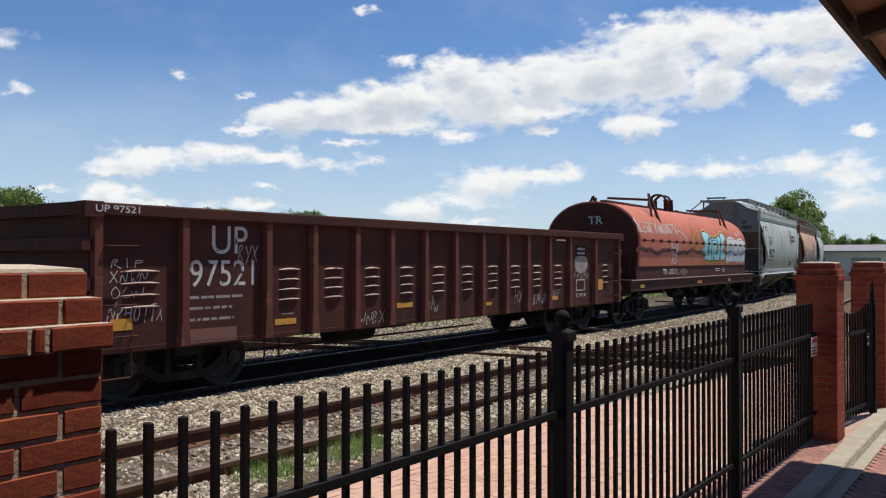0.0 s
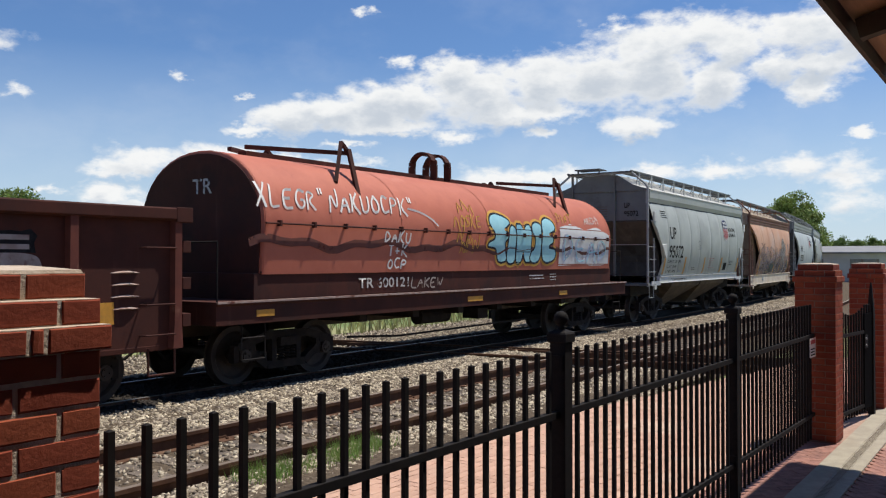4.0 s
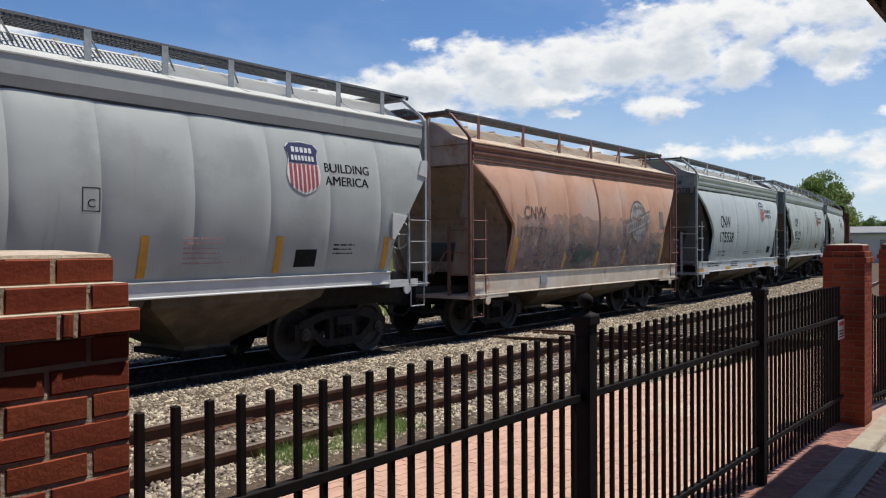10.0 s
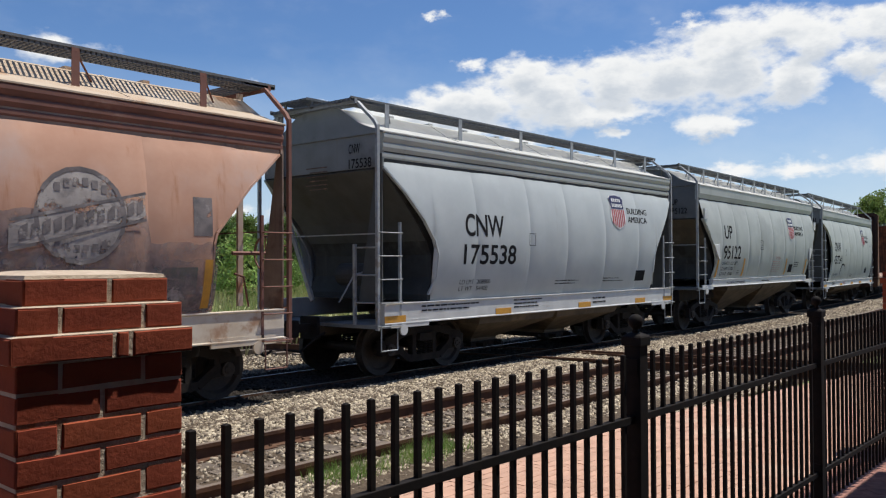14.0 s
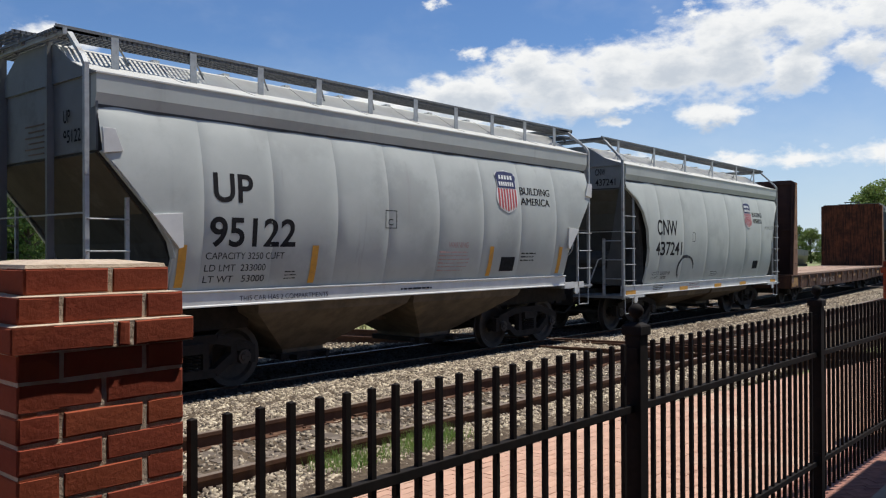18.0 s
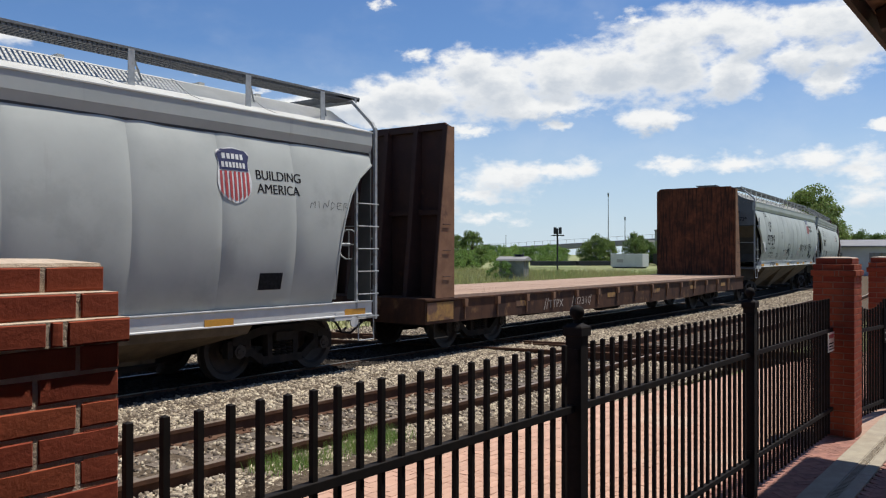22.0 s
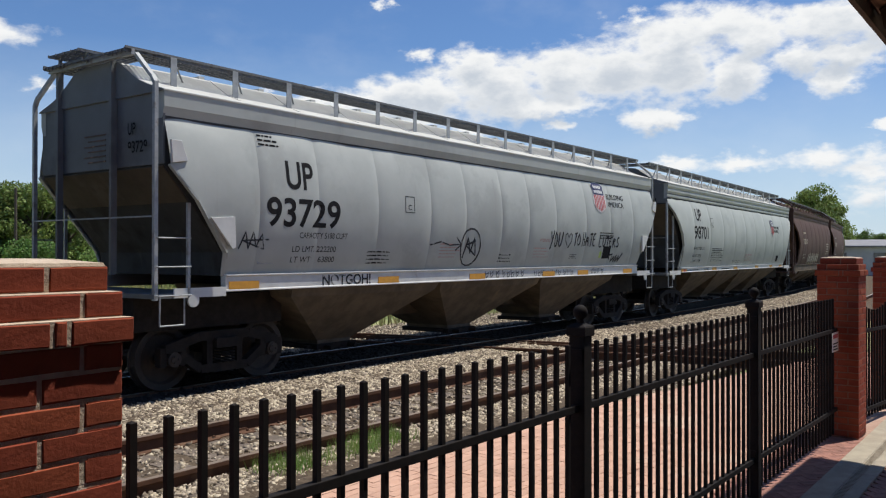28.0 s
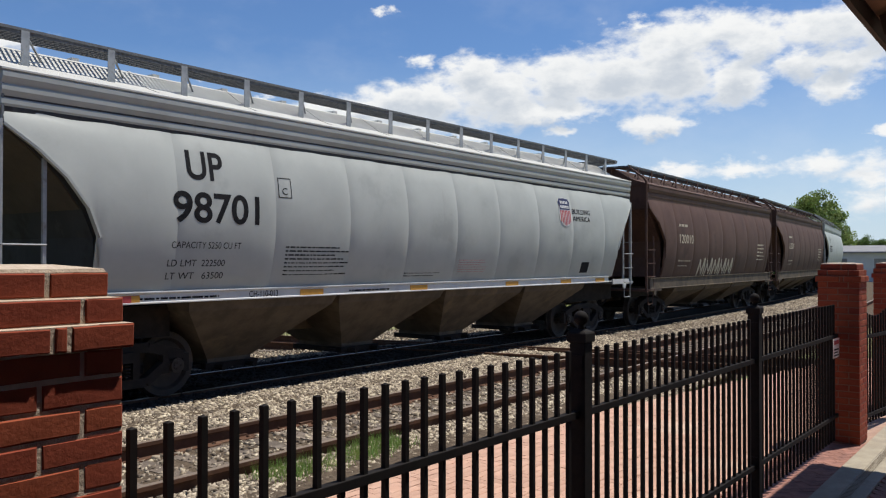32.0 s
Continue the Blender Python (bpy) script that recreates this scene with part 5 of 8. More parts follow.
def gondola(u0, u1):
    L, HW = u1 - u0, 1.57
    w = Wagon("gondola", "dark oxide-red steel gondola wagon with ribbed sides and chalk-white lettering", "gondola wagon", u0, u1, (1.75, L - 1.75), "wagons of the freight train")
    zt, zb = 2.64, 0.78
    for side in (-1, 1):
        pan = Shape().box(0.05, L - 0.05, min(side * (HW - 0.12), side * (HW - 0.1)), max(side * (HW - 0.12), side * (HW - 0.1)), zb, zt - 0.1)
        w.add("side_sheet", pan, "oxide_red")
        tc = Shape().along_x([(side * y, z) for y, z in ((HW - 0.16, zt), (HW + 0.01, zt), (HW + 0.02, zt - 0.02), (HW + 0.02, zt - 0.15), (HW - 0.02, zt - 0.17), (HW - 0.16, zt - 0.17))], -0.02, L + 0.02)
        w.add("top_chord", tc, "oxide_red", bevel=0.006)
        bc = Shape().along_x([(side * y, z) for y, z in ((HW - 0.2, zb - 0.05), (HW - 0.1, zb - 0.05), (HW - 0.096, zb + 0.02), (HW - 0.12, zb + 0.03))], 0, L)
        w.add("bottom_chord", bc, "oxide_red", bevel=0.006)
        for x in (0.09, 1.39, 2.91, 3.9, 4.93, 5.88, 6.91, 7.92, 8.93, 9.89, 10.84, 11.88, 12.95, 14.41, L - 0.09):
            p = Shape().loft([[(x + a * k, side * y, z) for a, y in ((-1, HW - 0.11), (-0.75, HW - 0.005), (0.75, HW - 0.005), (1, HW - 0.11))] for z, k in ((zb - 0.03, 0.105), (zb + 0.06, 0.1), (zb + 0.34, 0.075), (zt - 0.16, 0.072))])
            w.add("side_post", p, "lit_post_red")
        if side < 0:
            edges = (0.09, 1.39, 2.91, 3.9, 4.93, 5.88, 6.91, 7.92, 8.93, 9.89, 10.84, 11.88, 12.95, 14.41, L - 0.09)
            for i, (a, b) in enumerate(zip(edges, edges[1:])):
                if i in (1, 12):
                    continue
                xm = a + (b - a) * 0.5
                hl = (0.24 if k_wide(i) else 0.21) if i else 0.3
                for k in range(4):
                    z = 1.30 + k * 0.155
                    lou = Shape().loft([[(xm + s * hl, -(HW - 0.10), z), (xm + s * hl * 0.9, -(HW - 0.10) - d, z + 0.004 + 0.014 * (1 - abs(s))), (xm + s * hl * 0.97, -(HW - 0.10), z + 0.012 + 0.03 * (1 - abs(s)))] for s, d in ((-1, 0.003), (-0.75, 0.026), (-0.3, 0.042), (0.3, 0.042), (0.75, 0.026), (1, 0.003))])
                    w.add("stamped_louver", lou, "lit_worn_edge")
    for e in (0, L):
        d = -1 if e == 0 else 1
        en = Shape().box(min(e, e - d * 0.04), max(e, e - d * 0.04), -HW + 0.1, HW - 0.1, 0.9, zt - 0.02)
        w.add("end_sheet", en, "oxide_red")
        eb = Shape()
        for z, h in ((zt - 0.08, 0.17), (2.12, 0.16), (1.62, 0.16), (1.12, 0.18)):
            eb.box(min(e, e + d * 0.13), max(e, e + d * 0.13), -HW + 0.03, HW - 0.03, z - h / 2, z + h / 2)
        w.add("end_ribs", eb, "oxide_red", bevel=0.006)
        w.add("corner_cap", Shape().box(e - 0.12 if d < 0 else e - 0.14, e + 0.14 if d < 0 else e + 0.12, -HW - 0.024, -HW + 0.2, zt - 0.19, zt + 0.012), "oxide_red", bevel=0.008)
        gr = Shape()
        for z in (2.1, 1.35, 0.95):
            x0 = e - d * 0.16
            gr.pipe([(x0, -HW + 0.1, z), (x0, -HW - 0.03, z), (x0 - d * 0.46, -HW - 0.03, z), (x0 - d * 0.46, -HW + 0.1, z)], 0.012, 6)
        gr.pipe([(e - d * 0.14, -HW + 0.02, zb), (e - d * 0.14, -HW + 0.02, 0.42), (e - d * 0.55, -HW + 0.02, 0.42), (e - d * 0.55, -HW + 0.02, zb)], 0.016, 6)
        w.add("grab_irons", gr, "oxide_red")
    w.add("floor", Shape().box(0.05, L - 0.05, -HW + 0.13, HW - 0.13, 1.02, 1.08), "oxide_red")
    for k in range(9):
        x = 3.2 + (L - 6.4) * k / 8
        w.add("cross_bearer", Shape().box(x - 0.08, x + 0.08, -HW + 0.14, HW - 0.14, 0.82, 1.02), "grime")
    w.under(-0.2, L + 0.2, 0.95)
    cyl = Shape().cyl((5.2, -0.6, 0.62), (6.3, -0.6, 0.62), 0.2, 16).pipe([(3.0, -0.9, 0.5), (9.5, -0.9, 0.5)], 0.02, 6).bar((6.3, -0.6, 0.62), (7.6, -0.5, 0.6), 0.05)
    st = Shape().pipe([(2.95, -1.4, 0.76), (2.95, -1.4, 0.40), (3.25, -1.4, 0.40), (3.25, -1.4, 0.76)], 0.016, 6)
    w.add("brake_rigging", cyl, "truck_black")
    w.add("step", st, "truck_black")
    y = -HW + 0.0988
    w.text("UP", 1.90, 2.55, 2.01, 2.41, "letter_white", y, 0.0)
    w.text("97521", 1.52, 2.68, 1.55, 1.92, "letter_white", y, 0.0)
    w.bars(1.52, 2.6, 1.35, 1.45, 1, "faded_white", y, 3)
    w.bars(1.52, 2.4, 1.2, 1.3, 1, "faded_white", y, 4)
    w.bars(1.52, 2.4, 1.04, 1.14, 1, "faded_white", y, 5)
    w.bars(3.25, 3.5, 1.06, 1.11, 1, "faded_white", y, 5)
    w.text("UP 97521", 0.02, 0.02 + 0.62, zt - 0.12, zt - 0.03, "letter_white", -HW - 0.03, 0.01)
    for xa, xb, za, zb2 in ((0.3, 0.62, 1.02, 1.17), (3.1, 3.55, 0.92, 1.01), (6.1, 6.57, 1.04, 1.13), (9.0, 9.35, 0.95, 1.02), (14.7, 15.0, 1.12, 1.4), (12.1, 12.4, 0.95, 1.05)):
        w.add("reflector", Shape().box(xa, xb, y - 0.004, y + 0.004, za, zb2), "yellow_mark", "amber reflective strip")
    em = w.add("emblem", Shape().along_y([(13.38, 2.02), (13.4, 2.14), (13.36, 2.22), (13.44, 2.3), (13.56, 2.27), (13.68, 2.28), (13.8, 2.27), (13.92, 2.3), (14.0, 2.22), (13.96, 2.14), (13.98, 2.02)], y - 0.004, y + 0.002), "letter_black", "faded grey and black shield emblem")
    w.add("emblem_field", Shape().along_y(rounded([(13.4, 2.02), (13.3, 1.9), (13.32, 1.7), (13.52, 1.58), (13.84, 1.58), (14.04, 1.7), (14.06, 1.9), (13.96, 2.02)], 2, True), y - 0.004, y + 0.002), "faded_white", parent=em)
    w.add("emblem_bars", Shape().box(13.45, 13.9, y - 0.007, y - 0.003, 2.17, 2.23).box(13.45, 13.9, y - 0.007, y - 0.003, 2.06, 2.12), "faded_white", parent=em)
    w.add("plate_frame", frame_shape(13.4, 13.9, 1.13, 1.42, 0.025, y - 0.003), "letter_white")
    w.text("G 100-20", 13.4, 13.95, 0.98, 1.07, "letter_white", y, 0.006)
    w.bars(12.1, 12.6, 2.36, 2.44, 1, "letter_cream", -HW - 0.03, 2)
    w.add("placard", Shape().box(1.45, 2.35, y - 0.002, y + 0.004, 0.76, 0.96), "rust_band", "bare rusty placard board")
    # scrawls in white chalk paint
    for x0, x1, z0, z1, k in ((0.3, 0.8, 1.82, 1.94, "RIP"), (0.28, 0.85, 1.62, 1.76, "XNWN"), (0.28, 0.8, 1.42, 1.56, "OON"), (0.25, 1.1, 1.12, 1.32, "NKHOTTX"), (2.35, 2.75, 1.9, 2.12, "RYX"), (5.05, 5.75, 0.8, 1.0, "WNBX"), (13.25, 14.1, 1.45, 1.62, "FASHO"), (7.0, 7.4, 0.85, 1.2, "NW"), (10.3, 10.7, 0.95, 1.25, "HX"), (11.15, 11.85, 0.86, 1.14, "BNWX"), (12.08, 12.52, 1.08, 1.22, "EBD")):
        hand_tag(w, k, x0, x1, z0, z1, 0.011, "letter_white", y - 0.003, 0.15, int(x0 * 10), "chalky white scrawl")
    return w


def stroke(w, pts, width, mat, y, name="scrawl", label=""):
    """A painted line through (x, z) points on a side."""
    s = Shape()
    fine = []
    for a, b in zip(pts, pts[1:]):
        m = max(1, int(math.hypot(b[0] - a[0], b[1] - a[1]) / 0.06))
        fine += [(a[0] + (b[0] - a[0]) * k / m, a[1] + (b[1] - a[1]) * k / m) for k in range(m)]
    pts = fine + [pts[-1]]
    n = len(pts)
    lf, rt = [], []
    for i, (x, z) in enumerate(pts):
        a, b = pts[max(0, i - 1)], pts[min(n - 1, i + 1)]
        dx, dz = b[0] - a[0], b[1] - a[1]
        q = math.hypot(dx, dz) or 1
        yy = y(z) if callable(y) else (y if y is not None else -w.skin(x - w.shift, z) - 0.004)
        lf.append((x - dz / q * width / 2, yy, z + dx / q * width / 2))
        rt.append((x + dz / q * width / 2, yy, z - dx / q * width / 2))
    s.add(lf + rt, [(i, i + 1, n + i + 1, n + i) for i in range(n - 1)])
    return w.add(name, s, mat, label)


# hand-drawn letters as strokes in a unit field
HAND = {
    "A": (((0, 0), (0.4, 1), (0.8, 0)), ((0.15, 0.4), (0.75, 0.45))), "B": (((0, 0), (0.05, 1), (0.6, 0.85), (0.1, 0.55), (0.7, 0.3), (0, 0)),),
    "C": (((0.75, 0.85), (0.3, 1), (0, 0.5), (0.3, 0), (0.8, 0.15)),), "D": (((0.05, 0), (0, 1), (0.6, 0.8), (0.75, 0.4), (0.05, 0)),),
    "E": (((0.75, 1), (0, 0.95), (0.05, 0), (0.8, 0.05)), ((0, 0.5), (0.6, 0.55))), "F": (((0.8, 1), (0, 0.92), (0.08, -0.1)), ((0, 0.5), (0.6, 0.55))),
    "G": (((0.8, 0.85), (0.3, 1), (0, 0.45), (0.35, 0), (0.75, 0.15), (0.75, 0.45), (0.4, 0.42)),), "H": (((0, 1), (0.05, 0)), ((0.7, 1), (0.68, 0)), ((0, 0.5), (0.7, 0.52))),
    "I": (((0.3, 1), (0.35, 0)),), "K": (((0.05, 1), (0, 0)), ((0.75, 1), (0.05, 0.45), (0.85, -0.1))), "L": (((0.1, 1), (0, 0), (0.75, 0.05)),),
    "N": (((0, 0), (0.05, 1), (0.65, 0), (0.75, 1.1)),), "O": (((0.4, 1), (0, 0.6), (0.2, 0.05), (0.7, 0.1), (0.8, 0.6), (0.35, 1)),),
    "P": (((0.05, 0), (0, 1), (0.7, 0.85), (0.6, 0.5), (0.05, 0.45)),), "R": (((0.05, 0), (0, 1), (0.7, 0.8), (0.1, 0.5), (0.8, 0)),),
    "S": (((0.75, 0.9), (0.2, 1), (0.1, 0.6), (0.7, 0.4), (0.6, 0.05), (0, 0.1)),), "T": (((0, 0.95), (0.85, 1)), ((0.45, 1), (0.4, -0.05))),
    "U": (((0, 1), (0.05, 0.2), (0.35, 0), (0.7, 0.2), (0.75, 1)),), "Y": (((0, 1), (0.35, 0.5)), ((0.8, 1.05), (0.2, -0.15))), "W": (((0, 1), (0.2, 0), (0.4, 0.7), (0.6, 0), (0.85, 1)),),
    "X": (((0, 1), (0.75, 0)), ((0.7, 1), (0, 0))), "'": (((0.1, 1.1), (0.15, 0.8)), ((0.35, 1.1), (0.4, 0.8))), "+": (((0.35, 0.8), (0.35, 0.2)), ((0.05, 0.5), (0.7, 0.5))), "M": (((0, 0), (0.1, 1), (0.4, 0.4), (0.7, 1), (0.8, 0)),),
}


def rounded(pts, times=2, closed=False):
    """Cuts the corners of a line or an outline."""
    for _ in range(times):
        out = [] if closed else [pts[0]]
        pairs = list(zip(pts, pts[1:] + (pts[:1] if closed else [])))
        for (xa, za), (xb, zb) in pairs:
            out += [(xa * 0.75 + xb * 0.25, za * 0.75 + zb * 0.25), (xa * 0.25 + xb * 0.75, za * 0.25 + zb * 0.75)]
        pts = out if closed else out + [pts[-1]]
    return pts


def grown(pts, by):
    """An outline pushed outwards."""
    area = sum(xa * zb - xb * za for (xa, za), (xb, zb) in zip(pts, pts[1:] + pts[:1]))
    k = by if area > 0 else -by
    out = []
    for i, (x, z) in enumerate(pts):
        (xa, za), (xb, zb) = pts[i - 2], pts[(i + 2) % len(pts)]
        dx, dz = xb - xa, zb - za
        q = math.hypot(dx, dz) or 1
        out.append((x + dz / q * k, z - dx / q * k))
    return out


def hand_tag(w, words, x0, x1, z0, z1, width, mat, y=None, lean=0.15, seed=1, label=""):
    """Sprayed handwriting: one mesh of thin strokes per letter."""
    r = random.Random(seed)
    cell = (x1 - x0) / len(words)
    for i, ch in enumerate(words):
        lines = HAND.get(ch)
        if not lines:
            continue
        up, grow = r.uniform(-0.06, 0.06), r.uniform(0.88, 1.15)
        for line in lines:
            pts = []
            for u, v in line:
                v2 = up + v * grow
                pts.append((x0 + cell * (i + 0.06 + u * 0.98) + lean * v2 * (z1 - z0) + r.uniform(-0.012, 0.012), z0 + v2 * (z1 - z0) + r.uniform(-0.012, 0.012)))
            if len(pts) > 2:
                pts = rounded(pts, 2)
            stroke(w, pts, width * r.uniform(0.85, 1.2), mat, y, "tag", label)


def coat(w, name, x0, x1, z0, top, mat, label, lift):
    """A coat of old paint from z0 up to a ragged edge top(x), laid on the near side."""
    s = Shape()
    n, m = int((x1 - x0) / 0.06), 16
    xs = [x0 + (x1 - x0) * i / n for i in range(n + 1)]
    s.grid(lambda u, v: (xs[round(u * n)], -w.skin(xs[round(u * n)] - w.shift, z0 + (top(xs[round(u * n)]) - z0) * v) - lift, z0 + (top(xs[round(u * n)]) - z0) * v), n, m)
    return w.add(name, s, mat, label)


def coil_car(u0, u1):
    """Steel coil wagon under a long round-topped hood."""
    L, HW = u1 - u0, 1.53
    w = Wagon("coil_wagon", "coil steel wagon with a faded red rounded hood covered in graffiti", "coil wagon", u0, u1, (1.9, L - 1.9), "wagons of the freight train")
    h0, h1 = 0.95, L - 0.8
    deck = Shape().along_x([(-1.6, 1.0), (1.6, 1.0), (1.6, 1.28), (1.63, 1.3), (1.63, 1.34), (-1.63, 1.34), (-1.63, 1.3), (-1.6, 1.28)], 0.0, L)
    w.add("deck_sill", deck, "oxide_red", bevel=0.006)
    w.add("trough", Shape().box(h0 - 0.12, h1 + 0.12, -1.45, 1.45, 1.34, 1.74), "oxide_red", bevel=0.01)
    w.add("sill_lip", Shape().box(0.0, L, -1.645, -1.6, 1.315, 1.345).box(0, L, 1.6, 1.645, 1.315, 1.345), "lit_worn_edge", "scuffed pale sill lip")
    arch = [(-HW * 0.965, 1.72), (-HW, 2.5)] + [(-HW * math.cos(a) ** 0.9 if a < 1.5707 else 0.0, 2.5 + 1.2 * math.sin(a)) for a in [math.pi / 2 * k / 10 for k in range(1, 11)]]
    arch = arch + [(-y, z) for y, z in reversed(arch[:-1])]
    hood = Shape()
    xs = [h0, h0 + 0.02, h1 - 0.02, h1]
    hood.loft([[(x, y * k, 1.72 + (z - 1.72) * k) for y, z in arch] for x, k in zip(xs, (0.985, 1.0, 1.0, 0.985))])
    ho = w.add("hood", hood, "hood_red", smooth=True)
    ho.data.set_sharp_from_angle(angle=radians(40))
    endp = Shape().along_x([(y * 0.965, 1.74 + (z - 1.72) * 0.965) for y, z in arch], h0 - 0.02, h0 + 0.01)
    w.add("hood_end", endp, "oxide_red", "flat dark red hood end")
    # seam bands, hold-down rod with lugs
    for x in (h0 + 0.06, h0 + 3.4, h0 + 6.45, h0 + 9.6, h1 - 0.06):
        sb = Shape().loft([[(x + d, y * 1.004, 1.72 + (z - 1.72) * 1.004) for y, z in arch] for d in (-0.02, 0.02)], True, False)
        w.add("hood_seam", sb, "hood_red")
    rod = Shape().pipe([(h0, -HW - 0.05, 2.5), (h1, -HW - 0.05, 2.5)], 0.014, 6)
    for k in range(17):
        x = h0 + 0.3 + (h1 - h0 - 0.6) * k / 16
        rod.box(x - 0.02, x + 0.02, -HW - 0.07, -HW + 0.01, 2.46, 2.55)
    w.add("hold_down_rod", rod, "oxide_red")
    w.add("hood_skirt", Shape().box(h0, h1, -HW * 0.95 - 0.02, HW * 0.95 + 0.02, 1.72, 1.77), "oxide_red")
    # ridge beam, lifting loops, end brackets
    w.add("ridge_beam", Shape().box(h0 + 0.9, h1 - 0.9, -0.1, 0.1, 3.68, 3.8), "oxide_red", bevel=0.006)
    xm = (h0 + h1) / 2
    for dx in (-0.26, 0.26):
        lp = Shape()
        pts = [(xm + dx, -0.3, 3.7)] + [(xm + dx, -0.3 * math.cos(a), 4.02 + 0.28 * math.sin(a)) for a in [math.pi * k / 10 for k in range(11)]] + [(xm + dx, 0.3, 3.7)]
        for a, b in zip(pts, pts[1:]):
            lp.bar(a, b, 0.17, 0.05)
        w.add("lifting_loop", lp, "oxide_red")
    w.add("loop_tie", Shape().bar((xm - 0.26, 0, 4.28), (xm + 0.26, 0, 4.28), 0.12, 0.05), "oxide_red")
    for x in (h0 + 2.3, h1 - 2.3):
        tb = Shape()
        for q in (-1, 1):
            tb.bar((x + 0.1, q * 1.32, 3.06), (x + 0.22, q * 0.98, 3.92), 0.07)
            tb.bar((x - 0.35, q * 1.2, 3.28), (x + 0.05, q * 0.95, 4.04), 0.06)
            tb.bar((x + 0.27, q * 0.95, 3.86), (x - 1.5, q * 0.2, 3.84), 0.07)
            tb.bar((x + 0.05, q * 0.95, 4.04), (x + 0.24, q * 0.95, 3.88), 0.06)
        w.add("stacking_bracket", tb, "oxide_red")
    for k in range(6):
        x = 3.4 + (L - 6.8) * k / 5
        w.add("cross_bearer", Shape().box(x - 0.1, x + 0.1, -1.4, 1.4, 0.86, 1.0), "truck_black")
    w.add("brake_gear", Shape().cyl((5.6, -0.9, 0.8), (6.6, -0.9, 0.8), 0.15, 14).pipe([(3.2, -1.2, 0.6), (4.6, -1.25, 0.52), (9.5, -1.2, 0.56)], 0.022, 6).box(7.4, 7.8, -1.2, -0.8, 0.68, 0.9), "truck_black")
    w.under(-0.1, L + 0.1, 1.0)
    for e, d in ((0, 1), (L, -1)):
        la = Shape()
        for z in (0.48, 0.8):
            la.pipe([(e + d * 0.45, -1.62, 1.0), (e + d * 0.45, -1.62, z), (e + d * 0.9, -1.62, z), (e + d * 0.9, -1.62, 1.0)], 0.014, 6)
        la.pipe([(e + d * 0.1, -1.5, 1.34), (e + d * 0.1, -1.5, 2.2), (e + d * 0.1, -0.9, 2.2)], 0.014, 6)
        w.add("end_steps", la, "truck_black")
    # pressed graffiti band and letters lie a little proud of the hood
    def skin(z):
        if z <= 2.5:
            return -HW * (1 - 0.035 * (2.5 - z) / 0.78) - 0.006
        q = min(0.999, (z - 2.5) / 1.2)
        a = math.asin(q)
        return -HW * math.cos(a) ** 0.9 - 0.008
    def fill(name, pts, mat, label="", lift=0.0):
        """A painted patch that follows the round of the hood; pts are (x, z) outlines cut into slices."""
        s = Shape()
        zs = sorted({z for _, z in pts})
        z0, z1 = zs[0], zs[-1]
        n = 46
        rows = []
        for k in range(n + 1):
            z = z0 + (z1 - z0) * (k / n * 0.998 + 0.001)
            hits = []
            for (xa, za), (xb, zb) in zip(pts, pts[1:] + pts[:1]):
                if (za - z) * (zb - z) < 0:
                    hits.append(xa + (xb - xa) * (z - za) / (zb - za))
            hits.sort()
            rows.append((z, hits))
        for (za, ha), (zb, hb) in zip(rows, rows[1:]):
            if len(ha) == len(hb):
                for i in range(0, len(ha) - 1, 2):
                    s.add([(ha[i], skin(za) - lift, za), (ha[i + 1], skin(za) - lift, za), (hb[i + 1], skin(zb) - lift, zb), (hb[i], skin(zb) - lift, zb)], [(0, 1, 2, 3)])
        return w.add(name, s, mat, label)
    g = 0.62
    # blue piece with a dark and a yellow outline
    xa, xb = g + 6.55, g + 9.8
    # five fat bubble letters, each an outline in a unit field
    glyphs = (
        ((.03, .82), (.06, .95), (.14, .99), (.24, .93), (.31, .84), (.25, .75), (.2, .69), (.27, .61), (.27, .51), (.22, .45), (.24, .2), (.26, .06), (.15, .03), (.13, .2), (.11, .34), (.0, .33), (.03, .43), (.10, .46), (.10, .62), (.06, .7)),
        ((.29, .74), (.35, .78), (.38, .6), (.37, .3), (.375, .03), (.28, .0), (.26, .15), (.28, .45)),
        ((.38, .8), (.44, .83), (.49, .66), (.52, .79), (.58, .82), (.6, .6), (.59, .3), (.61, .05), (.52, .02), (.49, .31), (.46, .02), (.395, .0), (.39, .25), (.395, .5)),
        ((.61, .8), (.68, .88), (.755, .83), (.74, .7), (.75, .4), (.74, .1), (.66, .01), (.585, .08), (.61, .25), (.66, .3), (.67, .55), (.62, .65)),
        ((.77, .88), (.84, .99), (.92, .96), (.97, .85), (.96, .72), (.88, .69), (.86, .61), (.93, .58), (.94, .46), (.87, .41), (.87, .31), (.95, .33), (.99, .25), (.97, .1), (.88, .03), (.79, .05), (.765, .3), (.77, .6)),
    )
    forms = [rounded([(xa + 0.1 + u * (xb - xa - 0.1), 1.86 + v * 1.1) for u, v in glyph], 2, True) for glyph in glyphs]
    for form in forms:
        fill("graffiti_halo", grown(form, 0.1), "spray_yellow", "", 0.002)
    for k, form in enumerate(forms):
        fill("graffiti_outline", grown(form, 0.045), "outline_black", "", 0.004 + 0.001 * k)
        fill("graffiti_letter", form, "spray_blue", "", 0.0045 + 0.001 * k)
    on_hood = lambda z: skin(z) - 0.004
    hand_tag(w, "OSKE", xa - 0.95, xa - 0.15, 2.62, 2.86, 0.026, "spray_yellow", on_hood, 0.2, 3)
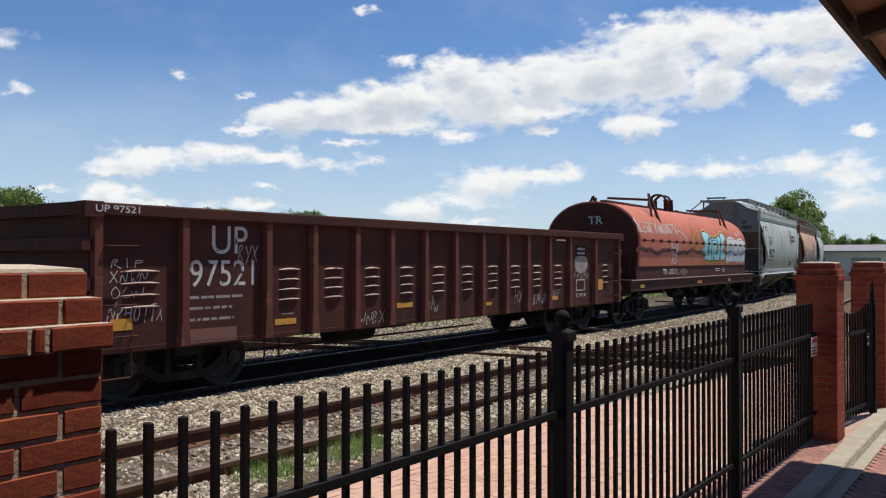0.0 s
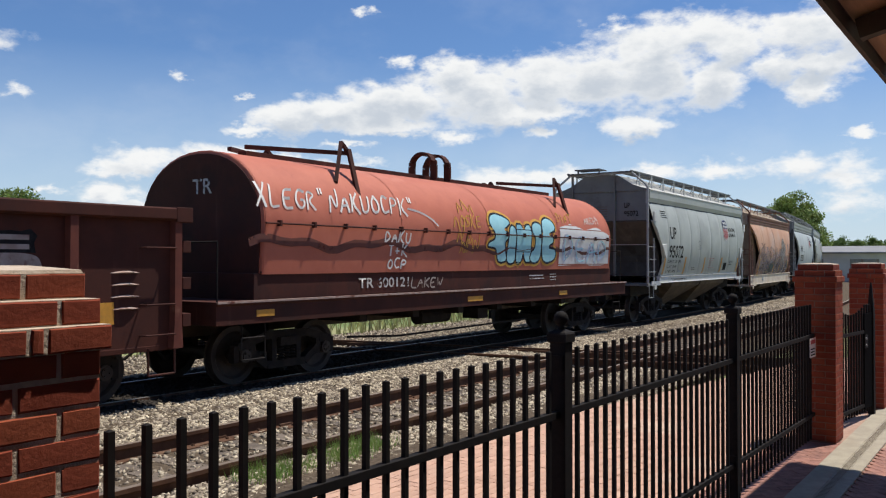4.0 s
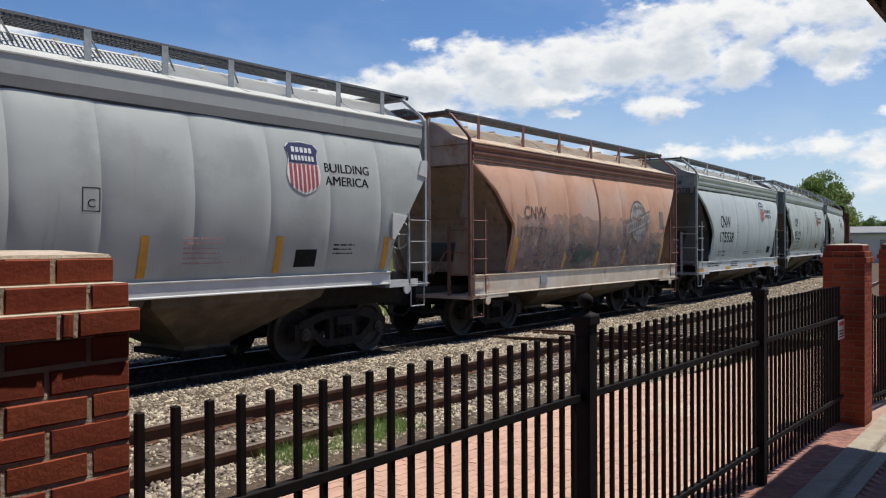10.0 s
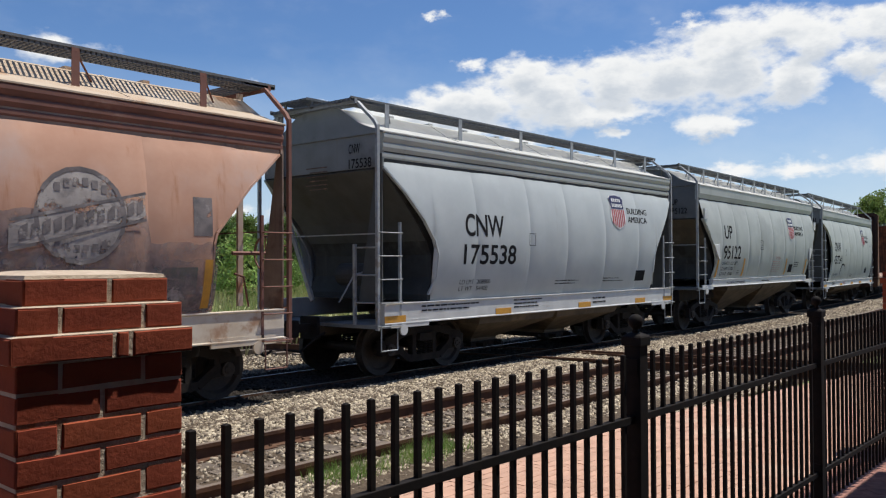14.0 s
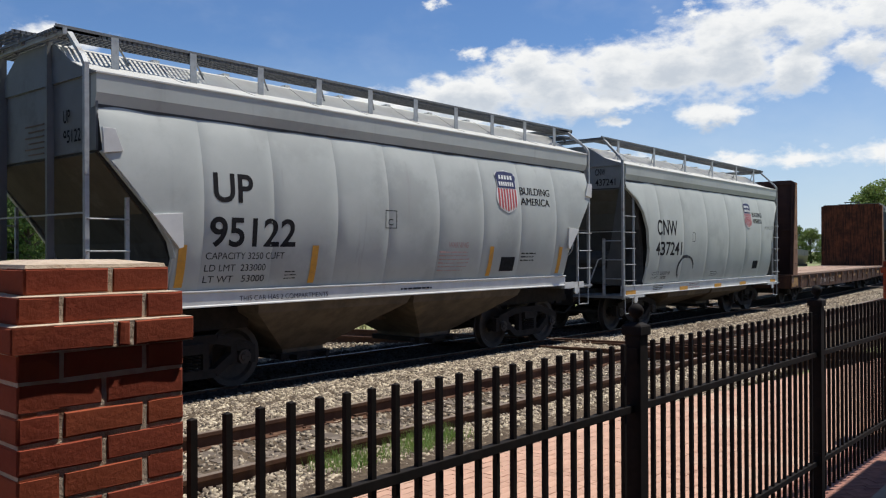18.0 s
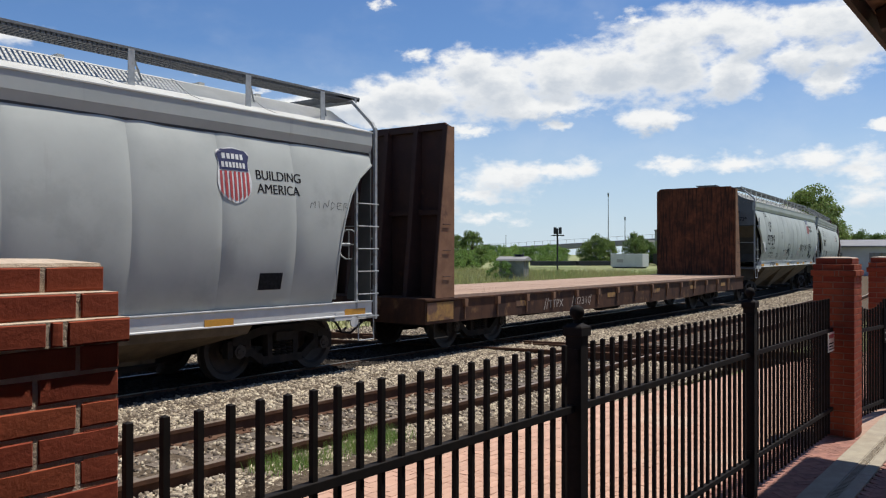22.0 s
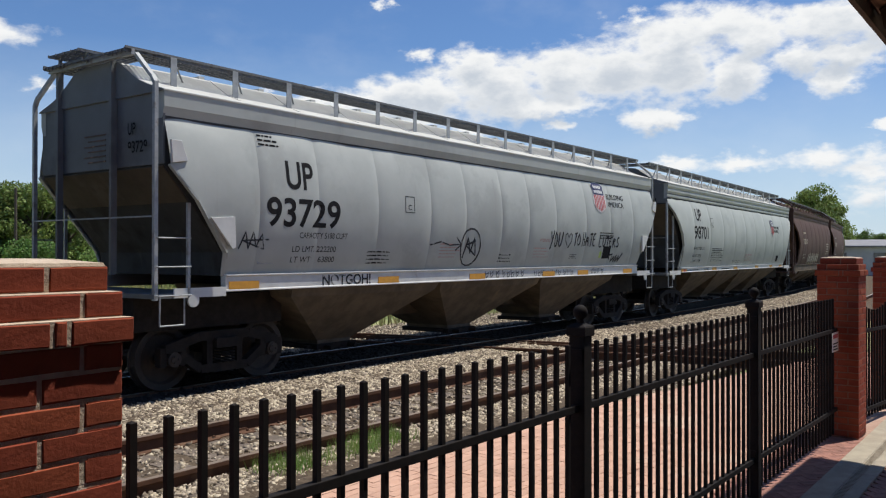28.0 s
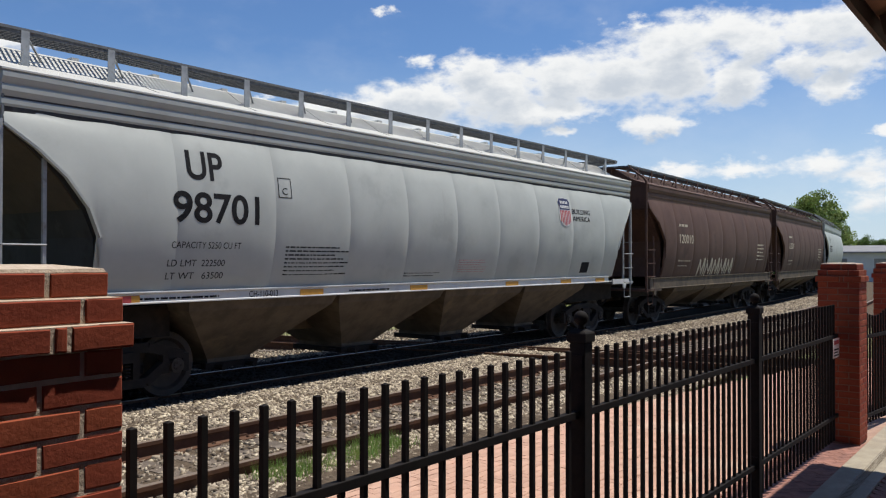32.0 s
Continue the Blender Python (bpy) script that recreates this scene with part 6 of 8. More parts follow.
    stroke(w, [(xa - 0.9, 2.9), (xa - 0.82, 3.12), (xa - 0.72, 2.95), (xa - 0.6, 3.2), (xa - 0.5, 2.95), (xa - 0.36, 3.1), (xa - 0.34, 2.9)], 0.026, "spray_yellow", on_hood, "tag", "yellow crown tag")
    hand_tag(w, "AMN", xa - 0.95, xa - 0.2, 2.1, 2.42, 0.022, "spray_yellow", on_hood, 0.1, 4)
    hand_tag(w, "DINT", g + 9.95, g + 10.75, 2.88, 3.1, 0.026, "spray_yellow", on_hood, 0.2, 5)
    # white piece beside it
    wb = [(g + 9.95, 1.8), (g + 9.98, 2.75), (g + 10.6, 2.85), (g + 11.4, 2.72), (g + 12.1, 2.82), (g + 12.85, 2.62), (g + 12.85, 1.85), (g + 12.2, 1.78), (g + 11.2, 1.84)]
    fill("graffiti_white", wb, "spray_white", "white block-letter graffiti", 0.002)
    hand_tag(w, "DEAD", g + 10.1, g + 12.75, 1.92, 2.5, 0.12, "spray_lilac", lambda z: skin(z) - 0.006, 0.05, 6)
    hand_tag(w, "DEAD", g + 10.16, g + 12.8, 1.9, 2.52, 0.03, "spray_blue", lambda z: skin(z) - 0.008, 0.05, 6)
    hand_tag(w, "ARCHY", g + 11.45, g + 12.4, 2.88, 3.08, 0.026, "tag_white", on_hood, 0.2, 7)
    hand_tag(w, "XLEGR'NAKUOCPK'", g + 0.2, g + 4.2, 2.76, 3.1, 0.04, "tag_white", on_hood, 0.25, 8, "white sprayed handwriting")
    stroke(w, rounded([(g + 3.95, 2.9), (g + 4.3, 2.86), (g + 4.65, 2.74), (g + 4.85, 2.6)], 2), 0.035, "tag_white", on_hood, "tag")
    for words, z0, x0, x1 in (("DAKU", 2.26, 3.2, 4.0), ("T+K", 2.03, 3.3, 3.9), ("OCP", 1.78, 3.3, 3.9)):
        hand_tag(w, words, g + x0, g + x1, z0, z0 + 0.19, 0.034, "tag_white", lambda z: skin(z) - 0.004, 0.1, int(z0 * 50))
    # yellow squiggles, then a long dark wavy band
    for sx in (5.4, 5.5):
        stroke(w, [(g + sx + 0.5 * a, 2.6 + 0.22 * math.sin(a * 9) - 0.3 * (sx > 5.45)) for a in [k / 12 for k in range(13)]], 0.03, "spray_yellow", lambda z: skin(z) - 0.004, "tag")
    band = [(g + 0.05 + (h1 - g - 0.1) * k / 60, 2.2 + 0.06 * math.sin(k * 0.55) + 0.04 * math.sin(k * 1.3)) for k in range(61)]
    stroke(w, band, 0.13, "stripe_dark", lambda z: skin(z) - 0.003, "old_patch", "dark wavy stripe along the hood")
    w.text("TR 600121", 3.2, 4.62, 1.45, 1.63, "letter_white", -1.46, 0.012)
    hand_tag(w, "LAKEW", 4.68, 5.7, 1.42, 1.62, 0.028, "letter_pale", -1.457, 0.2, 9)
    for xa2, xb2 in ((0.75, 1.1), (6.4, 6.95), (10.4, 10.8)):
        w.add("reflector", Shape().box(xa2, xb2, -1.612, -1.6, 1.1, 1.2), "yellow_mark", "amber reflective strip")
    w.bars(9.2, 9.9, 1.48, 1.62, 2, "letter_white", -1.456, 4)
    w.bars(10.2, 10.6, 1.44, 1.64, 3, "letter_white", -1.456, 6)
    # initials on the hood's end
    me = letters("TR", 0.48, 0.24, 0.01, "letter_white")
    ob = new("lettering", me)
    ob.parent = w.ob
    ob.matrix_basis = Matrix.Translation((h0 - 0.03 - w.mid, 0.1, 3.0)) @ Euler((radians(90), 0, radians(-90))).to_matrix().to_4x4()
    return w


def flat_car(u0, u1):
    """Long bulkhead flat wagon with a plank deck."""
    L, HW = u1 - u0, 1.55
    w = Wagon("bulkhead_flat", "rusty bulkhead flat wagon with an empty plank deck", "flat wagon", u0, u1, (2.6, L - 2.6), "wagons of the freight train")
    zt = 1.10
    for side in (-1, 1):
        s = Shape()
        xs = [(0.0, 0.62), (2.6, 0.62), (4.4, 0.60), (6.0, 0.55), (L - 6.0, 0.55), (L - 4.4, 0.60), (L - 2.6, 0.62), (L, 0.62)]
        for y0, y1 in ((HW - 0.03, HW),):
            s.loft([[(x, side * y0, z), (x, side * y1, z), (x, side * y1, zt - 0.02), (x, side * y0, zt - 0.02)] for x, z in xs])
        w.add("side_sill", s, "deck_sill")
        fl = Shape().box(0, L, min(side * (HW - 0.12), side * (HW + 0.03)), max(side * (HW - 0.12), side * (HW + 0.03)), zt - 0.05, zt - 0.015)
        w.add("sill_flange", fl, "deck_sill", bevel=0.004)
        k = 0
        x = 1.3
        while x < L - 0.8:
            pk = Shape().loft([[(x + a * q, side * y, z) for a, y in ((-1, HW), (-0.8, HW + 0.06), (0.8, HW + 0.06), (1, HW))] for z, q in ((zt - 0.2, 0.06), (zt - 0.05, 0.075))])
            pk.box(x - 0.012, x + 0.012, min(side * HW, side * (HW + 0.025)), max(side * HW, side * (HW + 0.025)), 0.66, zt - 0.2)
            w.add("stake_pocket", pk, "rust_edge")
            x += 1.22
    n = 84
    plank = Shape().box(-0.1045, 0.1045, -HW + 0.02, HW - 0.02, -0.03, 0.03)
    me = plank.mesh("deck_plank", "deck_wood")
    r = random.Random(3)
    x0, x1 = 0.95, L - 0.95
    for k in range(n):
        x = x0 + (x1 - x0) * (k + 0.5) / n
        part("deck_plank", me, "", w.ob, at=Matrix.Translation((x - w.mid, 0, zt + 0.012 + r.uniform(-0.002, 0.002))) @ Matrix.Diagonal(((x1 - x0) / n / 0.2115, 1, 1, 1)))
    for e, d in ((0, 1), (L, -1)):
        w.add("end_platform", Shape().box(min(e, e + d * 0.95), max(e, e + d * 0.95), -HW, HW, zt - 0.08, zt), "deck_sill")
        w.add("end_sill", Shape().box(min(e, e + d * 0.05), max(e, e + d * 0.05), -HW, HW, 0.62, zt - 0.08), "deck_sill")
        # inner sheet, outer ribs, near-side gussets
        xi = e + d * 0.95
        sh = Shape()
        top = [(-HW + 0.03, zt), (-HW + 0.03, 4.38), (-HW + 0.2, 4.5), (HW - 0.2, 4.5), (HW - 0.03, 4.38), (HW - 0.03, zt)]
        sh.along_x(top, min(xi, xi - d * 0.05), max(xi, xi - d * 0.05))
        w.add("bulkhead_sheet", sh, "bulkhead_rust", "streaked, flaking rust on the bulkhead's sheet")
        fr = Shape()
        for y in (-HW + 0.09, -0.75, 0.0, 0.75, HW - 0.09):
            for a, b in (((xi - d * 0.05, zt), (xi - d * 0.05, 4.42)),):
                fr.loft([[(xi - d * 0.05, y - 0.05, z), (xi - d * (0.05 + q), y - 0.05, z), (xi - d * (0.05 + q), y + 0.05, z), (xi - d * 0.05, y + 0.05, z)] for z, q in ((zt, 0.5), (2.2, 0.36), (4.42, 0.14))])
        for z in (2.75, 4.4):
            fr.box(min(xi - d * 0.05, xi - d * 0.16), max(xi - d * 0.05, xi - d * 0.16), -HW + 0.1, HW - 0.1, z - 0.05, z + 0.05)
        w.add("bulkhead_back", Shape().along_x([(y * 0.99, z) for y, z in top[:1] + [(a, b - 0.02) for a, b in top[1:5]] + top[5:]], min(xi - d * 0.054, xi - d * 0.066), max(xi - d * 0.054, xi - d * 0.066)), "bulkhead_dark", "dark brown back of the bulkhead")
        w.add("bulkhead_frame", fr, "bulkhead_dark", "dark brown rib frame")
        ed = Shape().loft([[(xi, -HW + 0.02, z), (xi, -HW - 0.0, z), (xi - d * q, -HW - 0.0, z), (xi - d * q, -HW + 0.02, z)] for z, q in ((zt, 0.62), (2.2, 0.5), (4.4, 0.22))])
        w.add("bulkhead_gusset", ed, "rust_edge", "orange-brown bulkhead side flange")
        hw = Shape()
        for q in range(3):
            z = 1.5 + q * 0.5
            hw.pipe([(xi - d * 0.16, -HW - 0.0, z), (xi - d * 0.16, -HW - 0.02, z), (xi - d * 0.38, -HW - 0.02, z), (xi - d * 0.38, -HW, z)], 0.008, 5)
        w.add("grab_irons", hw, "bulkhead_dark")
        st = Shape().pipe([(e + d * 0.3, -HW + 0.02, 0.64), (e + d * 0.3, -HW + 0.02, 0.34), (e + d * 0.75, -HW + 0.02, 0.34), (e + d * 0.75, -HW + 0.02, 0.64)], 0.016, 6)
        w.add("step", st, "truck_black")
    for k in range(12):
        x = 4.6 + (L - 9.2) * k / 11
        w.add("cross_bearer", Shape().box(x - 0.08, x + 0.08, -HW + 0.05, HW - 0.05, 0.72, 1.0), "truck_black")
    w.add("brake_gear", Shape().cyl((9.2, -0.7, 0.55), (10.4, -0.7, 0.55), 0.2, 14).pipe([(4.5, -0.9, 0.5), (L - 4.5, -0.9, 0.5)], 0.02, 6), "truck_black")
    w.under(-0.15, L + 0.15, 0.95, "truck_black")
    y = -HW - 0.005
    w.text("TTPX", 4.78, 5.5, 0.69, 0.87, "letter_pale", y, 0.0)
    for xa in (4.62, 4.72, 6.0, 6.98):
        stroke(w, [(xa - 0.06, 0.66), (xa + 0.04, 0.92)], 0.03, "letter_pale", y, "scrawl")
    w.text("82310", 6.11, 6.99, 0.70, 0.88, "letter_pale", y, 0.0)
    for xa in (3.3, 8.0, 11.2, 14.4, 17.6):
        w.add("reflector", Shape().box(xa, xa + 0.5, y - 0.002, y + 0.002, 0.8, 0.92), "faded_amber", "faded amber strip")
    w.add("end_placard", Shape().box(0.05, 0.9, y - 0.01, y, 0.68, 1.02), "faded_amber", "peeling yellow end patch")
    return w


STRAIGHT = ((0.02, 3.15), (0.62, 2.45), (0.88, 2.08), (0.95, 1.88), (0.93, 1.45))
ROUND = ((0.02, 3.5), (0.42, 3.1), (0.82, 2.68), (1.08, 2.34), (1.2, 2.08), (1.2, 1.7), (1.08, 1.4))


def grey_hopper(u0, u1, digits, mark, sill, cut, seams, marks, bays, label, **more):
    L = u1 - u0
    spec = dict(sill=sill, eave=4.08, band=3.68, board=4.66, trucks=more.pop("trucks", (1.55, L - 1.55)), inset=more.pop("inset", (0.9, 0.9)), cut=cut, seams=seams, bays=bays, label=label)
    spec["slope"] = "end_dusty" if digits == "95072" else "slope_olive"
    spec.update(more)
    w = hopper(u0, u1, spec)
    w.shift = more.get("shift", 0.0)
    mx0, mx1, mz0, mz1 = marks["mark"]
    w.text(mark, mx0, mx1, mz0, mz1)
    nx0, nx1, nz0, nz1 = marks["num"]
    w.text(digits, nx0, nx1, nz0, nz1)
    if "shield" in marks:
        x0, x1, z0, z1 = marks["shield"]
        shield(w, x0, x1, z0, z1)
        k = x1 - x0
        # each slogan line laid twice, a hair apart, for a heavier face
        for dx, up in ((0.0, 0.002), (0.014 * k, 0.003)):
            w.text("BUILDING", x1 + 0.18 * k + dx, x1 + 1.70 * k + dx, z0 + 0.46 * (z1 - z0), z0 + 0.64 * (z1 - z0), bold=0.0, lift=up)
            w.text("AMERICA", x1 + 0.18 * k + dx, x1 + 1.64 * k + dx, z0 + 0.2 * (z1 - z0), z0 + 0.38 * (z1 - z0), bold=0.0, lift=up)
    # end lettering
    hi = more.get("mark_z", 3.55)
    for words, z, h in ((mark, hi, 0.16), (digits, hi - 0.25, 0.16)):
        me = letters(words, 0.09 * len(words), h, 0.01, "letter_black")
        ob = new("lettering", me)
        ob.parent = w.ob
        ob.matrix_basis = Matrix.Translation((-0.015 - w.mid, -0.75, z)) @ Euler((radians(90), 0, radians(-90))).to_matrix().to_4x4()
    me = Shape()
    for q in range(6):
        me.box(-0.012 + w.shift, -0.004 + w.shift, -0.2, 0.35 - 0.1 * (q % 2), 3.6 - q * 0.075, 3.617 - q * 0.075)
    tagged(w.add("small_print", me, "letter_faint"), kind="stuff")
    return w


def strips(w, zs, xs, length=0.42, tall=False):
    for x in xs:
        if tall:
            w.patch("reflector", x, x + 0.12, zs[0], zs[1], "yellow_mark", "upright amber reflective strip", 0.008)
        else:
            w.add("reflector", Shape().box(x, x + length, -1.5705, -1.56, zs[0], zs[1]), "yellow_mark", "amber reflective strip")


def build_train():
    g = gondola(5.84, 21.84)
    coil_car(22.35, 36.75)
    # two-bay grey hopper
    a = grey_hopper(38.75, 49.93, "95072", "UP", (1.23, 1.45), STRAIGHT, (1.37, 2.51, 3.72, 4.82, 6.16, 7.48, 8.7, 9.9), dict(mark=(1.48, 2.09, 2.61, 3.0), num=(1.43, 2.85, 2.02, 2.42), shield=(7.8, 8.47, 2.70, 3.49)), 2, "pale grey two-bay covered hopper with black numbers and a shield emblem", gussets=True)
    a.text("CAPACITY 3250 CUFT", 1.42, 2.7, 1.86, 1.95, bold=0.0)
    a.text("LD LMT  233000", 1.42, 2.3, 1.70, 1.78, bold=0.0)
    a.text("LT WT   53000", 1.42, 2.3, 1.55, 1.63, bold=0.0)
    a.text("THIS CAR HAS 2 COMPARTMENTS", 2.0, 3.6, 1.29, 1.36, y=-1.5665, bold=0.0)
    a.text("C", 4.63, 4.73, 2.38, 2.48, bold=0.0)
    plate_frame(a, 4.56, 4.80, 2.33, 2.62)
    a.bars(6.0, 6.8, 1.65, 2.05, 6, "stencil_red", seed=2)
    a.bars(0.75, 1.4, 3.25, 3.5, 4, seed=3)
    a.bars(4.0, 4.5, 1.6, 1.72, 2, seed=4)
    a.bars(8.8, 9.3, 1.75, 1.95, 3, seed=4)
    a.patch("placard_board", 8.0, 8.45, 1.58, 1.85, "letter_black", "black inspection panel")
    a.add("placard_board", Shape().box(2.6, 2.95, -1.582, -1.56, 1.56, 1.72), "galv")
    strips(a, (1.5, 2.05), (1.02, 3.1, 5.35, 7.6, 10.0), tall=True)
    # rust-brown hopper
    b = hopper(51.59, 62.18, dict(sill=(0.88, 1.30), eave=3.93, band=3.52, board=4.58, trucks=(1.5, 9.1), inset=(0.0, 0.0), cut=((0.05, 3.5), (0.65, 3.0), (1.22, 2.35), (1.26, 2.2), (1.22, 1.35)), seams=(2.3, 3.7, 5.24, 6.6, 8.4), bays=2, bay_from=2.6, paint="rust_paint", end="rust_faded", brackets=(0.9, 2.7, 4.4, 6.1, 7.8, 9.6), slope="rust_end", web="rust_end", end_frame=True, roof="roof_rust", sillm="sill_cream", bandm="rust_band", grooves=3, postm="rust_band", bracketm="rust_band", label="rust-brown covered hopper with peeling faded paint and patched panels"))
    b.text("CNW", 1.65, 2.58, 2.46, 2.73, "letter_faint", bold=0.0, lift=0.0078)
    b.text("175527", 1.5, 2.66, 2.06, 2.28, "letter_faint", bold=0.0, lift=0.0078)
    b.bars(1.5, 2.9, 1.45, 1.9, 3, "letter_faint", seed=1)
    ring = [(7.55 + 0.52 * math.cos(k * 0.314), 2.5 + 0.54 * math.sin(k * 0.314)) for k in range(20)]
    eb = b.decal("round_emblem", ring, "emblem_grey", "round emblem faded to grey", 0.011, None, 12)
    b.decal("emblem_band", [(6.75, 2.12), (8.35, 2.5), (8.35, 2.78), (6.75, 2.4)], "emblem_grey", "", 0.016, eb, 8)
    stroke(b, ring + ring[:1], 0.05, "emblem_dark", lambda z: -b.skin(7.55, z) - 0.02, "emblem_ring")
    for za, zb in ((2.1, 2.48), (2.42, 2.8)):
        stroke(b, [(6.75, za), (8.35, zb)], 0.035, "emblem_dark", lambda z: -b.skin(7.55, z) - 0.022, "emblem_edge")
    for q in range(12):
        xa = 6.86 + q * 0.125
        zl = 2.18 + (xa - 6.75) * 0.2375
        b.decal("emblem_bar", [(xa, zl), (xa + 0.085, zl + 0.02), (xa + 0.085, zl + 0.19), (xa, zl + 0.17)], "emblem_dark", "", 0.02, eb, 4)
    for q in range(6):
        xa = 7.24 + q * 0.11
        b.patch("emblem_bar", xa, xa + 0.07, 2.84 - 0.012 * (q - 2.5) ** 2, 2.94 - 0.012 * (q - 2.5) ** 2, "emblem_dark", "", 0.016, eb)
        b.patch("emblem_bar", xa, xa + 0.07, 2.07 + 0.008 * (q - 2.5) ** 2, 2.16 + 0.008 * (q - 2.5) ** 2, "emblem_dark", "", 0.016, eb)
    r = random.Random(35)
    low = [(2.6 + 0.17 * q, 1.52 + 0.35 * r.random() + (0.25 if 12 < q < 26 else 0)) for q in range(41)]
    def worn_top(x):
        return 2.42 + 0.14 * noise.noise(Vector((x * 1.1, 3, 0))) + 0.12 * noise.noise(Vector((x * 4.3, 9, 0))) - (0.35 if x > 8.3 else 0)

    def peel_top(x):
        return 1.66 + 0.3 * noise.noise(Vector((x * 1.5, 1, 4))) + 0.16 * noise.noise(Vector((x * 5.0, 2, 7))) + (0.3 if 4.7 < x < 7.2 else 0)

    for k, drop in enumerate((-0.12, 0.1, 0.3, 0.52)):
        coat(b, "weathered_paint", 1.34, 9.4, 1.31, lambda x: worn_top(x + 0.7 * drop) - drop, "weathered", "thin purple-grey weathered coat over the lower half", 0.002 + 0.0012 * k)
    coat(b, "peeled_patch", 2.6, 9.35, 1.31, peel_top, "peel", "peeling paint that shows older grey coats", 0.0068)
    for x0, x1, z0, z1 in ((3.4, 4.95, 1.34, 1.95),):
        pts = [((x0 + x1) / 2 + (x1 - x0) / 2 * math.cos(k * 0.224) * r.uniform(0.6, 1.05), (z0 + z1) / 2 + (z1 - z0) / 2 * math.sin(k * 0.224) * r.uniform(0.5, 1.05)) for k in range(28)]
        b.decal("painted_patch", pts, "patch_green", "dark green remains of a painted figure", 0.008, None, 22)
    b.patch("placard_board", 9.02, 9.3, 2.3, 2.8, "emblem_dark", "narrow grey data plate")
    b.patch("placard_board", 8.4, 9.1, 1.55, 1.9, "patch_green", "dark overpainted panel")
    b.decal("rust_gash", [(5.22, 1.9), (5.28, 1.9), (5.31, 2.6), (5.29, 3.5), (5.19, 3.5), (5.25, 2.6)], "rust_band", "dark rust streak on the seam")
    strips(b, (1.36, 2.05), (1.28,), tall=True)
    strips(b, (1.36, 1.72), (3.5, 5.2, 6.75), tall=True)
    strips(b, (1.36, 2.0), (9.2,), tall=True)
    b.add("placard_board", Shape().box(2.55, 2.85, -1.582, -1.56, 1.03, 1.2), "galv")
    # grey hopper with a low sill
    c = grey_hopper(64.23, 74.78, "175538", "CNW", (0.94, 1.29), ROUND, (2.3, 4.0, 5.4, 7.0, 8.6), dict(mark=(1.92, 3.08, 2.42, 2.83), num=(1.89, 3.49, 1.91, 2.28), shield=(7.25, 7.91, 2.72, 3.50)), 2, "light grey covered hopper with a white sill and black numbers", grooves=3, band=3.6, inset=(0.0, 0.0), paint="grey_paint_blue", bay_from=2.6, brackets=(0.6, 2.6, 4.6, 6.6, 8.6, 10.2), slope="slope_grey", end="grey_end_shaded_pale", end_frame=True, braces=(1.0,), mark_z=3.78)
    c.text("LD LMT  208800", 1.85, 2.75, 1.56, 1.64, bold=0.0)
    c.text("LT WT   54400", 1.85, 2.7, 1.44, 1.52, bold=0.0)
    plate_frame(c, 3.95, 4.15, 2.28, 2.52)
    c.patch("placard_board", 8.5, 8.95, 1.5, 1.75, "letter_black", "black inspection panel")
    c.bars(5.0, 6.0, 1.48, 1.6, 2, seed=9)
    c.bars(7.0, 8.0, 1.5, 1.62, 2, seed=7)
    strips(c, (0.97, 1.08), (0.0, 3.0, 6.0, 8.6, 10.1), 0.5)
    c.bars(0.9, 2.6, 1.1, 1.25, 2, y=-1.5665, seed=5)
    c.bars(3.6, 4.6, 1.05, 1.25, 3, y=-1.5665, seed=8)
    c.bars(6.6, 7.4, 1.02, 1.2, 2, "spray_black", y=-1.5665, seed=12)
    # two-bay grey hopper, sister of the first
    d = grey_hopper(76.63, 87.80, "95122", "UP", (1.23, 1.45), STRAIGHT, (1.37, 2.5, 3.7, 4.8, 6.05, 7.3, 8.5, 9.75), dict(mark=(1.5, 2.13, 2.61, 3.0), num=(1.45, 2.88, 2.02, 2.42), shield=(7.69, 8.36, 2.70, 3.49)), 2, "mid grey two-bay covered hopper with dusty bays", gussets=True)
    d.text("CAPACITY 3250 CUFT", 1.42, 2.7, 1.86, 1.95, bold=0.0)
    d.text("LD LMT  233000", 1.42, 2.4, 1.70, 1.79, bold=0.0)
    d.text("LT WT   53000", 1.42, 2.4, 1.55, 1.64, bold=0.0)
    d.text("THIS CAR HAS 2 COMPARTMENTS", 2.0, 3.6, 1.29, 1.36, y=-1.5665, bold=0.0)
    d.bars(2.75, 3.0, 1.56, 1.7, 3, seed=21)
    plate_frame(d, 4.7, 4.96, 2.33, 2.62)
    d.text("C", 4.78, 4.88, 2.38, 2.48, bold=0.0)
    d.text("WARNING", 6.3, 6.85, 2.02, 2.12, "stencil_red", bold=0.006)
    d.bars(6.09, 6.99, 1.6, 1.98, 6, "stencil_red", seed=2)
    d.bars(8.54, 9.04, 1.75, 1.95, 3, seed=4)
    d.bars(5.2, 6.2, 1.3, 1.38, 1, y=-1.5665, seed=4)
    d.patch("placard_board", 7.89, 8.34, 1.58, 1.85, "letter_black", "black inspection panel")
    strips(d, (1.5, 2.05), (1.0, 3.2, 7.5, 9.87), tall=True)
